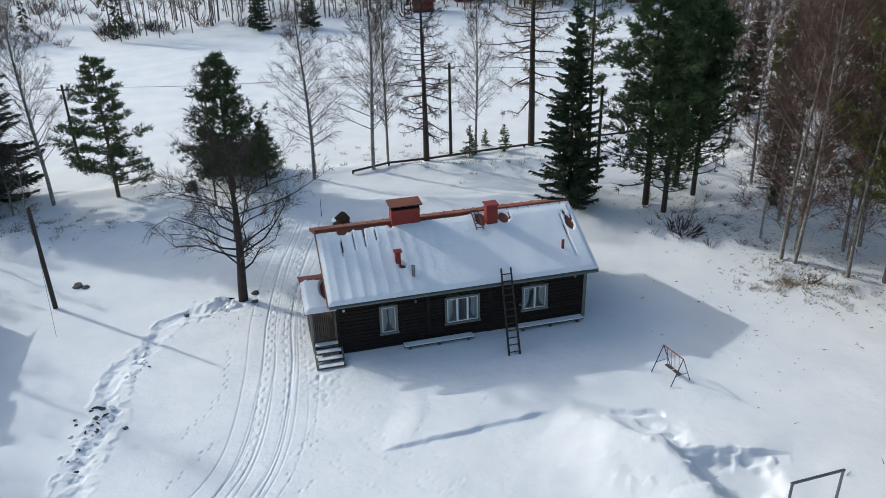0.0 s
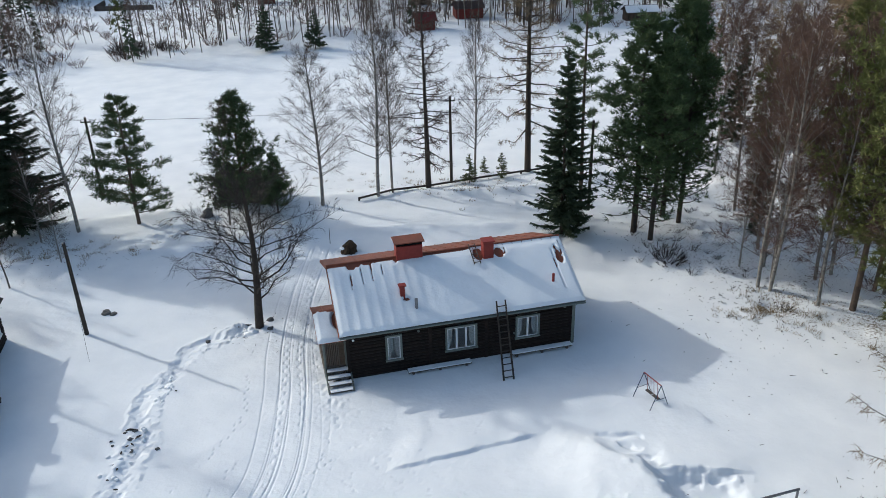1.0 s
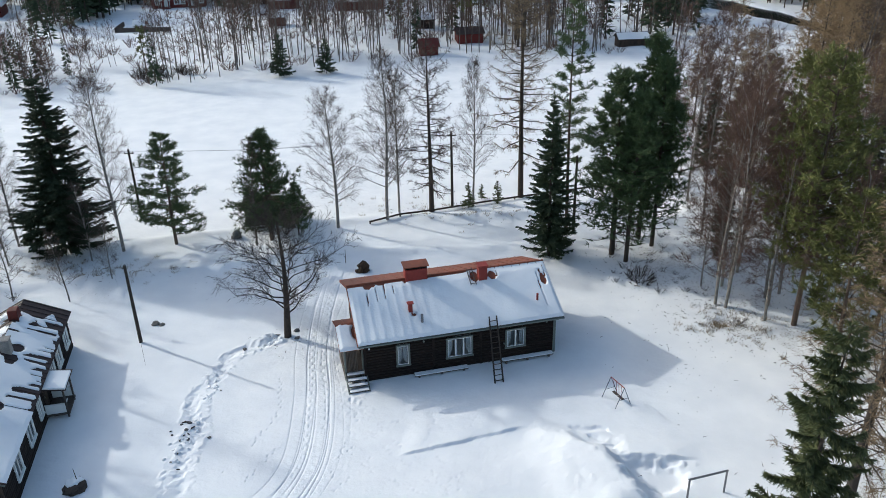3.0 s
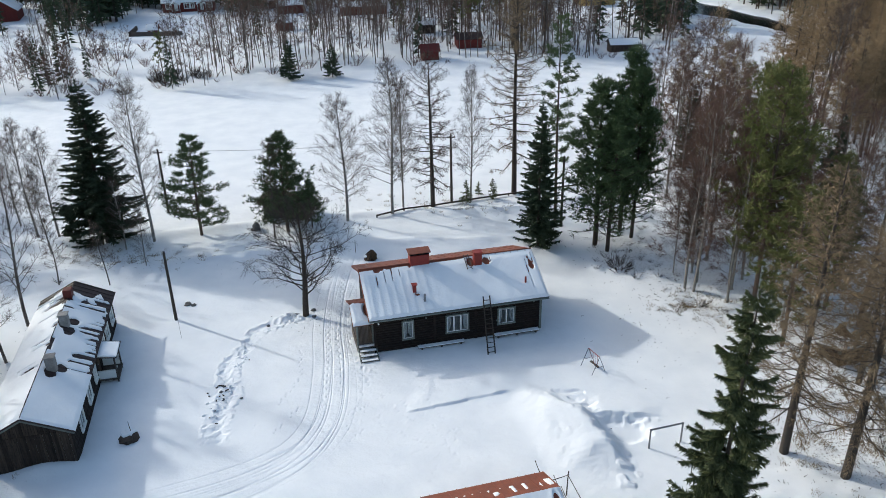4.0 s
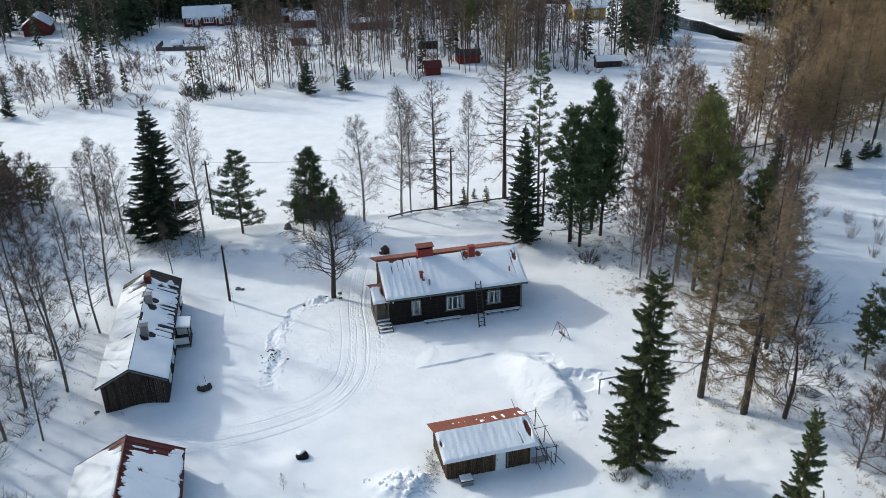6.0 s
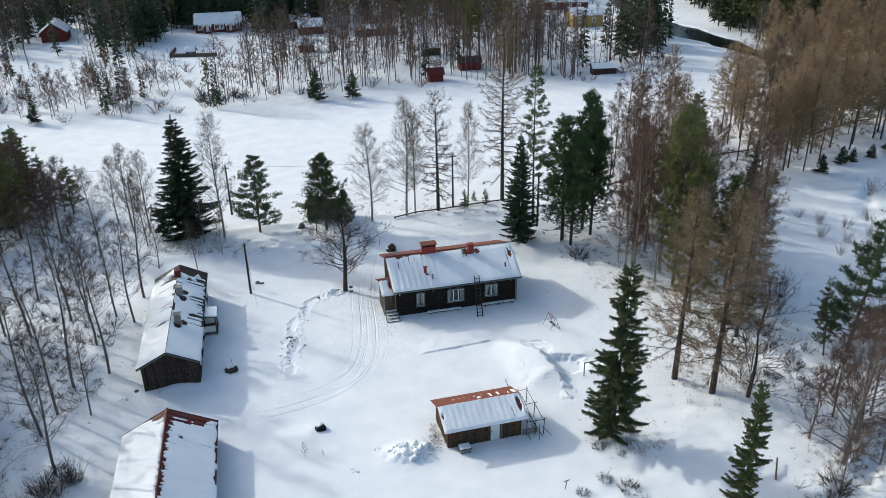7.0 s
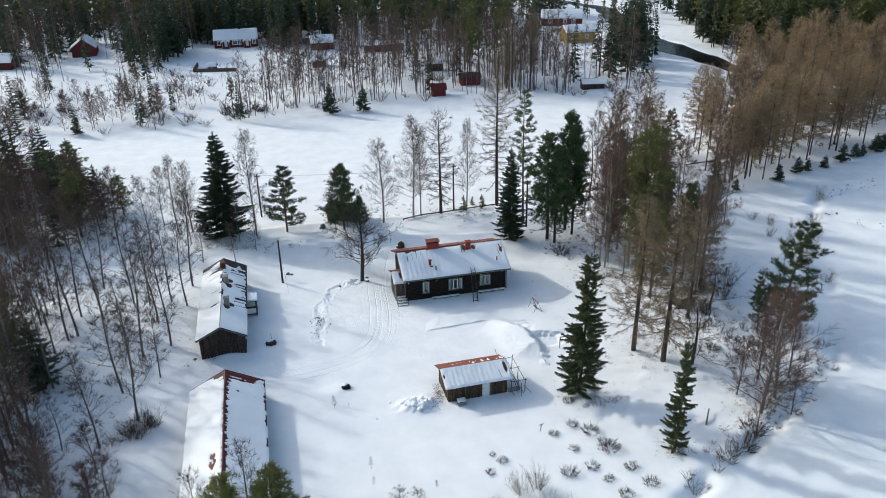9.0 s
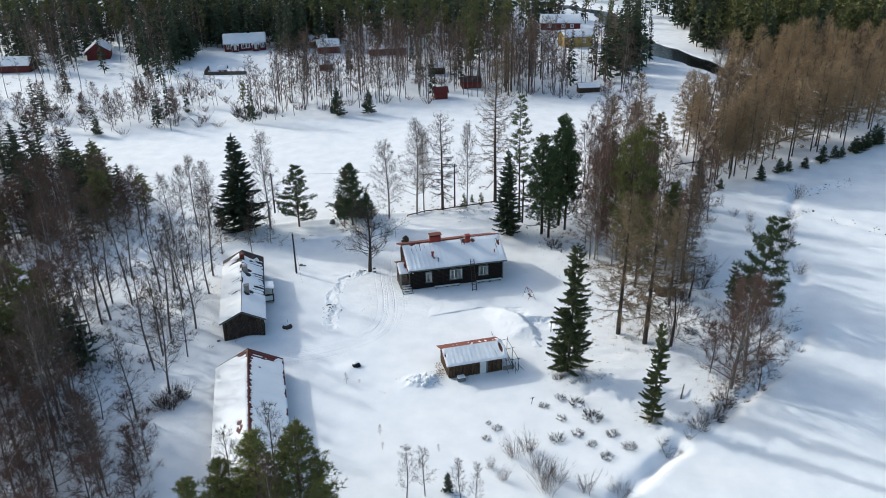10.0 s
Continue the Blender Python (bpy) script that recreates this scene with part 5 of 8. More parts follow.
def bare_tree(seed, h=12.0, n1=34, n2=9, n3=7, radius=0.13, start=0.22, spread=0.2, up=0.95, droop=0.5, twig=0.5, fat=0.009, bend=0.03, sides=6, wig=0.0, limb=0.24, far=False, blade=2.6):
    """A leafless broadleaf tree: trunk with limbs, and a crown of branchlets and fine twigs."""
    rng = np.random.default_rng(seed)
    wood, fine = Shape(), Shape()
    line = trunk_line(h, rng, bend)
    z = np.linspace(0, 1, len(line))
    tube(wood, line, radius * (1.15 - z) ** 0.9 + 0.008, sides, False)
    base_all, dir_all, len_all = [], [], []
    for k in range(n1):
        f = start + (0.97 - start) * (k + rng.uniform(0, 0.8)) / n1
        az = k * 2.4 + rng.uniform(-0.5, 0.5)
        g = (f - start) / (1 - start)
        ln = h * spread * (0.35 + 1.0 * (1 - g) ** 0.75) * (0.55 + 0.45 * min(1, g * 5 + 0.3)) * rng.uniform(0.7, 1.2)
        el = up * rng.uniform(0.75, 1.15) * (0.55 + 0.6 * g)
        d = np.array([math.cos(az) * math.cos(el), math.sin(az) * math.cos(el), math.sin(el)])
        p0 = on_line(line, np.array([f]))[0]
        s = np.linspace(0, 1, 5)[:, None]
        side = np.array([-d[1], d[0], 0]) * rng.normal(0, 0.12)
        p = p0 + d * s * ln + side * ln * s ** 2 + np.array([0, 0, 1]) * ln * (0.12 * s ** 2 - 0.18 * droop * s ** 3)
        if wig:
            p = p + np.cumsum(rng.normal(size=(5, 3)), axis=0) * wig * ln * np.array([1, 1, 0.7]) * s
        if far:
            spikes(wood, p[:1], unit(p[-1:] - p[:1]), [np.linalg.norm(p[-1] - p[0])], max(0.02, radius * limb), rng)
        else:
            tube(wood, p, np.linspace(max(0.012, radius * limb * (1 - f) + 0.008), 0.006, 5), 4, False)
        t = rng.uniform(0.25, 1.0, n2)
        b0 = on_line(p, t)
        tang = unit(on_line(p, np.minimum(t + 0.1, 1)) - on_line(p, t - 0.1))
        dd = unit(tang * 0.75 + side_of(tang, rng) * 0.7 + np.array([0, 0, 0.15]))
        base_all.append(b0), dir_all.append(dd), len_all.append(ln * (0.2 + 0.25 * (1 - t)) * rng.uniform(0.7, 1.2, n2))
    b0, dd, ln = np.concatenate(base_all), np.concatenate(dir_all), np.concatenate(len_all)
    spikes(fine, b0, dd, ln, fat * 1.3, rng)
    t = rng.uniform(0.1, 1.0, (len(b0), n3))
    tb = (b0[:, None] + dd[:, None] * (t * ln[:, None])[..., None]).reshape(-1, 3)
    td = np.repeat(dd, n3, axis=0)
    td = unit(td * 0.75 + side_of(td, rng) * 0.6 + np.array([0, 0, 0.15]) + np.array([0, 0, -droop]) * rng.uniform(0, 1, (len(td), 1)))
    blades(fine, tb, td, twig * rng.uniform(0.5, 1.2, len(tb)), fat * blade, rng)
    return wood, fine


def larch(seed, h=18.0, limbs=130, per=9.0, radius=0.2, reach=4.0, start=0.2, limb=0.03, twig=0.6, more=5, wide=(0.03, 0.02), power=0.75, hang=0.3, low=0.6, simple=False, wig=0.0, rise=0.9):
    """A leafless larch: straight stem, a cone of limbs that sag low down and rise near the top, and hanging twigs."""
    rng = np.random.default_rng(seed)
    wood, fine = Shape(), Shape()
    line = trunk_line(h, rng, 0.008, 5 if simple else 9)
    z = np.linspace(0, 1, len(line))
    tube(wood, line, radius * (1.06 - z) + 0.01, 4 if simple else 7, False)
    for k in range(limbs):
        g = ((k + rng.uniform(0, 1)) / limbs) ** rise
        f = start + (0.985 - start) * g
        az = k * 2.4 + rng.uniform(-0.6, 0.6)
        ln = (reach * (1 - g) ** power * (low + (1 - low) * min(1, 4 * g)) + 0.25) * rng.uniform(0.6, 1.15)
        slope = -0.4 + 1.0 * g + rng.uniform(-0.15, 0.15)
        d = np.array([math.cos(az), math.sin(az), 0.0])
        p0 = on_line(line, np.array([f]))[0]
        m = 3 if simple else 6
        s = np.linspace(0, 1, m)[:, None]
        p = p0 + d * s * ln + np.array([0, 0, 1]) * ln * (slope * s + 0.28 * s ** 2.4) + np.array([-d[1], d[0], 0]) * ln * rng.normal(0, 0.1) * s ** 2
        if wig:
            p = p + np.cumsum(rng.normal(size=(m, 3)), axis=0) * wig * ln * s
        if simple:
            spikes(wood, p[:1], unit(p[-1:] - p[:1]), [np.linalg.norm(p[-1] - p[0])], limb, rng)
        else:
            tube(wood, p, np.linspace(limb * (1.15 - f) + 0.008, 0.006, m), 3, False)
        n = max(3, int(per * ln))
        t = rng.uniform(0.12, 1, n) ** 0.85
        b0 = on_line(p, t)
        tang = np.repeat(unit(p[-1:] - p[:1]), n, 0)
        dd = unit(tang * rng.uniform(0.3, 1.0, (n, 1)) + side_of(tang, rng) * 0.75 + np.array([0, 0, -hang]))
        ln2 = twig * (1.2 - 0.6 * t) * rng.uniform(0.5, 1.3, n)
        blades(fine, b0, dd, ln2, wide[0], rng)
        tb = np.repeat(b0, more, 0) + np.repeat(dd * ln2[:, None], more, 0) * rng.uniform(0.1, 0.9, (more * n, 1))
        td = unit(np.repeat(dd, more, 0) * 0.6 + rng.normal(size=(more * n, 3)) * 0.6 + np.array([0, 0, -0.2]))
        blades(fine, tb, td, 0.55 * twig * rng.uniform(0.5, 1.3, more * n), wide[1], rng)
    return wood, fine


def spruce(seed, h=14.0, reach=2.4, whorls=26, per=7, shoots=9, radius=0.17, start=0.06, blade=0.16, ragged=0.25, sag=0.35, power=0.8, fill=3):
    """A spruce: tiers of sagging boughs, each with needle sprays on both sides."""
    rng = np.random.default_rng(seed)
    wood, leaf = Shape(), Shape()
    line = trunk_line(h, rng, 0.006)
    z = np.linspace(0, 1, len(line))
    tube(wood, line, radius * (1.05 - z) + 0.01, 7, False)
    for w in range(whorls):
        f0 = start + (0.985 - start) * (w / whorls) ** 0.95
        for k in range(per):
            f = min(0.99, f0 + rng.uniform(-0.012, 0.018))
            az = rng.uniform(0, 6.28)
            ln = reach * (1 - f) ** power * rng.uniform(1 - ragged, 1 + ragged) + 0.12
            if f < start + 0.08:
                ln *= 0.75
            d = np.array([math.cos(az), math.sin(az), 0.0])
            p0 = on_line(line, np.array([f]))[0]
            s = np.linspace(0, 1, 5)[:, None]
            rise = 0.55 * max(0, f - 0.55)
            p = p0 + d * s * ln + np.array([0, 0, 1]) * ln * ((0.1 + rise - sag) * s + sag * 0.75 * s ** 2.4)
            if ln > 0.5:
                tube(wood, p, np.linspace(0.018, 0.005, 5), 3, False)
            n = max(3, int(shoots * ln / reach) + 2)
            t = np.linspace(0.18, 1.0, n)
            b0 = np.repeat(on_line(p, t), 2 * fill, 0)
            m = len(b0)
            sgn = np.tile(np.r_[np.ones(fill), -np.ones(fill)], n)[:, None]
            lat = np.array([-d[1], d[0], 0]) * sgn
            dd = unit(d * rng.uniform(0.3, 1.0, (m, 1)) + lat * rng.uniform(0.2, 0.95, (m, 1)) + np.array([0, 0, 1]) * rng.uniform(-0.75, 0.12, (m, 1)))
            sl = (0.2 + 0.2 * ln * np.repeat(1.1 - t, 2 * fill)) * rng.uniform(0.6, 1.3, m)
            blades(leaf, b0, dd, sl, blade * (0.55 + 0.45 * min(1, ln)), rng)
    n = 26
    tip = np.stack([rng.normal(0, 0.03, n), rng.normal(0, 0.03, n), h * rng.uniform(0.955, 1.0, n)], 1) + line[-1] * [1, 1, 0]
    blades(leaf, tip, unit(rng.normal(size=(n, 3)) * [0.5, 0.5, 0.15] + [0, 0, 0.6]), 0.3, 0.07, rng)
    return wood, leaf


def pine(seed, h=11.0, reach=2.6, limbs=46, tufts=9, per=15, radius=0.15, start=0.18, size=0.34, width=0.085, up=0.35, crown=0.6, bushy=1.0, low=0.68, fill=4.0, bare=0.0):
    """A pine: bent limbs that carry brushes of needles towards their ends."""
    rng = np.random.default_rng(seed)
    wood, leaf = Shape(), Shape()
    line = trunk_line(h, rng, 0.018)
    z = np.linspace(0, 1, len(line))
    tube(wood, line, radius * (1.05 - 0.9 * z), 7, False)
    for k in range(limbs):
        f = start + (0.98 - start) * (k + rng.uniform(0, 0.9)) / limbs
        az = k * 2.4 + rng.uniform(-0.6, 0.6)
        g = (f - start) / (1 - start)
        ln = reach * (1.05 - g) ** crown * (low + (1 - low) * min(1, fill * g)) * rng.uniform(0.65, 1.25)
        d = np.array([math.cos(az), math.sin(az), up * (0.3 + g) + rng.uniform(-0.15, 0.2)])
        p0 = on_line(line, np.array([f]))[0]
        s = np.linspace(0, 1, 5)[:, None]
        p = p0 + d * s * ln + np.array([-d[1], d[0], 0]) * ln * rng.normal(0, 0.12) * s ** 2 + np.array([0, 0, 1]) * ln * 0.22 * s ** 2.5
        tube(wood, p, np.linspace(0.035 * (1.2 - f) + 0.012, 0.01, 5), 4, False)
        n = max(3, int(tufts * (0.4 + ln / reach) * (1 - bare * (1 - min(1.0, 2.6 * g)))))
        t = rng.uniform(0.3, 1, n) ** 0.75
        c = on_line(p, t) + rng.normal(size=(n, 3)) * [0.2, 0.2, 0.1] * (0.5 + ln * 0.35) * bushy
        spikes(wood, on_line(p, t * 0.92), unit(c - on_line(p, t * 0.92)), np.linalg.norm(c - on_line(p, t * 0.92), axis=1), 0.012, rng)
        b0 = np.repeat(c, per, 0) + rng.normal(size=(n * per, 3)) * 0.05
        dd = unit(rng.normal(size=(n * per, 3)) * [1, 1, 0.7] + [0, 0, 0.35] + np.repeat(np.repeat(d[None] * 0.6, n, 0), per, 0))
        blades(leaf, b0, dd, size * rng.uniform(0.6, 1.2, n * per), width, rng)
    return wood, leaf


class Kind:
    """Tree models of one sort, each a trunk and a crown shared by all the trees that use it."""

    def __init__(self, name, shapes, bark, crown_mat, heights, label, category="tree"):
        self.name, self.label, self.category, self.heights = name, label, category, heights
        self.models = []
        for w, f in shapes:
            a, b = w.mesh(name + "_trunk", True), f.mesh(name + "_crown")
            a.materials.append(bark)
            b.materials.append(crown_mat)
            self.models.append((a, b))
        self.count = 0

    def plant(self, x, y, h, turn=None, wide=1.0, model=None, label="", lean=(0, 0), group=""):
        i = self.count % len(self.models) if model is None else model
        self.count += 1
        turn = (self.count * 77.3) % 360 if turn is None else turn
        s = h / self.heights[i]
        z = float(snow_z(np.array([x]), np.array([y]))[0]) - 0.05
        ob = thing(self.name, label or self.label, self.category, group=group)
        ob.matrix_basis = Matrix.Translation((x, y, z)) @ Euler((radians(lean[0]), radians(lean[1]), radians(turn))).to_matrix().to_4x4() @ Matrix.Diagonal((s * wide, s * wide, s, 1))
        part("trunk", self.models[i][0], None, ob)
        part("crown", self.models[i][1], None, ob)
        return ob


BIRCH = Kind("birch_tree", [bare_tree(10 + k, 12, 60, 10, 10, radius=0.12, spread=0.23, start=0.2, up=1.0, fat=0.0065, blade=2.0, twig=0.65, droop=0.5, limb=0.3) for k in range(3)], BIRCH_BARK, TWIG_BROWN, [12] * 3, "leafless silver birch with a fine brown twig crown standing in snow")
THIN = Kind("birch_tree", [bare_tree(20 + k, 12, 32, 7, 8, radius=0.105, bend=0.05, spread=0.21, start=0.2, up=1.05, fat=0.010, blade=2.2, twig=0.6, sides=5, droop=0.35, limb=0.3) for k in range(4)], BIRCH_SHADED, TWIG_BROWN, [12] * 4, "slender leafless birch in snowy woodland", "tree")
RED = Kind("birch_tree", [bare_tree(30 + k, 15, 36, 9, 14, radius=0.105, spread=0.24, start=0.12, up=1.05, fat=0.0085, twig=0.7, droop=0.35) for k in range(4)], BIRCH_BARK, TWIG_RED, [15] * 4, "tall leafless birch with a reddish-brown crown at the wood edge")
REDBUSH = Kind("birch_tree", [bare_tree(36 + k, 6, 22, 9, 10, radius=0.06, spread=0.32, start=0.05, up=1.12, fat=0.0085, blade=2.2, twig=0.6, droop=0.0, sides=5, limb=0.4) for k in range(3)], BIRCH_SHADED, TWIG_RED, [6] * 3, "reddish leafless birch thicket in snow")
ROWAN = Kind("bare_tree", [bare_tree(41, 9, 38, 20, 10, radius=0.26, start=0.2, spread=0.42, up=0.72, droop=0.25, bend=0.05, fat=0.010, blade=2.0, twig=0.5, wig=0.13, limb=0.32)], DARK_BARK, TWIG_DARK, [9], "spreading leafless broadleaf tree with dark limbs beside the drive")
BUSHTREE = Kind("bare_tree", [bare_tree(44, 6, 16, 10, 10, radius=0.13, start=0.06, spread=0.5, up=0.75, droop=0.0, bend=0.05, fat=0.010, wig=0.09)], DARK_BARK, TWIG_DARK, [6], "low many-stemmed leafless tree in snow")
BIRCH_BROAD = Kind("birch_tree", [bare_tree(46 + k, 12, 40, 13, 14, radius=0.15, start=0.07, spread=0.36, up=1.0, droop=0.35, bend=0.04, fat=0.008, blade=2.2, twig=0.65, limb=0.5, wig=0.04) for k in range(2)], BIRCH_SHADED, TWIG_RED, [12] * 2, "many-limbed birch with reddish twigs beside the ditch")
LARCH = Kind("larch_tree", [larch(50 + k, 18, 150, 10, reach=4.3, start=0.16, limb=0.04, hang=0.35, radius=0.24, wide=(0.034, 0.024), low=0.8) for k in range(2)], LARCH_BARK, TWIG_GOLD, [18, 18], "leafless larch with golden-brown twigs and a straight stem")
LARCH_GREY = Kind("larch_tree", [larch(54 + k, 17, 92, 8, reach=4.3, start=0.14, limb=0.07, twig=0.55, more=6, wide=(0.034, 0.022), wig=0.05, power=0.55, radius=0.24) for k in range(2)], DARK_BARK, TWIG_BROWN, [17, 17], "tall bare larch with sparse dark crooked limbs")
LARCH_TALL = Kind("larch_tree", [larch(59, 24, 140, 8, reach=4.9, start=0.14, limb=0.08, twig=0.55, more=6, wide=(0.034, 0.024), wig=0.06, power=0.55, radius=0.27, rise=0.66)], DARK_BARK, TWIG_GOLD, [24], "very tall larch with dark limbs and a dense golden-brown top")
LARCH_FAR = Kind("larch_tree", [larch(56 + k, 18, 90, 7, radius=0.13, reach=4.3, start=0.26, twig=0.9, more=3, wide=(0.07, 0.055), limb=0.035, hang=-0.15, low=0.75, power=0.74, rise=0.85, simple=True) for k in range(3)], LARCH_BARK, TWIG_LARCH, [18] * 3, "leafless golden-brown larch in a planted stand")
SPRUCE = Kind("spruce_tree", [spruce(60, 14, 2.5, 36, 9, 14, blade=0.13, fill=4, ragged=0.35), spruce(61, 14, 2.3, 32, 8, 13, ragged=0.4, blade=0.13, fill=4)], DARK_BARK, NEEDLE_SPRUCE, [14] * 2, "dark green spruce with sagging boughs in snow")
SPRUCE_SUNLIT = Kind("spruce_tree", [spruce(63, 14, 2.15, 36, 7, 17, ragged=0.5, blade=0.085, fill=6, power=0.55, start=0.04, sag=0.25), spruce(64, 14, 2.0, 34, 7, 16, ragged=0.55, blade=0.085, fill=6, power=0.5, start=0.04, sag=0.25)], DARK_BARK, NEEDLE_LIT_SPRUCE, [14] * 2, "ragged spruce with sunlit light green needles in snow")
SPRUCE_BIG = Kind("spruce_tree", [spruce(66, 15.5, 3.5, 36, 9, 18, radius=0.24, blade=0.14, sag=0.45, fill=4)], DARK_BARK, NEEDLE_SPRUCE, [15.5], "big broad dark spruce by the road", "tree")
SPRUCE_FAR = Kind("spruce_tree", [spruce(70 + k, 14, 2.7, 15, 5, 5, blade=0.46, fill=2) for k in range(3)], DARK_BARK, NEEDLE_SPRUCE, [14] * 3, "dark spruce in dense woodland")
PINE = Kind("pine_tree", [pine(80, 10.5, 3.6, 58, 34, 10, start=0.1, size=0.34, width=0.055, crown=0.8, up=0.1, bushy=0.8), pine(81, 10.5, 2.8, 58, 30, 10, size=0.32, width=0.06)], PINE_BARK, NEEDLE_PINE, [10.5] * 2, "Scots pine with clumped dark green needles")
PINE_OLIVE = Kind("pine_tree", [pine(84, 12, 2.8, 54, 9, 17, size=0.42, width=0.085), pine(85, 12, 2.6, 54, 9, 17, size=0.42, width=0.085)], PINE_BARK, NEEDLE_OLIVE, [12] * 2, "bushy pine with olive green needles")
CEMBRA = Kind("stone_pine", [pine(90 + k, 15, 3.1, 116, 19, 11, radius=0.2, start=0.1, up=0.45, size=0.42, width=0.07, crown=0.72, low=0.75, fill=2.4, bushy=1.1, bare=0.92) for k in range(2)], DARK_BARK, NEEDLE_CEMBRA, [15] * 2, "tall dense dark green stone pine with bare lower stem")
PINE_NEAR = Kind("pine_tree", [pine(86 + k, 11, 3.0, 64, 26, 11, size=0.4, width=0.05, crown=0.75, start=0.12, bushy=1.15, up=0.4) for k in range(2)], PINE_BARK, NEEDLE_SUNLIT, [11] * 2, "bushy pine with olive green needles")
PINE_LOW = Kind("pine_tree", [pine(82, 10, 3.3, 92, 22, 11, radius=0.17, start=0.12, size=0.38, width=0.06, crown=0.85, up=0.22, low=0.95, bushy=1.1)], PINE_BARK, NEEDLE_PINE, [10], "dense dark pine with upturned boughs")
PINE_GOLD = Kind("pine_tree", [pine(88 + k, 12, 2.9, 72, 24, 12, size=0.3, width=0.05, crown=0.6, start=0.22, bushy=1.15) for k in range(2)], PINE_BARK, NEEDLE_OLIVE, [12] * 2, "bushy pine with olive green needles among birches")
PINE_THIN = Kind("pine_tree", [pine(83, 20, 1.9, 56, 13, 10, radius=0.16, start=0.3, size=0.38, width=0.06, up=0.25, crown=0.4)], PINE_BARK, NEEDLE_PINE, [20], "thin tall pine with a sparse crown")
YOUNG_LIGHT = Kind("young_spruce", [spruce(98, 3, 0.7, 12, 5, 5, radius=0.04, start=0.06, blade=0.1, fill=2, ragged=0.4)], DARK_BARK, NEEDLE_LIT_SPRUCE, [3], "small light green spruce beside the rail")
YOUNG = Kind("young_spruce", [spruce(97, 3, 0.85, 13, 6, 5, radius=0.04, start=0.04, blade=0.15, fill=2)], DARK_BARK, NEEDLE_SPRUCE, [3], "young green spruce in snow")

# round the yard
SPRUCE.plant(3.23, 56.9, 13.9, 40, 0.95, 0, "slim dark green spruce behind the farmhouse")
for x, y, h, w in ((8.6, 57.4, 15.8, 1.12), (9.6, 56.0, 14.6, 1.0), (11.3, 60.8, 17.8, 0.9), (12.2, 59.2, 16.4, 0.85)):
    CEMBRA.plant(x, y, h, None, w, group="stone pines behind the house")
THIN.plant(15.9, 75.0, 12.0)
LARCH_GREY.plant(-7.68, 65.9, 16.5, 10, 1.0, 0)
LARCH_TALL.plant(0.9, 70.2, 24.3, 80, 1.0, 0)
for x, y, h, w in ((-11.7, 63.7, 15.0, 0.95), (-10.8, 65.6, 13.4, 0.7), (-3.8, 68.2, 13.6, 0.7), (-34.2, 56.2, 15.3, 0.8)):
    BIRCH.plant(x, y, h, None, w)
BIRCH.plant(-16.1, 62.0, 12.4, 30, 1.05, 1)
PINE_THIN.plant(5.1, 63.1, 20.8, 20, 1.0, 0)
PINE_LOW.plant(-21.6, 59.2, 10.4, 70, 0.95, 0, "dense dark conifer leaning over a small hut")
PINE_LOW.plant(-19.4, 60.3, 5.2, 10, 0.85, 0, "smaller dark pine beside a weathered hut")
THIN.plant(-22.6, 57.9, 9.5, 40, 0.9, label="leafless birch before a dark pine and a hut")
PINE.plant(-30.0, 57.8, 10.5, 20, 1.0, 0)
SPRUCE_BIG.plant(-38.6, 55.7, 15.9, 0, 1.22)
ROWAN.plant(-15.75, 42.8, 8.9, 15, 1.0)
SPRUCE_SUNLIT.plant(10.94, 19.7, 16.0, 130, 0.84, 0, "tall ragged spruce at the edge of the yard", (0, -1.5))
SPRUCE_SUNLIT.plant(19.1, 11.8, 11.5, 200, 0.68, 1, "narrow ragged young spruce beyond the shrubs")
LARCH.plant(17.35, 28.3, 18.6, 0, 1.05, 0)
LARCH.plant(20.27, 26.4, 19.2, 90, 1.05, 1)
PINE.plant(34.2, 33.8, 13.4, 30, 0.95, 0, "broad conifer leaning over the ditch edge", (0, 7))
for x, y, h in ((-50.0, 17.0, 10.0), (-54.0, 21.0, 11.0), (-56.5, 12.0, 10.5), (-48.6, 13.2, 10.0), (-52.5, 13.5, 11.0), (-51.0, 21.5, 9.5), (-47.2, 15.6, 8.5)):
    PINE_OLIVE.plant(x, y, h, None, 1.4)
PINE_OLIVE.plant(31.8, 33.0, 6.5, 80, 0.9, 1, "leaning bushy pine beside the ditch", (-3, 16))
for x, y, h in ((26.6, 20.6, 6), (31.4, 18.6, 5), (29.4, 23.5, 6.5), (32.6, 24.0, 7), (27.2, 15.2, 4.5), (30.5, 27.0, 5.5), (24.5, 30.0, 5)):
    REDBUSH.plant(x, y, h, None, 1.15, group="birch thickets")
BIRCH_BROAD.plant(28.2, 17.7, 12.5, 10, 1.0, 0)
BIRCH_BROAD.plant(30.2, 20.4, 11.0, 110, 1.0, 1)
BUSHTREE.plant(23.2, 26.0, 7.0, 20, 1.1)
BUSHTREE.plant(27.5, 38.0, 5.0, 90, 1.2)
for x, y, h in ((16.0, 48.6, 15.5), (16.5, 51.8, 14.5), (16.6, 50.2, 16.0), (16.9, 54.7, 15.0), (18.2, 54.2, 16.5), (20.5, 50.7, 16.5), (14.9, 51.8, 9.0), (18.3, 46.6, 13.5), (19.2, 49.0, 15.0), (21.5, 43.0, 12.5), (19.7, 79.1, 14.0), (13.4, 74.5, 11.0)):
    RED.plant(x, y, h, None, 0.95, group="birches at the wood edge")
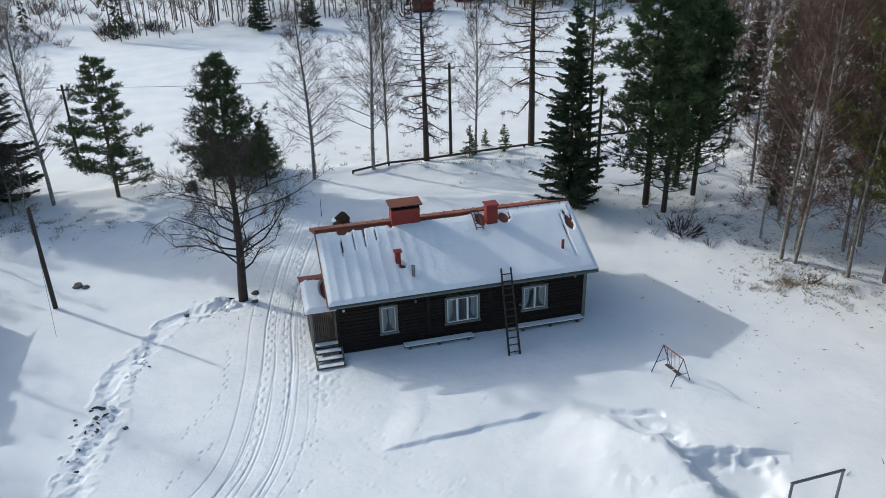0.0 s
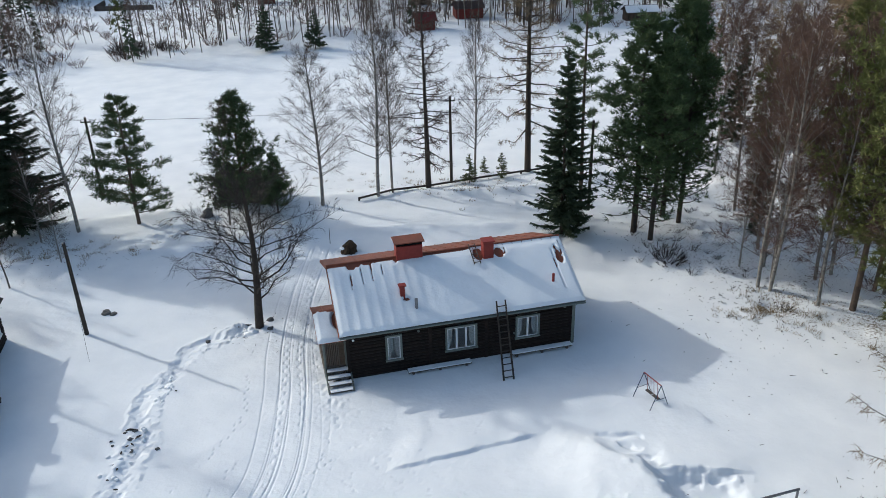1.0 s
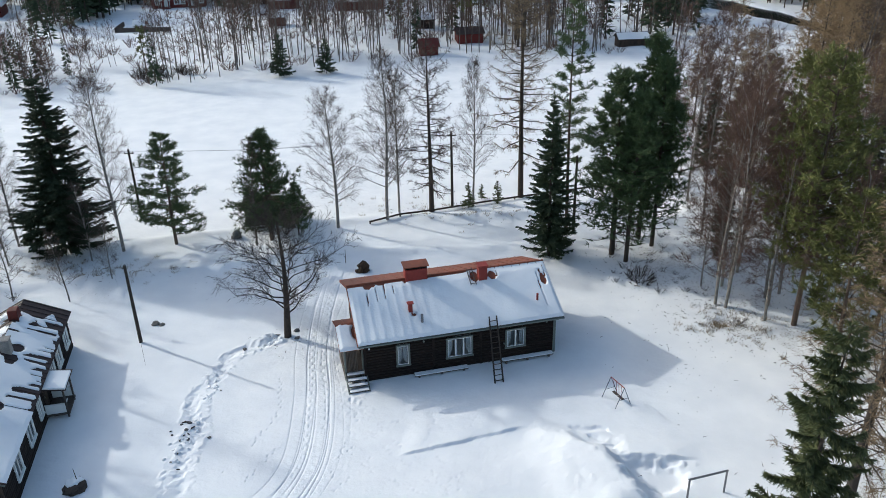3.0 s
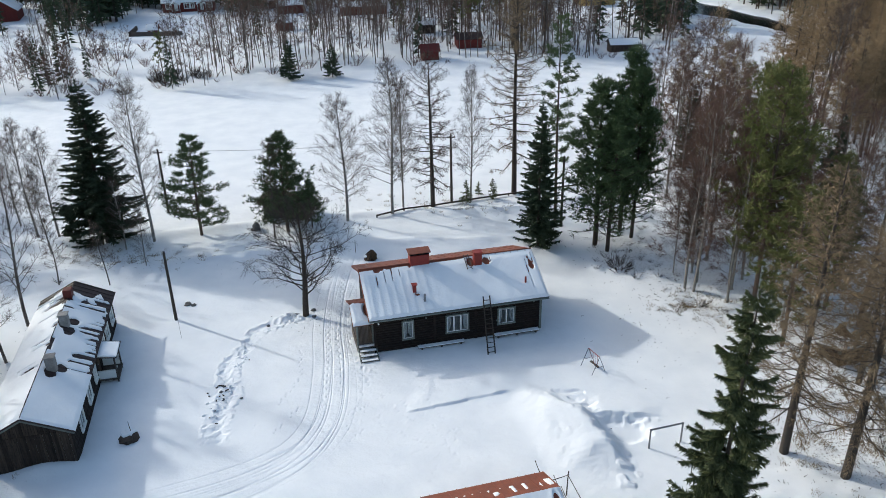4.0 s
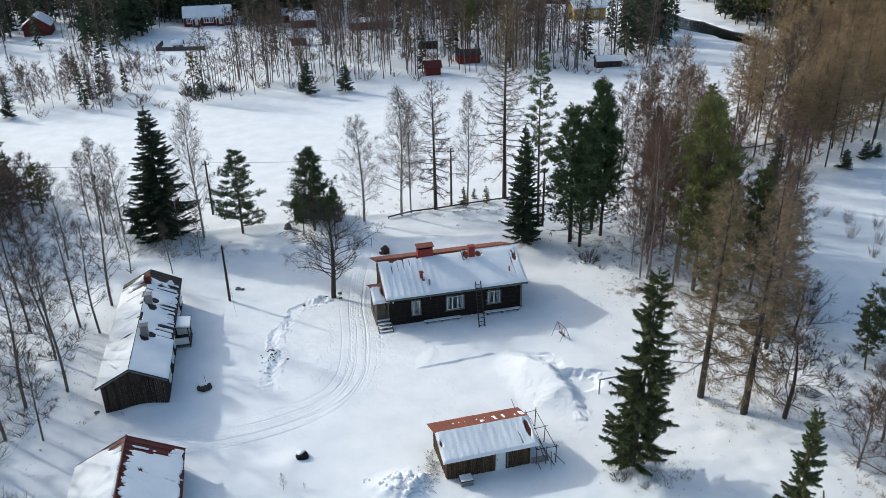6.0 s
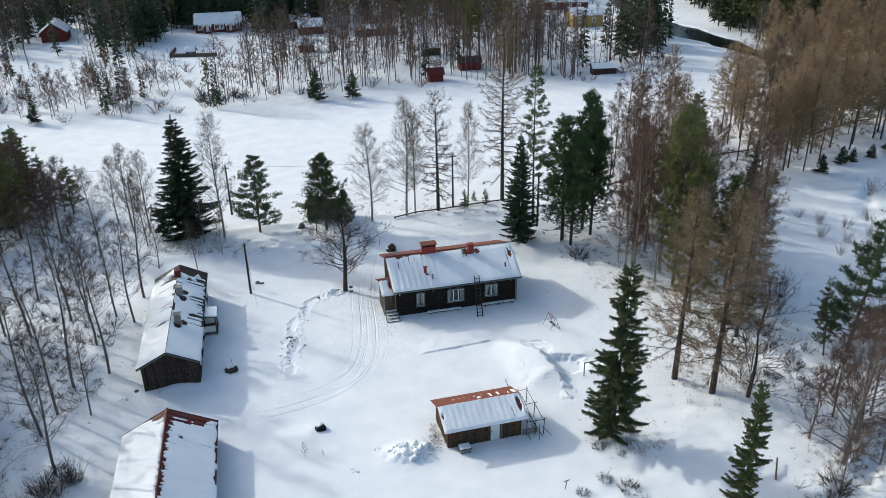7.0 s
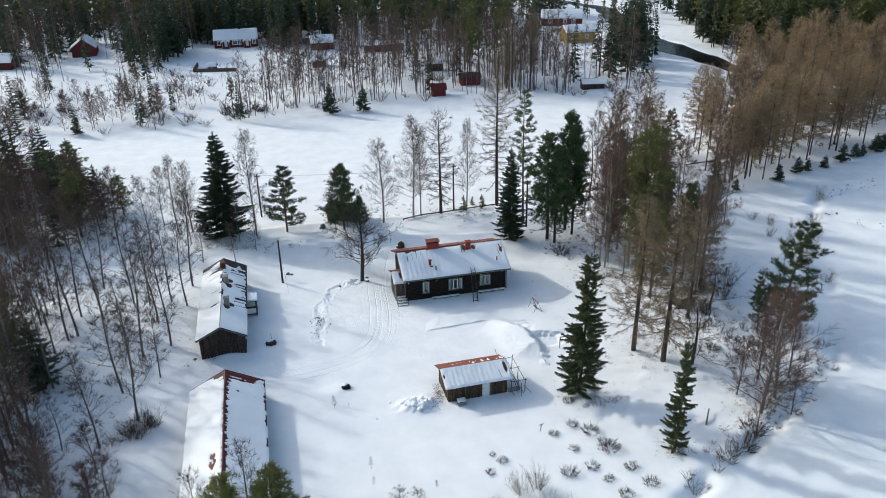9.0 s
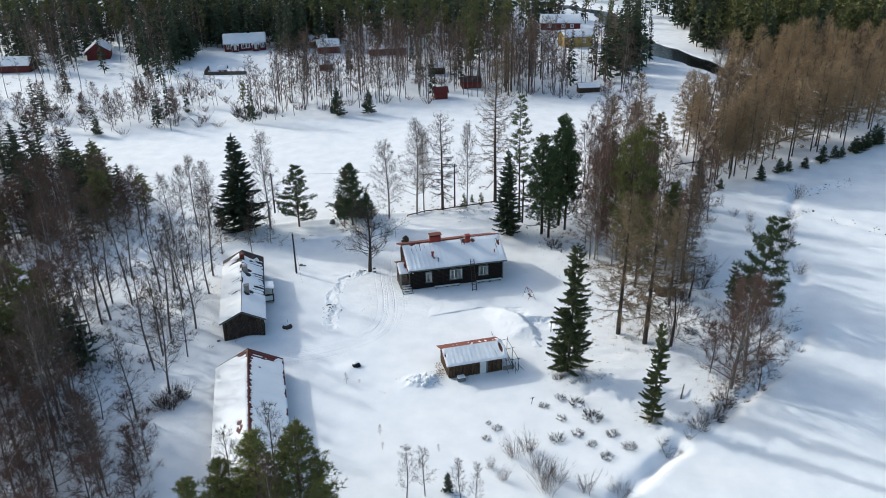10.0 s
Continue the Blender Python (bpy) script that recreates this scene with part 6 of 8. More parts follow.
for x, y, h in ((20.2, 46.2, 19.2), (23.4, 59.5, 16.5), (22.4, 48.6, 13.0), (26.5, 50.0, 11.5)):
    PINE_GOLD.plant(x, y, h, None, 0.8)
for x, y, h in ((24.6, 36.0, 14.0), (27.4, 43.5, 15.0)):
    LARCH.plant(x, y, h, None, 1.0)
# pines before the barn
for x, y, h, w in ((-12.2, -6.6, 11.6, 1.05), (-15.4, -6.9, 10.9, 0.95), (-18.0, -7.8, 8.8, 0.95), (-9.9, -8.4, 8.0, 0.95), (-20.4, -9.2, 8.0, 1.0)):
    PINE_NEAR.plant(x, y, h, None, w, label="bushy young pine beside the barn end")
for x, y, h in ((-15.2, -4.0, 10.9), (-18.5, -6.0, 10.2)):
    THIN.plant(x, y, h, None, 0.9)
RED.plant(-13.6, -9.0, 10.2, 30, 0.75, label="leafless birch with a brown crown among young pines")
# birches west of the cottage
for x, y, h in ((-45.2, 30.9, 14), (-34.4, 25.5, 12.5), (-36.6, 23.1, 13.5), (-35.8, 19.1, 12), (-35.6, 16.3, 12.5), (-33.0, 19.4, 8), (-31.9, 11.9, 12), (-33.8, 7.8, 10), (-36.2, 34.7, 11), (-37.6, 39.9, 13.5),
                (-38.6, 35.6, 11), (-37.7, 29.7, 11.5), (-47.8, 30.7, 12), (-46.7, 25.7, 13), (-42.7, 10.3, 13), (-41.5, 6.7, 14), (-39.5, 2.4, 14.5), (-40.4, 4.5, 13), (-32.8, -1.4, 9), (-31.2, -3.5, 9.5), (-38.9, 46.9, 6.5), (-34.2, 46.9, 6)):
    THIN.plant(x, y, h, group="birches west of the cottage")


def scatter(poly, n, gap, seed, avoid=()):
    """n spots inside the outline, at least gap apart."""
    rng = np.random.default_rng(seed)
    p = np.array(poly, float)
    lo, hi = p.min(0), p.max(0)
    spots = []
    for _ in range(n * 30):
        q = rng.uniform(lo, hi)
        if not inside(q[:1], q[1:], poly)[0]:
            continue
        if any((q[0] - a[0]) ** 2 + (q[1] - a[1]) ** 2 < gap * gap for a in spots):
            continue
        if any((q[0] - a) ** 2 + (q[1] - b) ** 2 < r * r for a, b, r in avoid):
            continue
        spots.append(q)
        if len(spots) == n:
            break
    return spots, rng


spots, rng = scatter([(-42, 46), (-40, 30), (-37, 14), (-34, -2), (-36, -14), (-62, -14), (-76, 12), (-80, 38), (-58, 46)], 26, 3.0, 5)
for k, (x, y) in enumerate(spots):
    THIN.plant(x, y, rng.uniform(9, 14), group="birches west of the cottage")
spots, rng = scatter([(-52, 26), (-50, 14), (-56, 2), (-66, -4), (-78, 20), (-66, 34)], 4, 3, 6)
for x, y in spots:
    SPRUCE_FAR.plant(x, y, rng.uniform(7, 13), None, 0.95)
spots, rng = scatter([(-29, 2), (-27, -12), (-52, -14), (-60, 6), (-44, 12)], 12, 2.4, 15)
for x, y in spots:
    THIN.plant(x, y, rng.uniform(6, 13), group="birches west of the cottage")
# thickets and dark spruces below the barn's west side
for x, y, h in ((-37.3, 3.9, 5.5), (-34.1, 0.0, 6), (-32.2, 4.3, 5), (-28.8, -1.9, 5), (-36.2, -3.2, 6.5), (-29.5, 1.3, 4.5), (-40.5, -1.5, 7), (-31.5, -5.5, 6), (-27.6, -5.2, 5), (-45.5, 1, 7), (-48, -3, 8), (-36, -7, 7), (-33, -9, 6), (-52.5, 5, 9)):
    REDBUSH.plant(x, y, h, None, 1.2, group="birch thickets")
for x, y, h in ((-44.1, 16.4, 8.5), (-46.0, 18.2, 7.0), (-52.1, 22.4, 8), (-50.3, 12.7, 8), (-63, 18, 11), (-57, 15, 9), (-48, 2, 7)):
    SPRUCE_FAR.plant(x, y, h, None, 1.6)
spots, rng = scatter([(-45, 10), (-46, 24), (-52, 34), (-66, 32), (-66, 8), (-54, 4)], 20, 2.6, 46)
for x, y in spots:
    RED.plant(x, y, rng.uniform(9, 13.5), None, 1.05, label="leafless birch with a brown twig haze in dense woodland", group="birches west of the cottage")
for x, y, h in ((-50.8, 22.5, 9), (-47.8, 10.5, 7), (-55, 12, 8), (-59.5, 29, 9), (-52, 29, 8)):
    REDBUSH.plant(x, y, h, None, 1.2, group="birch thickets")
spots, rng = scatter([(-30, 4), (-27, -13), (-46, -14), (-46, 6), (-38, 9)], 26, 2.0, 41)
for x, y in spots:
    REDBUSH.plant(x, y, rng.uniform(4.5, 8), None, 1.15, group="birch thickets")
# brush along the far left bank
spots, rng = scatter([(-112, 98), (-84, 108), (-70, 112), (-74, 134), (-112, 134), (-124, 110)], 34, 2.5, 31)
for x, y in spots:
    REDBUSH.plant(x, y, rng.uniform(4, 7.5), None, 1.0, label="leafless birch brush on the far snowy bank", group="birch brush on the far bank")
for x, y, h in ((-101, 104, 7), (-107, 116, 8), (-93, 112, 6), (-80, 118, 7), (-113, 122, 9)):
    SPRUCE_FAR.plant(x, y, h, None, 1.2)
spots, rng = scatter([(-54, 50), (-53, 58), (-64, 68), (-74, 62), (-70, 46)], 14, 2.0, 16)
for x, y in spots:
    REDBUSH.plant(x, y, rng.uniform(6, 9.5), None, 1.2, label="broad leafless birch thicket at the dark wood edge")
for x, y, h in ((-46.4, 56.6, 11.5), (-44.1, 56.5, 10.5), (-49.7, 59.1, 9.0), (-47.5, 49.7, 11.0), (-40.6, 33.9, 11.0), (-36.2, 54.3, 7.0), (-32.4, 50.4, 5.5), (-43.0, 53.0, 8.0)):
    BIRCH.plant(x, y, h, None, 0.9)
spots, rng = scatter(DARK_LEFT, 96, 2.2, 7)
for x, y in spots:
    r = rng.uniform()
    (SPRUCE_FAR if r < 0.5 else PINE_OLIVE if r < 0.68 else REDBUSH).plant(x, y, rng.uniform(6.5, 11), None, 1.4 if r < 0.68 else 1.2)
spots, rng = scatter(RIGHT_WOOD, 36, 2.6, 8, [(12, 58, 4), (19.5, 45.5, 4.2), (23, 56, 3)])
for x, y in spots:
    r = rng.uniform()
    if r < 0.62 or (r < 0.86 and y < 78):
        RED.plant(x, y, rng.uniform(12, 16.5) - (2.0 if x > 28 else 0.0), None, 1.0, group="birches at the wood edge")
    elif r < 0.86:
        LARCH_FAR.plant(x, y, rng.uniform(13, 17))
    elif r < 0.93:
        PINE_OLIVE.plant(x, y, rng.uniform(9, 13))
    else:
        SPRUCE.plant(x, y, rng.uniform(6, 11), model=1)
spots, rng = scatter(ALLEY, 110, 3.1, 9)
for x, y in spots:
    (LARCH_FAR if rng.uniform() < 0.85 else THIN).plant(x, y, rng.uniform(13, 17.5), None, 1.1, group="planted larches")
for k, (x, y) in enumerate(((38.8, 81.4), (40.4, 82.9), (42.8, 84.0), (44.0, 85.5), (45.8, 84.1), (49.5, 88.6), (56.3, 94.8), (52.6, 101.6), (59.4, 107.6), (63.3, 100.3), (70.0, 105.1), (79.0, 116.6), (76.5, 109.5), (84, 115), (47.5, 92.5), (53.5, 95.5))):
    LARCH_FAR.plant(x, y, 13.0 + 3.5 * ((k * 29) % 11) / 11, None, 1.15, group="planted larches")
for k, (x, y, h) in enumerate(((40.0, 78.6, 2.0), (48.1, 83.4, 2.9), (52.6, 87.8, 2.8), (54.6, 88.9, 2.2), (58.0, 90.6, 2.2), (62.0, 93.8, 3.4), (65.3, 96.6, 2.6), (67.0, 97.6, 2.2), (70.3, 100.3, 3.4), (71.8, 101.6, 3.0), (73.4, 103.0, 3.4), (75.9, 105.3, 4.4), (77.6, 107.0, 3.6))):
    YOUNG.plant(x, y, h, None, 1.25, group="young spruces along the larch stand")
for x, y, h in ((-38.2, 122.6, 6.5), (-31.2, 124.8, 5.5), (-42, 55.5, 3.5), (27.5, 42.5, 2.0), (17.3, 57.5, 1.6), (36.8, 78.6, 3.0), (-88, 104, 4)):
    YOUNG.plant(x, y, h, None, 1.0)


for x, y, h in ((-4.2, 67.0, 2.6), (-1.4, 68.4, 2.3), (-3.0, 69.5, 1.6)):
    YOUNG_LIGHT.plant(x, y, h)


# ---- far woods ----
def far_spruce(seed, h=14.0, reach=2.3, n=180):
    rng = np.random.default_rng(seed)
    wood, leaf = Shape(), Shape()
    tube(wood, [(0, 0, -0.4), (0, 0, h * 0.9)], [0.17, 0.03], 4, False)
    big = math.sqrt(230 / n)
    f = rng.uniform(0.06, 1.0, n) ** 0.85
    az = rng.uniform(0, 6.28, n)
    r = reach * (1.02 - f) ** 0.8 * rng.uniform(0.3, 0.75, n)
    d = np.stack([np.cos(az), np.sin(az), rng.uniform(-0.6, 0.1, n)], 1)
    base = np.stack([np.cos(az) * r * 0.5, np.sin(az) * r * 0.5, f * h], 1)
    blades(leaf, base, unit(d), (0.35 + 1.3 * (1.02 - f)) * big, (0.6 * (1.15 - f) + 0.12) * big, rng)
    return wood, leaf


def far_pine(seed, h=13.0, reach=2.0):
    rng = np.random.default_rng(seed)
    wood, leaf = Shape(), Shape()
    tube(wood, trunk_line(h, rng, 0.015, 4), [0.16, 0.13, 0.09, 0.03], 4, False)
    c = np.stack([rng.normal(0, 1, 42), rng.normal(0, 1, 42), rng.uniform(0.4, 1.0, 42) * h], 1)
    c[:, :2] *= (reach * 0.55 * (1.25 - c[:, 2] / h))[:, None]
    b0 = np.repeat(c, 6, 0) + rng.normal(size=(252, 3)) * 0.15
    blades(leaf, b0, unit(rng.normal(size=(252, 3)) + [0, 0, 0.4]), 0.75 * rng.uniform(0.6, 1.2, 252), 0.35, rng)
    return wood, leaf


def far_woods():
    models = {"b": [], "s": [], "p": []}
    for k in range(4):
        models["b"].append(bare_tree(200 + k, 13, 14, 4, 5, radius=0.09, bend=0.04, spread=0.18, start=0.22, up=1.05, fat=0.02, blade=2.1, twig=1.0, sides=3, far=True))
        models["s"].append(far_spruce(210 + k))
        models["p"].append(far_pine(220 + k))
    models["d"] = [far_spruce(240 + k, 15, 2.9, 80) for k in range(3)]
    models["l"] = [larch(230 + k, 16, 44, 4, reach=3.0, twig=1.0, more=2, wide=(0.08, 0.07), limb=0.04, hang=0.1, simple=True) for k in range(2)]
    arr = {k: [(w.arrays(), f.arrays()) for w, f in v] for k, v in models.items()}
    rng = np.random.default_rng(77)
    stuff = {}

    def put(kind, x, y, h):
        i = rng.integers(len(arr[kind]))
        base = {"b": 13, "s": 14, "p": 13, "l": 16, "d": 15}[kind]
        s, a = h / base, rng.uniform(0, 6.28)
        c, n = math.cos(a) * s, math.sin(a) * s
        for which, data in zip(("trunk", "crown"), arr[kind][i]):
            v, t, q = data
            w = np.stack([v[:, 0] * c - v[:, 1] * n + x, v[:, 0] * n + v[:, 1] * c + y, v[:, 2] * s], 1)
            stuff.setdefault((kind, which), Shape()).add(w, t, q)

    clear = [(-86, 188, 22), (-80, 168, 16), (-129, 180, 7), (22, 206, 13), (20, 190, 8), (18, 234, 18), (-8, 149, 4), (-15, 138, 3.5), (-57, 193, 7), (-146, 163, 8), (22, 147, 4), (-52, 168, 4), (-37, 190, 6), (14, 200, 12)]
    near_river = densify(RIVER, 6.0)
    # open ground kept in front of the far houses, towards the yard
    lanes = [((-126, 184), (-96, 128), 6.5), ((22.5, 204), (18.0, 160), 5.0), ((-86, 196), (-66, 140), 8.0), ((19, 237), (17, 200), 7.0), ((-146, 162), (-116, 118), 6.0), ((-57, 193), (-44, 150), 3.0)]

    def in_lane(x, y):
        for (ax, ay), (bx, by), half in lanes:
            ex, ey = bx - ax, by - ay
            t = min(1.0, max(0.0, ((x - ax) * ex + (y - ay) * ey) / (ex * ex + ey * ey)))
            if math.hypot(x - ax - t * ex, y - ay - t * ey) < half:
                return True
        return False

    n = 0
    for _ in range(4300):
        x, y = rng.uniform(-205, 215), rng.uniform(88, 262)
        if abs(x + 14) > 62 + 0.52 * y:
            continue
        shore = np.interp(x, SHORE[:, 0], SHORE[:, 1])
        if x < 60 and y < shore + 1.5:
            continue
        if x >= 50 and y < 150 + 0.55 * (x - 60) and not (y > 175):
            continue
        if any((x - a) ** 2 + (y - b) ** 2 < r * r for a, b, r in clear) or ((near_river - [x, y]) ** 2).sum(1).min() < 81:
            continue
        deep = y - shore
        if x > 56:
            kind, keep = ("p" if rng.uniform() < 0.6 else "s"), 0.75
            h = rng.uniform(11, 17)
        elif y > 205 or (x < -95 and y > 200):
            kind, keep = ("s" if rng.uniform() < 0.45 else "p"), (0.45 if x < -112 else 0.8)
            h = rng.uniform(11, 18)
        elif x < -60:
            side = abs(x + 86) < 26
            keep = 0.38 if deep < 45 else (0.3 if side else 0.75)
            kind = "b" if rng.uniform() < (0.95 if deep < 45 else 0.75) else "s"
            h = rng.uniform(5, 10) if deep < 45 else rng.uniform(9, 15)
        else:
            keep = 0.8 if x < -20 else 0.6 if x < 0 else 0.36
            kind = "b" if rng.uniform() < 0.92 else ("s" if rng.uniform() < 0.5 else "p")
            h = rng.uniform(9, 14)
            if deep < 10:
                h *= 0.85
        if rng.uniform() > keep * (0.15 if in_lane(x, y) else 1.0):
            continue
        put(kind, x, y, h)
        n += 1
    for _ in range(300):
        x = rng.uniform(-58, 22)
        y = np.interp(x, SHORE[:, 0], SHORE[:, 1]) + rng.uniform(1, 55)
        if not any((x - a) ** 2 + (y - b) ** 2 < r * r for a, b, r in clear):
            if not in_lane(x, y):
                put("b", x, y, rng.uniform(10, 15))
    # dark screen of spruces beside the far house and the river mouth
    for x0, x1, y0, y1, c, kind in ((-112, -99, 176, 200, 26, "s"), (-74, -64, 190, 206, 10, "s"), (-110, -60, 204, 225, 60, "s"), (33, 41, 172, 204, 22, "s"), (60, 84, 200, 262, 90, "s"), (64, 100, 176, 240, 130, "p"), (95, 165, 160, 262, 230, "p"), (66, 120, 160, 200, 50, "s"), (-15, 5, 150, 190, 12, "p"), (-2, 3, 141, 160, 8, "l"), (-4, 34, 143, 172, 22, "b"), (4, 30, 144, 165, 7, "l"), (14, 34, 150, 185, 12, "s"), (-160, -100, 150, 215, 70, "b"), (-160, -104, 165, 215, 30, "s")):
        for _ in range(c):
            x, y, h = rng.uniform(x0, x1), rng.uniform(y0, y1), rng.uniform(13, 19)
            if ((near_river - [x, y]) ** 2).sum(1).min() > 64 and not in_lane(x, y):
                put(kind, x, y, h)
    # forest out to the horizon
    for _ in range(900):
        y = 262 + 230 * rng.uniform() ** 1.6
        x = rng.uniform(-1, 1) * (80 + 0.56 * y) - 14
        if ((near_river - [x, y]) ** 2).sum(1).min() > 120:
            put("d", x, y, rng.uniform(13, 20))
    mats = {("b", "trunk"): BIRCH_SHADED, ("b", "crown"): TWIG_RED, ("s", "trunk"): DARK_BARK, ("s", "crown"): NEEDLE_SPRUCE, ("p", "trunk"): PINE_BARK, ("p", "crown"): NEEDLE_OLIVE, ("l", "trunk"): LARCH_BARK, ("l", "crown"): TWIG_GOLD, ("d", "trunk"): DARK_BARK, ("d", "crown"): NEEDLE_SPRUCE}
    names = {"b": "birch_woods", "s": "spruce_woods", "p": "pine_woods", "l": "larch_woods", "d": "horizon_forest"}
    labels = {"b": "distant leafless birch wood on the snowy far bank", "s": "distant dark spruce forest", "p": "distant pine forest with olive crowns", "l": "distant golden-brown larches", "d": "dark conifer forest towards the horizon"}
    for kind in names:
        root = thing(names[kind], labels[kind], "forest", kind="stuff")
        for which in ("trunk", "crown"):
            ob = part(which, stuff[kind, which], mats[kind, which], root)
            tagged(ob, kind="stuff")


far_woods()


# ---- far buildings ----
def far_house(x, y, turn, L, W, wall, rise, mat, label, windows=(), porches=(), snow=0.25, category="house", roofmat=RUST_ROOF, chimney=None):
    h = thing("house" if category == "house" else "hut", label, category, pose(x, y, 0, 0, 0, turn))
    for v in (0.0, W - 0.12):
        part("wall", box(Shape(), (0.07, v, -0.4), (L - 0.07, v + 0.12, wall), 0.01), mat, h)
    for u in (0.0, L):
        sh = Shape()
        ring = [(0, -0.4), (W, -0.4), (W, wall - 0.05), (W / 2, wall + rise - 0.06), (0, wall - 0.05)]
        v = [(u - 0.06, p, q) for p, q in ring] + [(u + 0.06, p, q) for p, q in ring]
        sh.add(v, [(0, 4, 3), (0, 3, 2), (0, 2, 1), (5, 8, 9), (5, 7, 8), (5, 6, 7)], [(k, (k + 1) % 5, 5 + (k + 1) % 5, 5 + k) for k in range(5)])
        part("gable", sh, mat, h)
    for a, b in ((-0.4, W / 2), (W + 0.4, W / 2)):
        drop = rise * 0.4 / (W / 2)
        roof_slope(h, -0.4, L + 0.4, a, b, wall - drop, wall + rise, roofmat, seam=0)
        part("roof_snow", roof_snow(-0.38, L + 0.38, a, b, wall - drop + 0.02, wall + rise, lambda U, S: snow + 0.08 * (vnoise(U, S * 3, 7) - 0.5) - 0.5 * (S > 0.97), 0.3), ROOF_SNOW, h, "", True)
    for c, z, w, hh in windows:
        window(h, lambda p, o, q, c=c, z=z: (c + p, -o, z + q), w, hh, 2, curtain=False, paint=WHITE, casing=0.16)
    for c in porches:
        pr = part("porch", box(Shape(), (c - 1.1, -1.6, 0.0), (c + 1.1, -0.02, 0.35), 0.02), mat, h)
        sh = Shape()
        for u in (c - 1.05, c + 0.95):
            box(sh, (u, -1.55, 0.3), (u + 0.1, -1.45, 2.2), 0.01)
        part("post", sh, WHITE, pr)
        sh = Shape()
        for s in (-1, 1):
            m = Matrix.Translation((c, -1.8, 2.95)) @ Matrix.Rotation(s * 0.55, 4, "Y")
            box(sh, (0 if s > 0 else -1.5, 0, -0.12), (1.5 if s > 0 else 0, 1.8, 0.14), 0.03, m)
        part("roof_snow", sh, ROOF_SNOW, pr)
        sh = Shape()
        for s in (-1, 1):
            m = Matrix.Translation((c, -1.86, 2.8)) @ Matrix.Rotation(s * 0.55, 4, "Y")
            box(sh, (0 if s > 0 else -1.5, 0, -0.14), (1.5 if s > 0 else 0, 0.06, 0.06), 0.01, m)
        part("bargeboard", sh, WHITE, pr)
        part("door", box(Shape(), (c - 0.45, -0.06, 0.35), (c + 0.45, 0.0, 2.3), 0.01), WHITE, h)
    for u in chimney or ():
        part("chimney", box(Shape(), (u - 0.4, W / 2 - 0.4, wall + rise - 0.5), (u + 0.4, W / 2 + 0.4, wall + rise + 0.9), 0.03), DARK, h)
    return h


far_house(-92.6, 197.2, 18, 13.2, 7.5, 2.7, 2.3, FAR_RED, "red wooden house with white trim and snowy roof", [(1.3, 1.6, 0.9, 1.2), (6.2, 1.6, 1.3, 1.2), (7.6, 1.6, 0.9, 1.2), (12.2, 1.6, 0.9, 1.2)], (3.4, 10.0), 0.4, chimney=(8.0,))
far_house(-126.0, 185.3, 113, 9.0, 6.8, 2.8, 2.5, FAR_RED, "small dark red barn with snowy roof on the far bank", snow=0.35, category="barn")
far_house(-151.0, 163.6, 10, 10, 6, 2.4, 1.8, RUST_ROOF, "long brown outbuilding with snowy roof", snow=0.35, category="barn")
far_house(18.2, 206.0, 18, 9.4, 6.5, 3.4, 1.6, FAR_YELLOW, "ochre yellow wooden house with snowy roof among trees", [(2.2, 1.9, 0.9, 1.1), (6.6, 1.9, 0.9, 1.1)], snow=0.35)
far_house(11.0, 238.5, 0, 14.0, 7.5, 2.8, 2.2, FAR_RED, "distant red house under a wide snowy roof", [(3, 1.6, 1, 1.1), (8, 1.6, 1, 1.1), (11, 1.6, 1, 1.1)], snow=0.4)
far_house(-10.8, 150.0, 15, 4.9, 3.4, 2.0, 0.9, FAR_RED, "low dark red cabin among birches by the shore", snow=-0.2, category="cabin", roofmat=DARK_ROOF)
far_house(-16.7, 138.6, 15, 3.0, 2.8, 1.9, 1.0, FAR_RED, "tiny red hut on the snowy shore", snow=-0.2, category="cabin")
far_house(-60.6, 194.5, 18, 6.8, 5.0, 2.4, 1.7, RUST_ROOF, "weathered brown shed with snowy roof behind birches", snow=0.35, category="barn")
far_house(-65.5, 203.5, 18, 5.5, 5.0, 2.4, 1.5, LOG_OLD, "grey timber shed with snowy roof behind birches", snow=0.35, category="barn")
far_house(-54.0, 170.0, 18, 3.6, 3.0, 2.1, 1.0, RUST_ROOF, "small brown shed among birch stems", snow=0.06, category="barn")
far_house(-43.0, 191.0, 18, 11.5, 4.5, 2.3, 0.9, RUST_ROOF, "long low brown shed among birch stems", snow=0.04, category="barn")
far_house(19.5, 146.0, 10, 5.2, 3.0, 1.7, 0.8, LOG_OLD, "low dark boat hut at the shore", snow=0.06, category="cabin", roofmat=DARK_ROOF)
far_house(-21.0, 166.0, 15, 4.0, 3.0, 2.2, 1.0, LOG_OLD, "dark hut among birch stems", snow=0.15, category="cabin", roofmat=DARK_ROOF)
far_house(-83.0, 165.8, 10, 2.0, 1.8, 1.4, 0.9, FAR_RED, "tiny red playhouse with white trim in a fenced garden", [(1.0, 0.8, 0.4, 0.4)], snow=0.2, category="playhouse")
far_house(-24.6, 61.4, 4, 4.4, 2.8, 2.1, 0.4, GREY_WOOD, "small weathered brown hut under a dark pine", snow=-0.2, category="hut", roofmat=LOG_OLD)


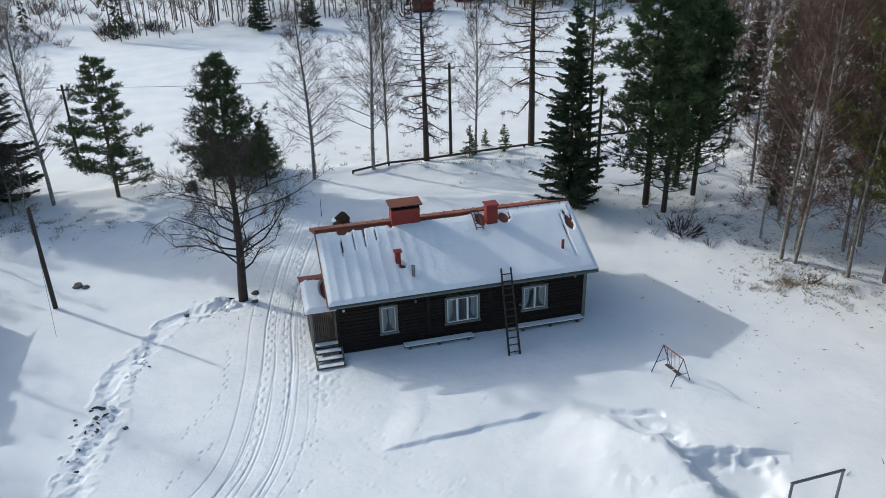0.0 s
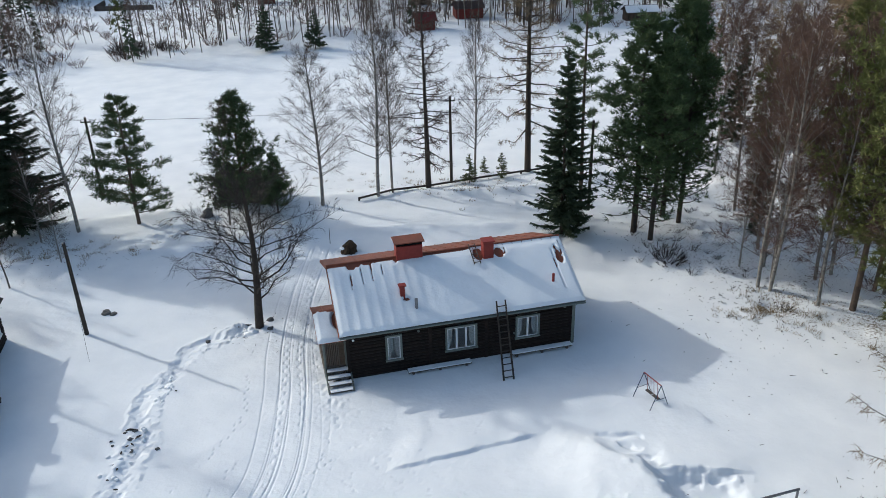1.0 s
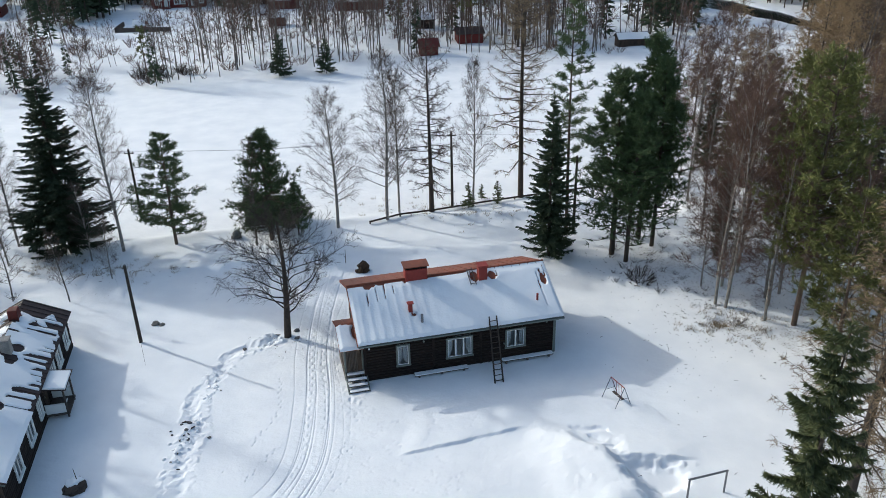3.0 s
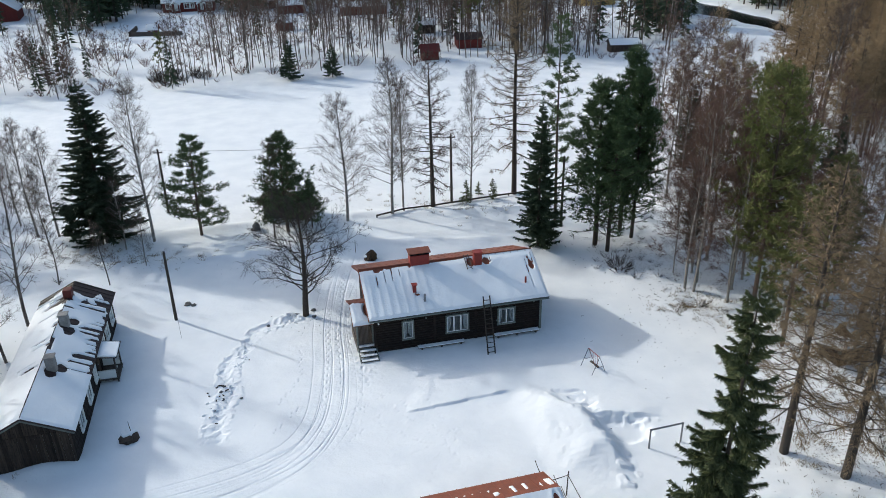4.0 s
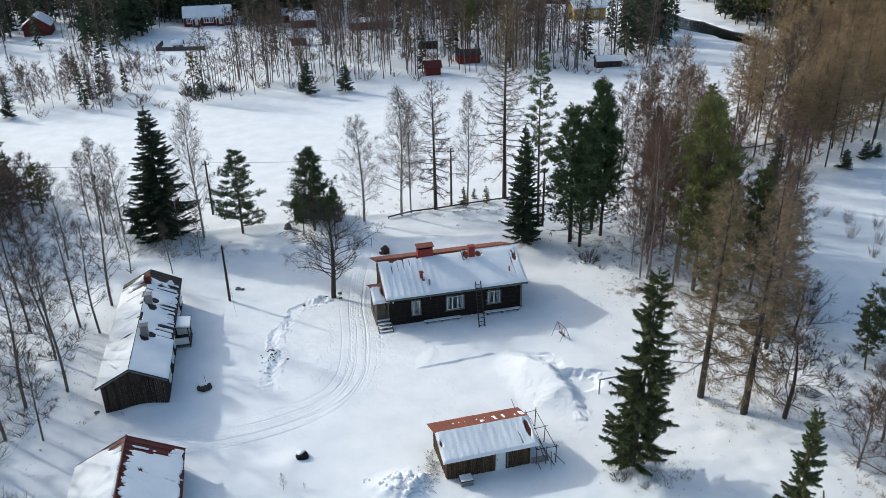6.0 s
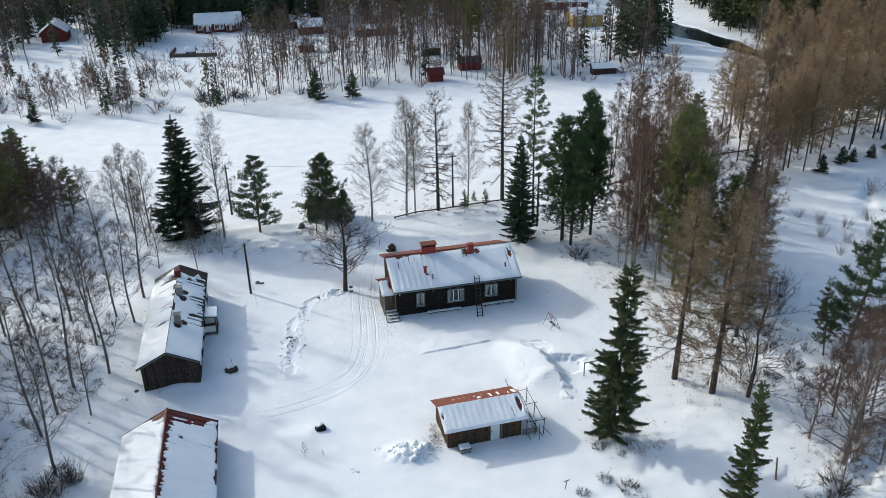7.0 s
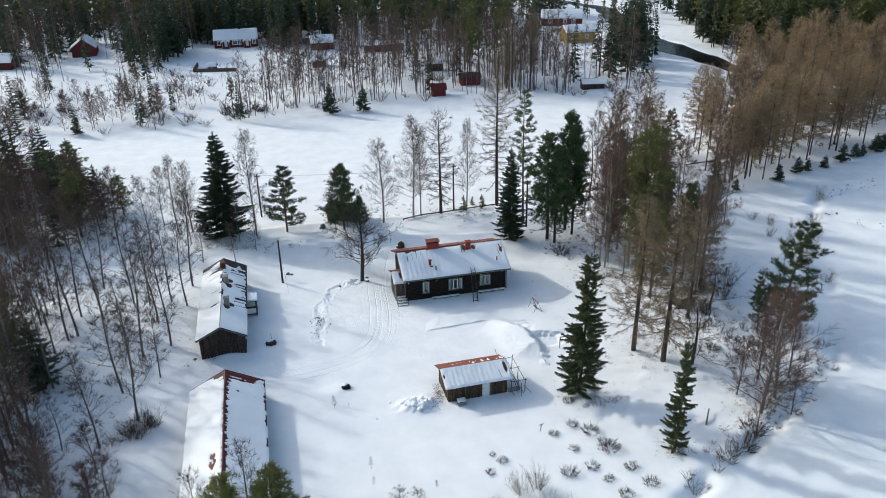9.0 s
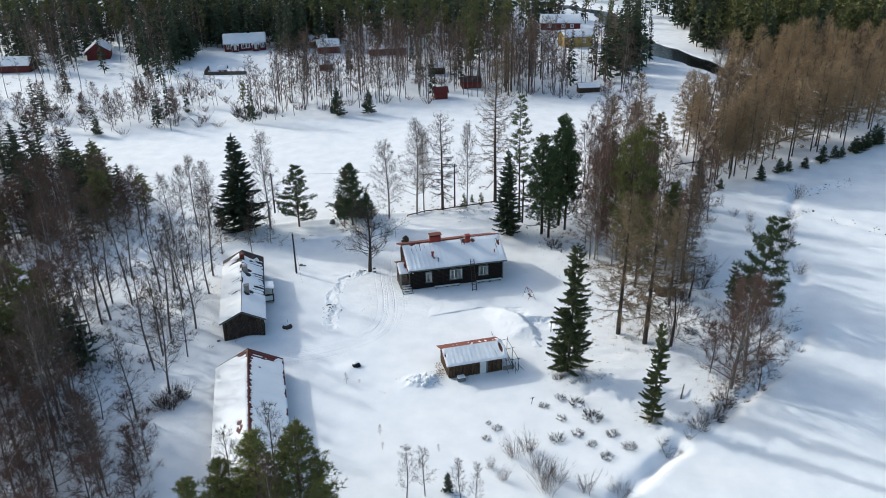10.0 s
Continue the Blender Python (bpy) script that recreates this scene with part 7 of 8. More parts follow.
def low_hut():
    """A half-buried plank hut under the larches."""
    h = thing("plank_hut", "low collapsed brown plank hut with snow on its slanting roof", "hut", pose(24.9, 38.4, 0, 0, 0, 28))
    for k in range(11):
        u = -1.1 + 0.2 * k
        if 4 <= k <= 6:
            continue
        part("board", box(Shape(), (u, -0.05 - 0.015 * (k % 3), -0.3), (u + 0.17, -0.01, 1.25 + 0.05 * (k % 4)), 0.008), SHED_WOOD, h)
    for u in (-1.1, 1.02):
        part("side_wall", box(Shape(), (u, 0.0, -0.3), (u + 0.08, 1.7, 0.85), 0.01), SHED_WOOD, h)
    part("back_wall", box(Shape(), (-1.1, 1.7, -0.3), (1.1, 1.78, 0.7), 0.01), SHED_WOOD, h)
    m = Matrix.Translation((-1.35, -0.35, 1.42)) @ Matrix.Rotation(-0.3, 4, "X") @ Matrix.Rotation(0.06, 4, "Y")
    part("roof", box(Shape(), (0, 0, 0), (2.7, 2.5, 0.07), 0.01, m), GREY_WOOD, h)
    part("roof_snow", box(Shape(), (0.25, 0.12, 0.07), (2.6, 2.42, 0.24), 0.06, m), ROOF_SNOW, h)
    part("plank", box(Shape(), (1.2, 0.2, -0.1), (1.35, 2.8, 0.75), 0.01, Matrix.Rotation(0.35, 4, "X")), SHED_WOOD, h)


low_hut()


# ---- fences, poles and wires ----
def garden_fence():
    f = thing("picket_fence", "grey wooden fence round the far garden", "fence")
    for a, b in (((-86.5, 163.8), (-74.8, 165.2)), ((-86.5, 163.8), (-88.5, 172.0))):
        n = 30
        for k in range(n + 1):
            x, y = a[0] + (b[0] - a[0]) * k / n, a[1] + (b[1] - a[1]) * k / n
            part("picket", box(Shape(), (x - 0.2, y - 0.03, -0.2), (x + 0.2, y + 0.03, 0.95), 0.01), GREY_WOOD, f)


garden_fence()


def low_rail():
    f = thing("rail_fence", "low dark log rail along the snowy road", "fence")
    line = densify([(-13.2, 62.9), (-7.6, 65.8), (0.3, 69.6), (8, 72.8), (15.8, 76.2), (23.3, 80.6)], 3.0)
    for k in range(len(line) - 1):
        a, b = line[k], line[k + 1]
        za, zb = snow_z(np.array([a[0], b[0]]), np.array([a[1], b[1]]))
        part("rail", tube(Shape(), [(a[0], a[1], za + 0.22), (b[0], b[1], zb + 0.22)], 0.09, 7), POLE_WOOD, f)
        part("post", tube(Shape(), [(a[0], a[1], za - 0.4), (a[0], a[1], za + 0.3)], 0.08, 7), POLE_WOOD, f)
    f = thing("rail_fence", "low dark rail running through the larch stand", "fence")
    line = densify([(34, 89.5), (38.9, 92.2), (47.0, 97.7), (53.6, 102.8), (60.6, 107.6), (66.4, 111.9)], 4.0)
    for k in range(len(line) - 1):
        a, b = line[k], line[k + 1]
        za, zb = snow_z(np.array([a[0], b[0]]), np.array([a[1], b[1]]))
        part("rail", tube(Shape(), [(a[0], a[1], za + 0.35), (b[0], b[1], zb + 0.35)], 0.1, 6), POLE_WOOD, f)
        part("post", tube(Shape(), [(a[0], a[1], za - 0.4), (a[0], a[1], za + 0.45)], 0.08, 6), POLE_WOOD, f)


low_rail()


def utility_pole(x, y, h, arm=0.0, lean=(0, 0), label="dark creosoted wooden utility pole in snow", turn=8):
    z = float(snow_z(np.array([x]), np.array([y]))[0])
    p = thing("utility_pole", label, "pole", Matrix.Translation((x, y, z)) @ Euler((radians(lean[0]), radians(lean[1]), radians(turn))).to_matrix().to_4x4(), "utility poles")
    part("pole", tube(Shape(), [(0, 0, -0.6), (0, 0, h * 0.5), (0, 0, h)], [0.14, 0.12, 0.095], 8), POLE_WOOD, p)
    if arm:
        part("crossarm", box(Shape(), (-arm, -0.05, h - 0.45), (arm, 0.05, h - 0.35), 0.01), POLE_WOOD, p)
        for s in (-arm + 0.08, arm - 0.08):
            part("insulator", tube(Shape(), [(s, 0, h - 0.35), (s, 0, h - 0.2)], [0.04, 0.03], 7), CONCRETE, p)
    else:
        part("cap", tube(Shape(), [(0, 0, h), (0, 0, h + 0.06)], [0.11, 0.03], 8), METAL, p)
        part("bracket", box(Shape(), (-0.18, -0.03, h - 0.25), (0.18, 0.03, h - 0.19), 0.008), METAL, p)


utility_pole(-26.03, 41.5, 6.1)
utility_pole(-35.6, 63.1, 7.1, 0.45)
utility_pole(-5.8, 67.5, 7.6, 0.45)
utility_pole(5.6, 61.6, 7.4, 0.0, label="thin dark pole behind the spruce")
utility_pole(-72.0, 60.5, 7.2, 0.45)
utility_pole(27.0, 72.5, 7.4, 0.45)


def wire(a, b, sag, label):
    t = np.linspace(0, 1, 17)[:, None]
    p = np.array(a) * (1 - t) + np.array(b) * t
    p[:, 2] -= sag * 4 * (t * (1 - t))[:, 0]
    solo("power_line", tube(Shape(), p, 0.008, 4), DARK, label, "cable")


for off, dz in ((-0.37, 0.0), (0.37, 0.0)):
    wire((-72 + off, 60.5, 7.0), (-35.6 + off, 63.1, 6.9), 0.5, "thin black overhead wire between poles")
    wire((-35.6 + off, 63.1, 6.9), (-5.8 + off, 67.5, 7.4), 0.5, "thin black overhead wire between poles")
    wire((-5.8 + off, 67.5, 7.4), (27.0 + off, 72.5, 7.2), 0.5, "thin black overhead wire between poles")
wire((-26.03, 41.5, 5.6), (-24.4, 38.6, 0.0), 0.0, "taut guy wire from the pole to the snow")


# ---- yard things ----
def swing_set():
    s = thing("swing_set", "small swing frame with red top bar half sunk in snow", "swing")
    a, b = np.array((6.30, 37.1, 1.36)), np.array((6.98, 35.95, 1.36))
    part("top_bar", tube(Shape(), [a, b], 0.028, 7), RED_PAINT, s, "red steel top bar")
    ax = (b - a) / np.linalg.norm(b - a)
    side = np.array((-ax[1], ax[0], 0))
    for p in (a, b):
        for k in (-1, 1):
            foot = p + side * 0.68 * k + (0, 0, -1.6)
            part("leg", tube(Shape(), [p, foot], 0.022, 6), BLUE_PAINT, s, "dark blue steel leg")
        q = [p + side * 0.36 * k + (0, 0, -0.84) for k in (-1, 1)]
        part("brace", tube(Shape(), q, 0.015, 5), BLUE_PAINT, s)
    for t in (0.3, 0.68):
        c = a + (b - a) * t
        for d in (-0.14, 0.14):
            part("rope", tube(Shape(), [c + ax * d, c + ax * d + side * 0.12 + (0, 0, -1.0)], 0.012, 4), RED_PAINT, s)
        m = Matrix.Translation(c + side * 0.12 + (0, 0, -1.0)) @ Matrix.Rotation(math.atan2(ax[1], ax[0]), 4, "Z")
        part("seat", box(Shape(), (-0.22, -0.1, -0.02), (0.22, 0.1, 0.02), 0.008, m), GREY_WOOD, s)


swing_set()


def beating_rack():
    s = thing("carpet_rack", "plain grey steel pipe frame standing in the snow", "rack")
    pts = [(9.3, 28.1), (11.35, 28.9)]
    for x, y in pts:
        part("post", tube(Shape(), [(x, y, -0.4), (x, y, 1.4)], 0.055, 8), METAL, s)
    part("bar", tube(Shape(), [(9.25, 28.08, 1.41), (11.4, 28.92, 1.41)], 0.055, 8), METAL, s)


beating_rack()


def stone_mesh(seed, r=0.35, flat=0.65):
    rng = np.random.default_rng(seed)
    bm = bmesh.new()
    bmesh.ops.create_icosphere(bm, subdivisions=2, radius=r)
    for v in bm.verts:
        v.co *= 0.75 + 0.5 * noise.noise(v.co * 2.2 / r + Vector((seed, 0, 0)))
        v.co.z *= flat
    me = bpy.data.meshes.new("stone")
    bm.to_mesh(me)
    bm.free()
    me.materials.append(STONE)
    return me


stones = [stone_mesh(k, 0.3) for k in range(4)]


def stone(x, y, s, label="dark stone poking out of the snow", k=0):
    ob = new("stone", stones[k % 4])
    ob.matrix_basis = at_ground(x, y, k * 50.0) @ Matrix.Diagonal((s, s, s, 1))
    return tagged(ob, label, "stone", "stones in the snow")


for k, (x, y, s) in enumerate(((-19.5, 32.6, 0.5), (-19.1, 32.8, 0.6), (-19.0, 32.1, 0.7), (-18.6, 31.3, 0.5), (-19.0, 30.3, 0.35), (-18.8, 29.3, 0.35), (-17.4, 31.5, 0.5), (-19.7, 31.6, 0.35), (-15.3, 43.6, 1.0), (-15.0, 42.6, 0.8), (-18.3, 41.0, 0.6),
                               (-26.0, 44.0, 1.3), (-25.5, 43.9, 1.0), (-30.6, 23.0, 0.9), (29.2, 44.6, 1.2), (30.3, 45.4, 0.8), (30.0, 43.6, 1.0), (31.2, 44.4, 1.4), (28.3, 43.0, 0.7))):
    stone(x, y, s, k=k)
for k, (x, y, s) in enumerate(((-19.3, 32.8, 0.34), (-18.7, 32.3, 0.24), (-19.0, 31.1, 0.12), (-18.75, 31.75, 0.14), (-18.15, 28.7, 0.13), (-18.95, 31.6, 0.1), (-18.7, 30.0, 0.11), (-18.3, 36.1, 0.08), (-19.9, 31.9, 0.1))):
    s *= 0.75
    r = 0.035 + 0.1 * s
    sh = tube(Shape(), [(-s, 0, 0.02), (-0.2 * s, 0.1 * s, r), (s, -0.06 * s, 0.05)], [0.5 * r, r, 0.6 * r], 6)
    solo("bark_piece", sh, DARK_BARK, "dark broken piece of bark on the trampled snow", "bark", at_ground(x, y, 12 + 47 * k), group="bark pieces along the trail")


def buried_lump(x, y, r, label, dark=DARK_BARK, stick=True):
    """An old stump or drum with a cap of snow and a ring melted round it."""
    t = thing("stump", label, "stump", at_ground(x, y, 15))
    rng = np.random.default_rng(int(abs(x * 10)))
    sh = Shape()
    n = 12
    prof = ((0.0, 1.0), (0.25, 1.05), (0.45, 0.9))
    rings = []
    for z, k in prof:
        for a in range(n):
            q = r * k * (1 + 0.16 * rng.normal())
            rings.append((q * math.cos(a * 6.283 / n), q * math.sin(a * 6.283 / n), z * r * 1.5 - 0.1))
    rings.append((0, 0, 0.45 * r * 1.5))
    q = [(i * n + a, i * n + (a + 1) % n, (i + 1) * n + (a + 1) % n, (i + 1) * n + a) for i in range(2) for a in range(n)]
    sh.add(rings, [(2 * n + a, 2 * n + (a + 1) % n, 3 * n) for a in range(n)], q)
    part("body", sh, dark, t)
    me = stone_mesh(9, r * 0.95, 0.4).copy()
    me.materials.clear()
    me.materials.append(ROOF_SNOW)
    cap = part("snow_cap", me, None, t)
    cap.matrix_basis = pose(-0.12 * r, 0.3 * r, 0.55 * r)
    if stick:
        part("stick", tube(Shape(), [(0.1, 0.2, 0.2), (0.0, 0.3, 1.15)], [0.03, 0.015], 5), GREY_WOOD, t)


buried_lump(-23.2, 27.0, 0.6, "old dark stump capped with snow, a stick standing in it")
buried_lump(-12.9, 18.9, 0.45, "dark round well cover showing through the snow", DARK, False)
def boulder(x, y, r, label, mat=STONE):
    """A pointed boulder with a little snow on one shoulder."""
    t = thing("boulder", label, "stone", at_ground(x, y, 30))
    rng = np.random.default_rng(8)
    n, rings = 11, []
    prof = ((-0.1, 1.0, 0.0), (0.35, 0.95, 0.05), (0.8, 0.7, 0.12), (1.25, 0.32, 0.2))
    for z, k, off in prof:
        for a in range(n):
            q = r * k * (1 + 0.12 * rng.normal())
            rings.append((q * math.cos(a * 6.283 / n) + off * r, q * math.sin(a * 6.283 / n), (z + 0.05 * rng.normal()) * r))
    rings.append((0.24 * r, 0.0, 1.42 * r))
    q = [(i * n + a, i * n + (a + 1) % n, (i + 1) * n + (a + 1) % n, (i + 1) * n + a) for i in range(3) for a in range(n)]
    part("body", Shape_from(rings, [(3 * n + a, 3 * n + (a + 1) % n, 4 * n) for a in range(n)], q), mat, t)
    me = stone_mesh(9, r * 0.6, 0.3).copy()
    me.materials.clear()
    me.materials.append(ROOF_SNOW)
    part("snow_cap", me, None, t).matrix_basis = pose(-0.62 * r, 0.1 * r, 0.62 * r, 0, -25, 0)


def Shape_from(verts, tris, quads):
    sh = Shape()
    sh.add(verts, tris, quads)
    return sh


boulder(-25.0, 59.5, 0.5, "snow-covered stone beside the road")
boulder(-12.2, 53.3, 0.62, "pointed weathered brown stump with a little snow behind the house", SHED_WOOD)


def bush(seed, h, n, r, twigs=7, fat=0.01, spread=0.5):
    """A many-stemmed leafless shrub."""
    rng = np.random.default_rng(seed)
    sh = Shape()
    az, rr = rng.uniform(0, 6.28, n), r * rng.uniform(0, 1, n) ** 0.7
    base = np.stack([np.cos(az) * rr, np.sin(az) * rr, np.full(n, -0.1)], 1)
    d = unit(np.stack([np.cos(az) * spread * rng.uniform(0.2, 1.2, n), np.sin(az) * spread * rng.uniform(0.2, 1.2, n), np.ones(n)], 1) + rng.normal(size=(n, 3)) * 0.12)
    ln = h * rng.uniform(0.55, 1.1, n)
    spikes(sh, base, d, ln, fat * 1.5, rng)
    t = rng.uniform(0.25, 1, (n, twigs))
    tb = (base[:, None] + d[:, None] * (t * ln[:, None])[..., None]).reshape(-1, 3)
    td = unit(np.repeat(d, twigs, 0) * 0.9 + rng.normal(size=(n * twigs, 3)) * 0.45)
    spikes(sh, tb, td, 0.35 * h * rng.uniform(0.4, 1.0, n * twigs), fat, rng)
    return sh


def bush_model(name, sh, mat):
    me = sh.mesh(name)
    me.materials.append(mat)
    return me


LOW = [bush_model("shrub", bush(300 + k, 0.6, 60, 0.45, 7, 0.011, 1.3), TWIG_DARK) for k in range(3)]
WILLOW = [bush_model("willow", bush(310 + k, 2.4, 34, 0.55, 9, 0.009, 0.45), TWIG_BROWN) for k in range(3)]


def plant_bush(name, models, x, y, s, label, category, group, k):
    ob = new(name, models[k % len(models)])
    ob.matrix_basis = at_ground(x, y, k * 67.0) @ Matrix.Diagonal((s, s, s, 1))
    return tagged(ob, label, category, group)


for k, (x, y, s) in enumerate(((8.2, 13.0, 0.8), (10.0, 14.6, 0.9), (11.6, 13.8, 1.3), (13.2, 11.5, 1.5), (12.8, 12.2, 1.0), (11.5, 8.8, 1.0), (14.9, 8.9, 1.0), (16.3, 7.1, 1.1), (14.0, 5.5, 1.0), (12.7, 7.3, 0.8), (9.4, 7.8, 1.2),
                               (10.0, 11.1, 0.8), (2.6, 9.7, 0.5), (3.5, 8.9, 0.8), (2.5, 7.3, 0.7), (10.2, 52.6, 2.0), (23.7, 11.2, 1.6), (25.5, 13.0, 1.8), (27.0, 15.2, 2.0), (12.3, 20.6, 1.0), (9.8, 18.3, 0.9), (26, 29, 1.3), (28.5, 31, 1.6))):
    plant_bush("shrub", LOW, x, y, s, "low grey-brown leafless shrub pressed down by snow", "shrub", "snowy shrubs below the yard", k)
for k, (x, y, s) in enumerate(((5.3, 4.8, 1.0), (6.6, 5.7, 0.95), (7.4, 3.4, 0.8), (7.9, 1.9, 1.05), (9.2, 2.0, 0.9), (8.3, 0.2, 1.0), (11.9, 0.7, 0.9), (14.9, 1.0, 0.9), (4.3, 1.6, 0.6), (3.0, 3.0, 0.5), (29.4, 18.8, 0.9), (31.5, 21.4, 0.8), (24.6, 12.0, 0.7), (26.4, 14.0, 0.7),
                               (42, 50, 1.0), (43.5, 53, 1.1), (45, 56, 1.0), (46.5, 60, 1.0), (44, 47, 0.9), (40.5, 60, 0.7), (41.5, 64, 0.7), (48.5, 66, 0.8), (41, 55, 0.6), (43, 58.5, 0.7), (39.5, 66, 0.6), (44.5, 63, 0.7), (52.6, 76.0, 1.0), (24.5, 38.5, 1.2), (29.5, 41.0, 1.3), (31.0, 44.5, 1.3), (-31.0, 10.6, 1.0), (-30.2, 11.4, 0.9), (-30.8, 9.5, 0.7), (-32.0, 10.0, 0.8), (-33, 8.3, 0.6))):
    plant_bush("willow_bush", WILLOW, x, y, s, "leafless willow bush of thin upright stems in snow", "bush", "willow bushes", k)
for x, y, h in ((-4.2, -1.6, 6.0), (-2.6, -1.0, 5.5), (0.8, -2.6, 5.5), (2.0, -1.8, 4.5), (-13.35, 15.6, 1.5), (-11.9, 15.8, 0.6), (-8.1, 7.1, 1.3), (-7.5, 5.0, 1.0), (-2.0, 5.0, 1.0)):
    THIN.plant(x, y, h, None, 1.0, label="thin leafless birch sapling in open snow")
YOUNG.plant(-0.6, -0.4, 2.2, None, 0.8)
stake = thing("stake", "short leaning wooden stake with a crossed top", "stake", at_ground(6.9, 13.4, 0))
part("post", tube(Shape(), [(0, 0, -0.2), (0.12, 0.05, 0.75)], 0.035, 5), POLE_WOOD, stake)
part("arm", tube(Shape(), [(-0.12, 0, 0.7), (0.35, 0.1, 0.85)], 0.03, 5), POLE_WOOD, stake)
solo("marker_stake", tube(Shape(), [(0, 0, -0.3), (0.03, 0, 1.25)], [0.03, 0.02], 5), GREY_WOOD, "thin upright wooden marker stake in roadside snow", "stake", at_ground(-13.9, 54.6))
solo("fallen_stem", tube(Shape(), [(0, 0, 0.1), (0.7, 2.2, 0.35)], [0.08, 0.05], 6), GREY_WOOD, "fallen grey stem lying on the snow", "log", at_ground(22.6, 15.5))


def undergrowth():
    """Brush under the trees, dry grass and far scrub."""
    rng = np.random.default_rng(400)
    a = bush(401, 1.1, 14, 0.3, 5, 0.014, 0.8).arrays()
    g = bush(402, 0.45, 26, 0.25, 0, 0.012, 0.9).arrays()
    brush, grass, scrub = Shape(), Shape(), Shape()

    def put(dest, model, x, y, s):
        v, t, q = model
        an = rng.uniform(0, 6.28)
        c, n = math.cos(an) * s, math.sin(an) * s
        z = float(snow_z(np.array([x]), np.array([y]), False)[0])
        dest.add(np.stack([v[:, 0] * c - v[:, 1] * n + x, v[:, 0] * n + v[:, 1] * c + y, v[:, 2] * s + z], 1), t, q)

    for poly, n, s0, s1 in ((RIGHT_WOOD, 100, 0.5, 1.3), ([(17, 34), (30, 22), (36, 30), (30, 44), (22, 40)], 40, 0.4, 1.2), (LEFT_WOOD, 120, 0.4, 1.3), ([(-45, 35), (-37.5, 34), (-34, 21), (-39, 13), (-48, 17)], 90, 0.5, 1.1), ([(-32.5, 12.5), (-29.8, 12.8), (-30.2, 9.2), (-33, 8.8)], 22, 0.6, 1.2), (DARK_LEFT, 60, 0.8, 1.8), (ALLEY, 60, 0.5, 1.2), ([(8, 52), (15, 48), (17, 66), (8, 66)], 40, 0.3, 0.7)):
        for x, y in scatter(poly, n, 0.6, n)[0]:
            put(brush, a, x, y, rng.uniform(s0, s1))
    for x, y in DITCH:
        if 7 < y < 30:
            for _ in range(5):
                put(brush, a, x + rng.normal(-1.0, 0.7), y + rng.normal(0.6, 1.2), rng.uniform(0.4, 1.1))
    for cx, cy, rx, ry, n in ((15.8, 46.2, 3, 2, 90), (12, 19, 2.4, 1.4, 40), (19.2, 11.6, 1.2, 0.9, 25), (-3.3, 18.0, 0.5, 1.5, 30), (-36, 52.6, 8, 1.6, 90), (-6, 66.5, 8, 2.5, 60), (22, 28, 7, 3, 60), (-30, 27, 1.5, 5, 30), (28, 17, 2.5, 2.5, 40), (-9.5, 39.0, 0.4, 2.0, 14)):
        for _ in range(n):
            put(grass, g, rng.normal(cx, rx * 0.6), rng.normal(cy, ry * 0.6), rng.uniform(0.4, 1.0))
    for _ in range(230):
        x = rng.uniform(-150, 36)
        y = np.interp(x, SHORE[:, 0], SHORE[:, 1]) + rng.uniform(-0.5, 45) ** 1.0
        put(scrub, a, x, y, rng.uniform(0.8, 2.6))
    for x, y in ((-62, 121), (-60, 124), (-58, 122), (-57, 126), (-61, 127), (-55, 124), (-63, 124.5), (-59, 119), (-104, 118), (-110, 124), (-101, 122)):
        put(brush, a, x, y, 2.0), put(brush, a, x + 0.6, y + 0.4, 1.6), put(brush, a, x - 0.6, y + 0.2, 1.6), put(brush, a, x, y - 0.3, 1.8)
    solo("brushwood", brush, TWIG_DARK, "low leafless brushwood under the trees", "undergrowth", kind="stuff")
    solo("dry_grass", grass, STRAW, "tufts of dry straw-coloured grass through thin snow", "grass", kind="stuff")
    solo("scrub", scrub, TWIG_RED, "reddish leafless scrub along the far bank", "undergrowth", kind="stuff")


undergrowth()


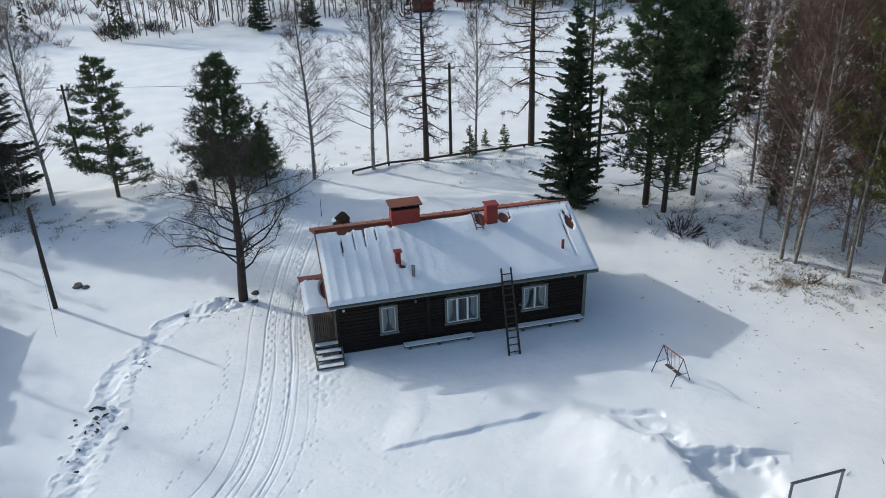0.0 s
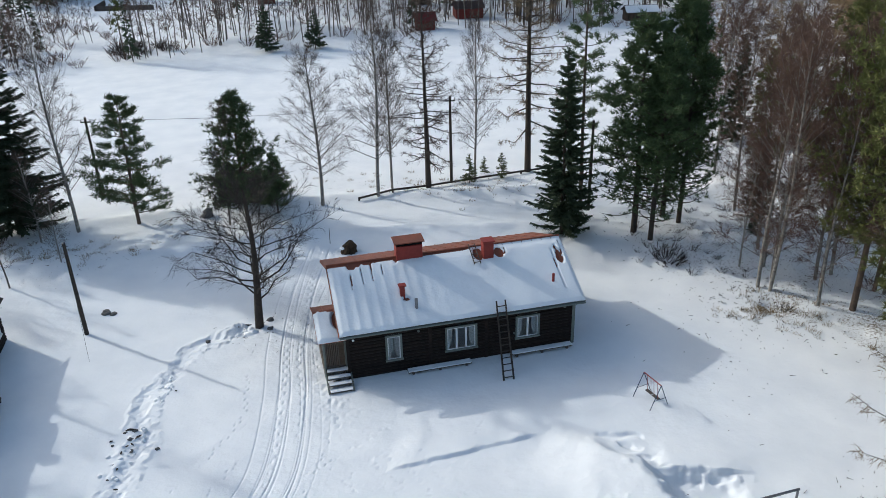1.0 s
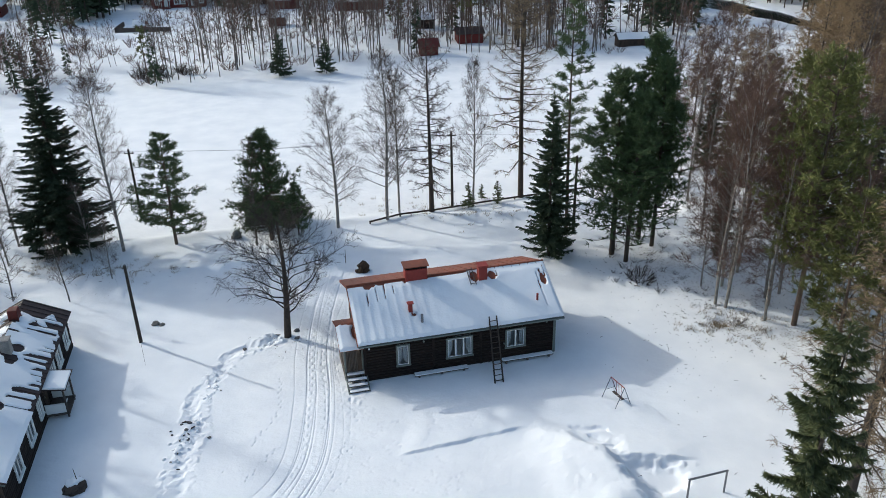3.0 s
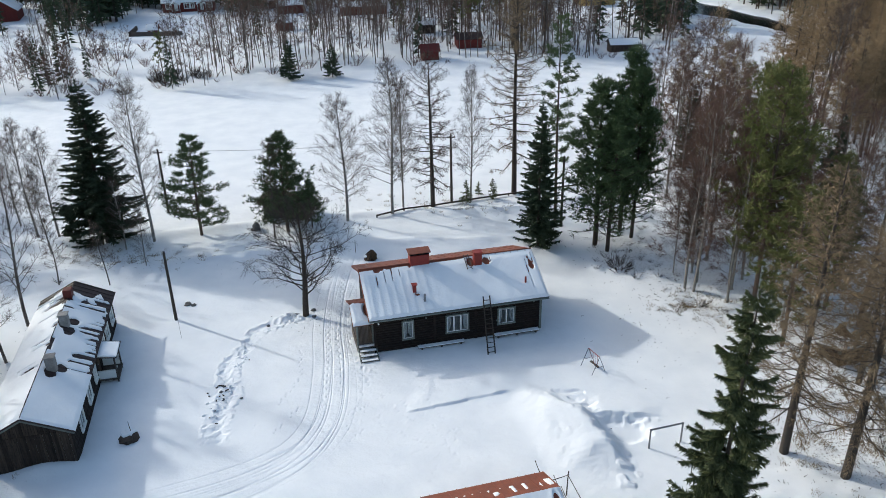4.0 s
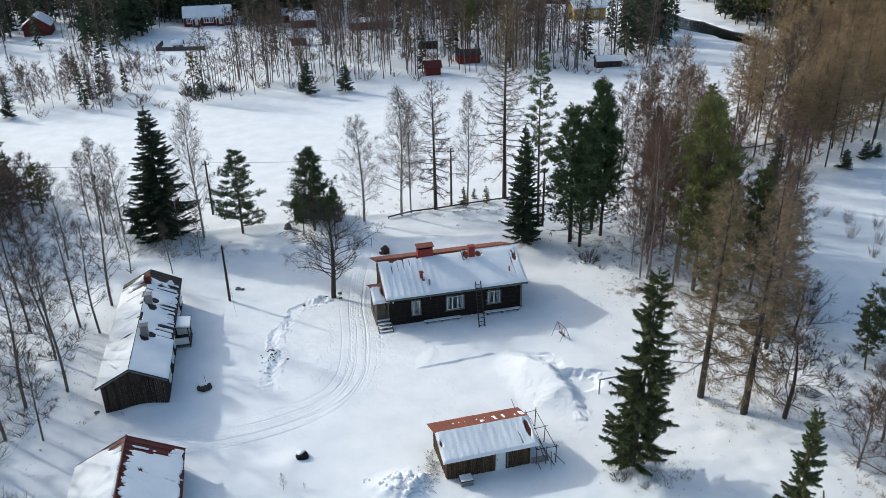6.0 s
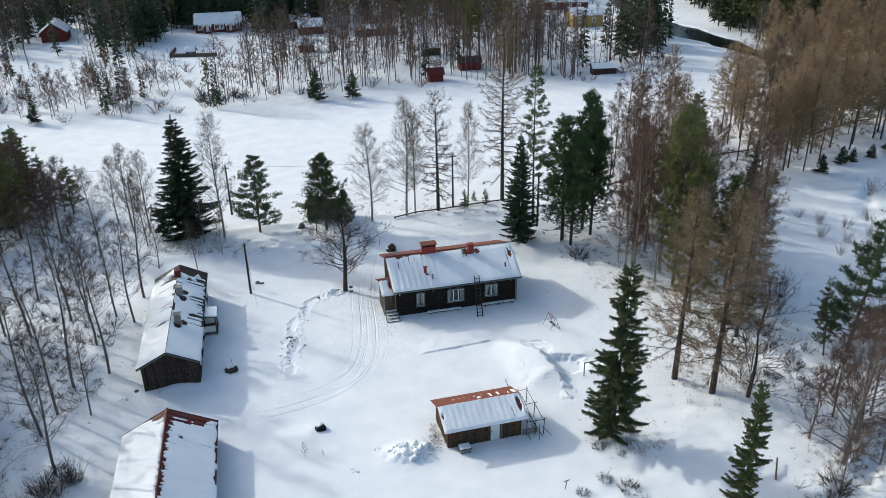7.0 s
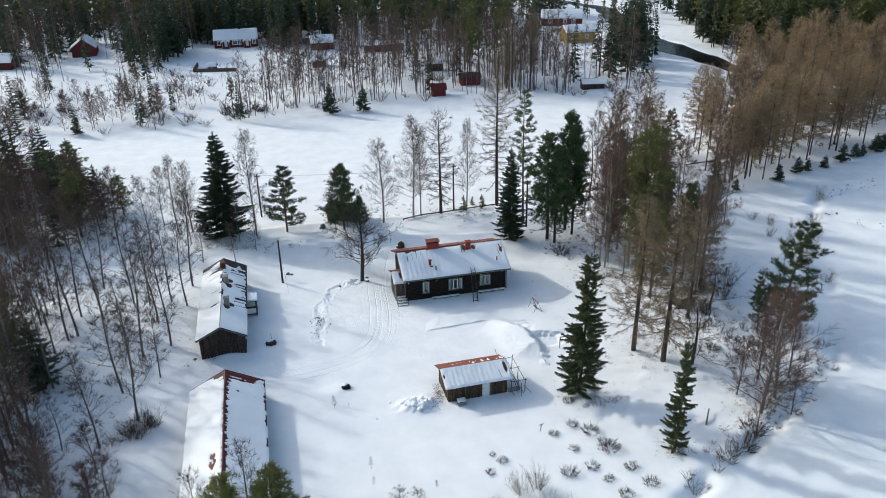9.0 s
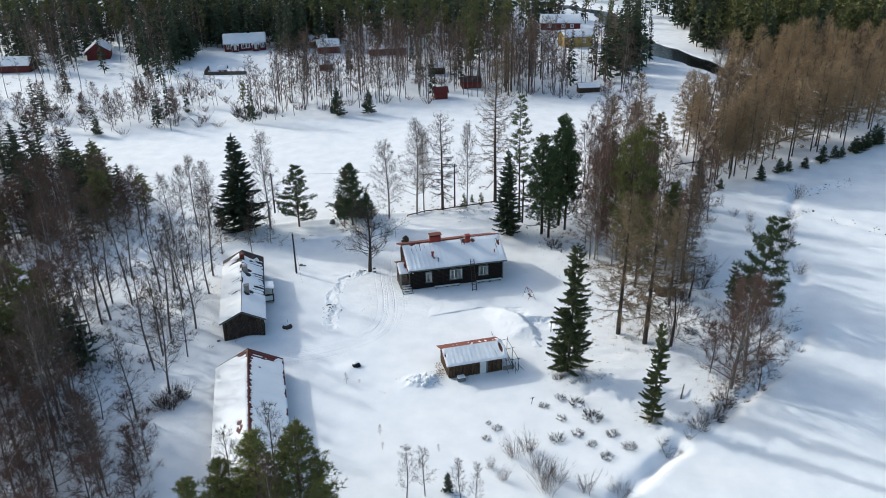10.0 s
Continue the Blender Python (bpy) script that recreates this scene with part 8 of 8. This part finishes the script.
def clods():
    """Broken snow blocks by the shed, and frozen soil along the field edges."""
    rng = np.random.default_rng(610)
    snow, soil = Shape(), Shape()

    def lump(dest, x, y, r, flat):
        z = float(snow_z(np.array([x]), np.array([y]))[0])
        a = np.arange(7) * 0.8976 + rng.uniform(0, 1)
        rings = []
        for k, up in ((1.0, -0.25), (0.95, 0.25), (0.6, 0.62)):
            q = r * k * rng.uniform(0.75, 1.2, 7)
            rings.append(np.stack([x + q * np.cos(a), y + q * np.sin(a), np.full(7, z + up * r * flat)], 1))
        v = np.vstack(rings + [np.array([[x, y, z + 0.75 * r * flat]])])
        quads = [(i * 7 + k, i * 7 + (k + 1) % 7, (i + 1) * 7 + (k + 1) % 7, (i + 1) * 7 + k) for i in range(2) for k in range(7)]
        dest.add(v, [(14 + k, 14 + (k + 1) % 7, 21) for k in range(7)], quads)

    for cx, cy, sx, sy, n, r0, r1 in ((-5.0, 16.5, 1.2, 0.8, 60, 0.08, 0.3), (-7.6, 16.9, 0.8, 0.6, 7, 0.04, 0.11), (-9.1, 14.3, 0.4, 0.3, 5, 0.05, 0.15), (-18.7, 31.0, 0.5, 1.8, 26, 0.05, 0.15), (-18.9, 36.5, 0.4, 1.8, 16, 0.05, 0.13)):
        for _ in range(n):
            lump(snow, rng.normal(cx, sx * 0.6), rng.normal(cy, sy * 0.6), rng.uniform(r0, r1), rng.uniform(0.7, 1.1))
    for line in FIELD:
        for x, y in line[3:]:
            for _ in range(7):
                if vnoise(np.array([x / 3]), np.array([y / 3]), 44)[0] > 0.45:
                    lump(soil, x + rng.normal(0, 0.5), y + rng.normal(0, 0.5), rng.uniform(0.05, 0.2), 0.4)
    solo("snow_clods", snow, ROOF_SNOW, "broken white snow clods on the yard", "snow", kind="stuff", smooth=True)
    solo("soil_clods", soil, STONE, "dark frozen soil showing along the field edge", "soil", kind="stuff")


clods()


def fallen_twigs():
    """Twigs, cones and bark bits lying on the snow under and beside the trees."""
    rng = np.random.default_rng(620)
    sh = Shape()
    for cx, cy, rx, ry, n in ((15.2, 46.5, 3.4, 3.6, 420), (11.0, 56.0, 4.0, 4.5, 320), (17.5, 52.0, 3.0, 6.0, 260), (21.0, 28.5, 7.0, 4.5, 420), (26.0, 34.0, 5.0, 6.0, 260), (12.0, 19.5, 3.0, 2.4, 160), (-36.0, 27.0, 4.5, 11.0, 420), (-36.0, 52.0, 7.0, 2.6, 260),
                              (-5.0, 66.5, 8.0, 2.6, 200), (11.5, 42.0, 4.0, 5.0, 60), (-15.5, 42.5, 2.2, 2.2, 40), (19.0, 12.0, 2.0, 1.6, 90), (-34.0, 6.0, 4.0, 8.0, 260), (27.0, 17.0, 4.0, 4.0, 160), (-3.3, 17.6, 0.8, 1.6, 90)):
        x, y = rng.normal(cx, rx * 0.6, n), rng.normal(cy, ry * 0.6, n)
        z = snow_z(x, y) + 0.03
        a = rng.uniform(0, 6.28, n)
        d = unit(np.stack([np.cos(a), np.sin(a), rng.uniform(-0.05, 0.35, n)], 1))
        spikes(sh, np.stack([x, y, z], 1), d, 0.05 + 0.3 * rng.uniform(0, 1, n) ** 3, 0.016 + 0.018 * rng.uniform(0, 1, n) ** 2, rng)
    solo("fallen_twigs", sh, DARK_BARK, "small brown twigs and bark bits scattered on the snow", "litter", kind="stuff")


fallen_twigs()
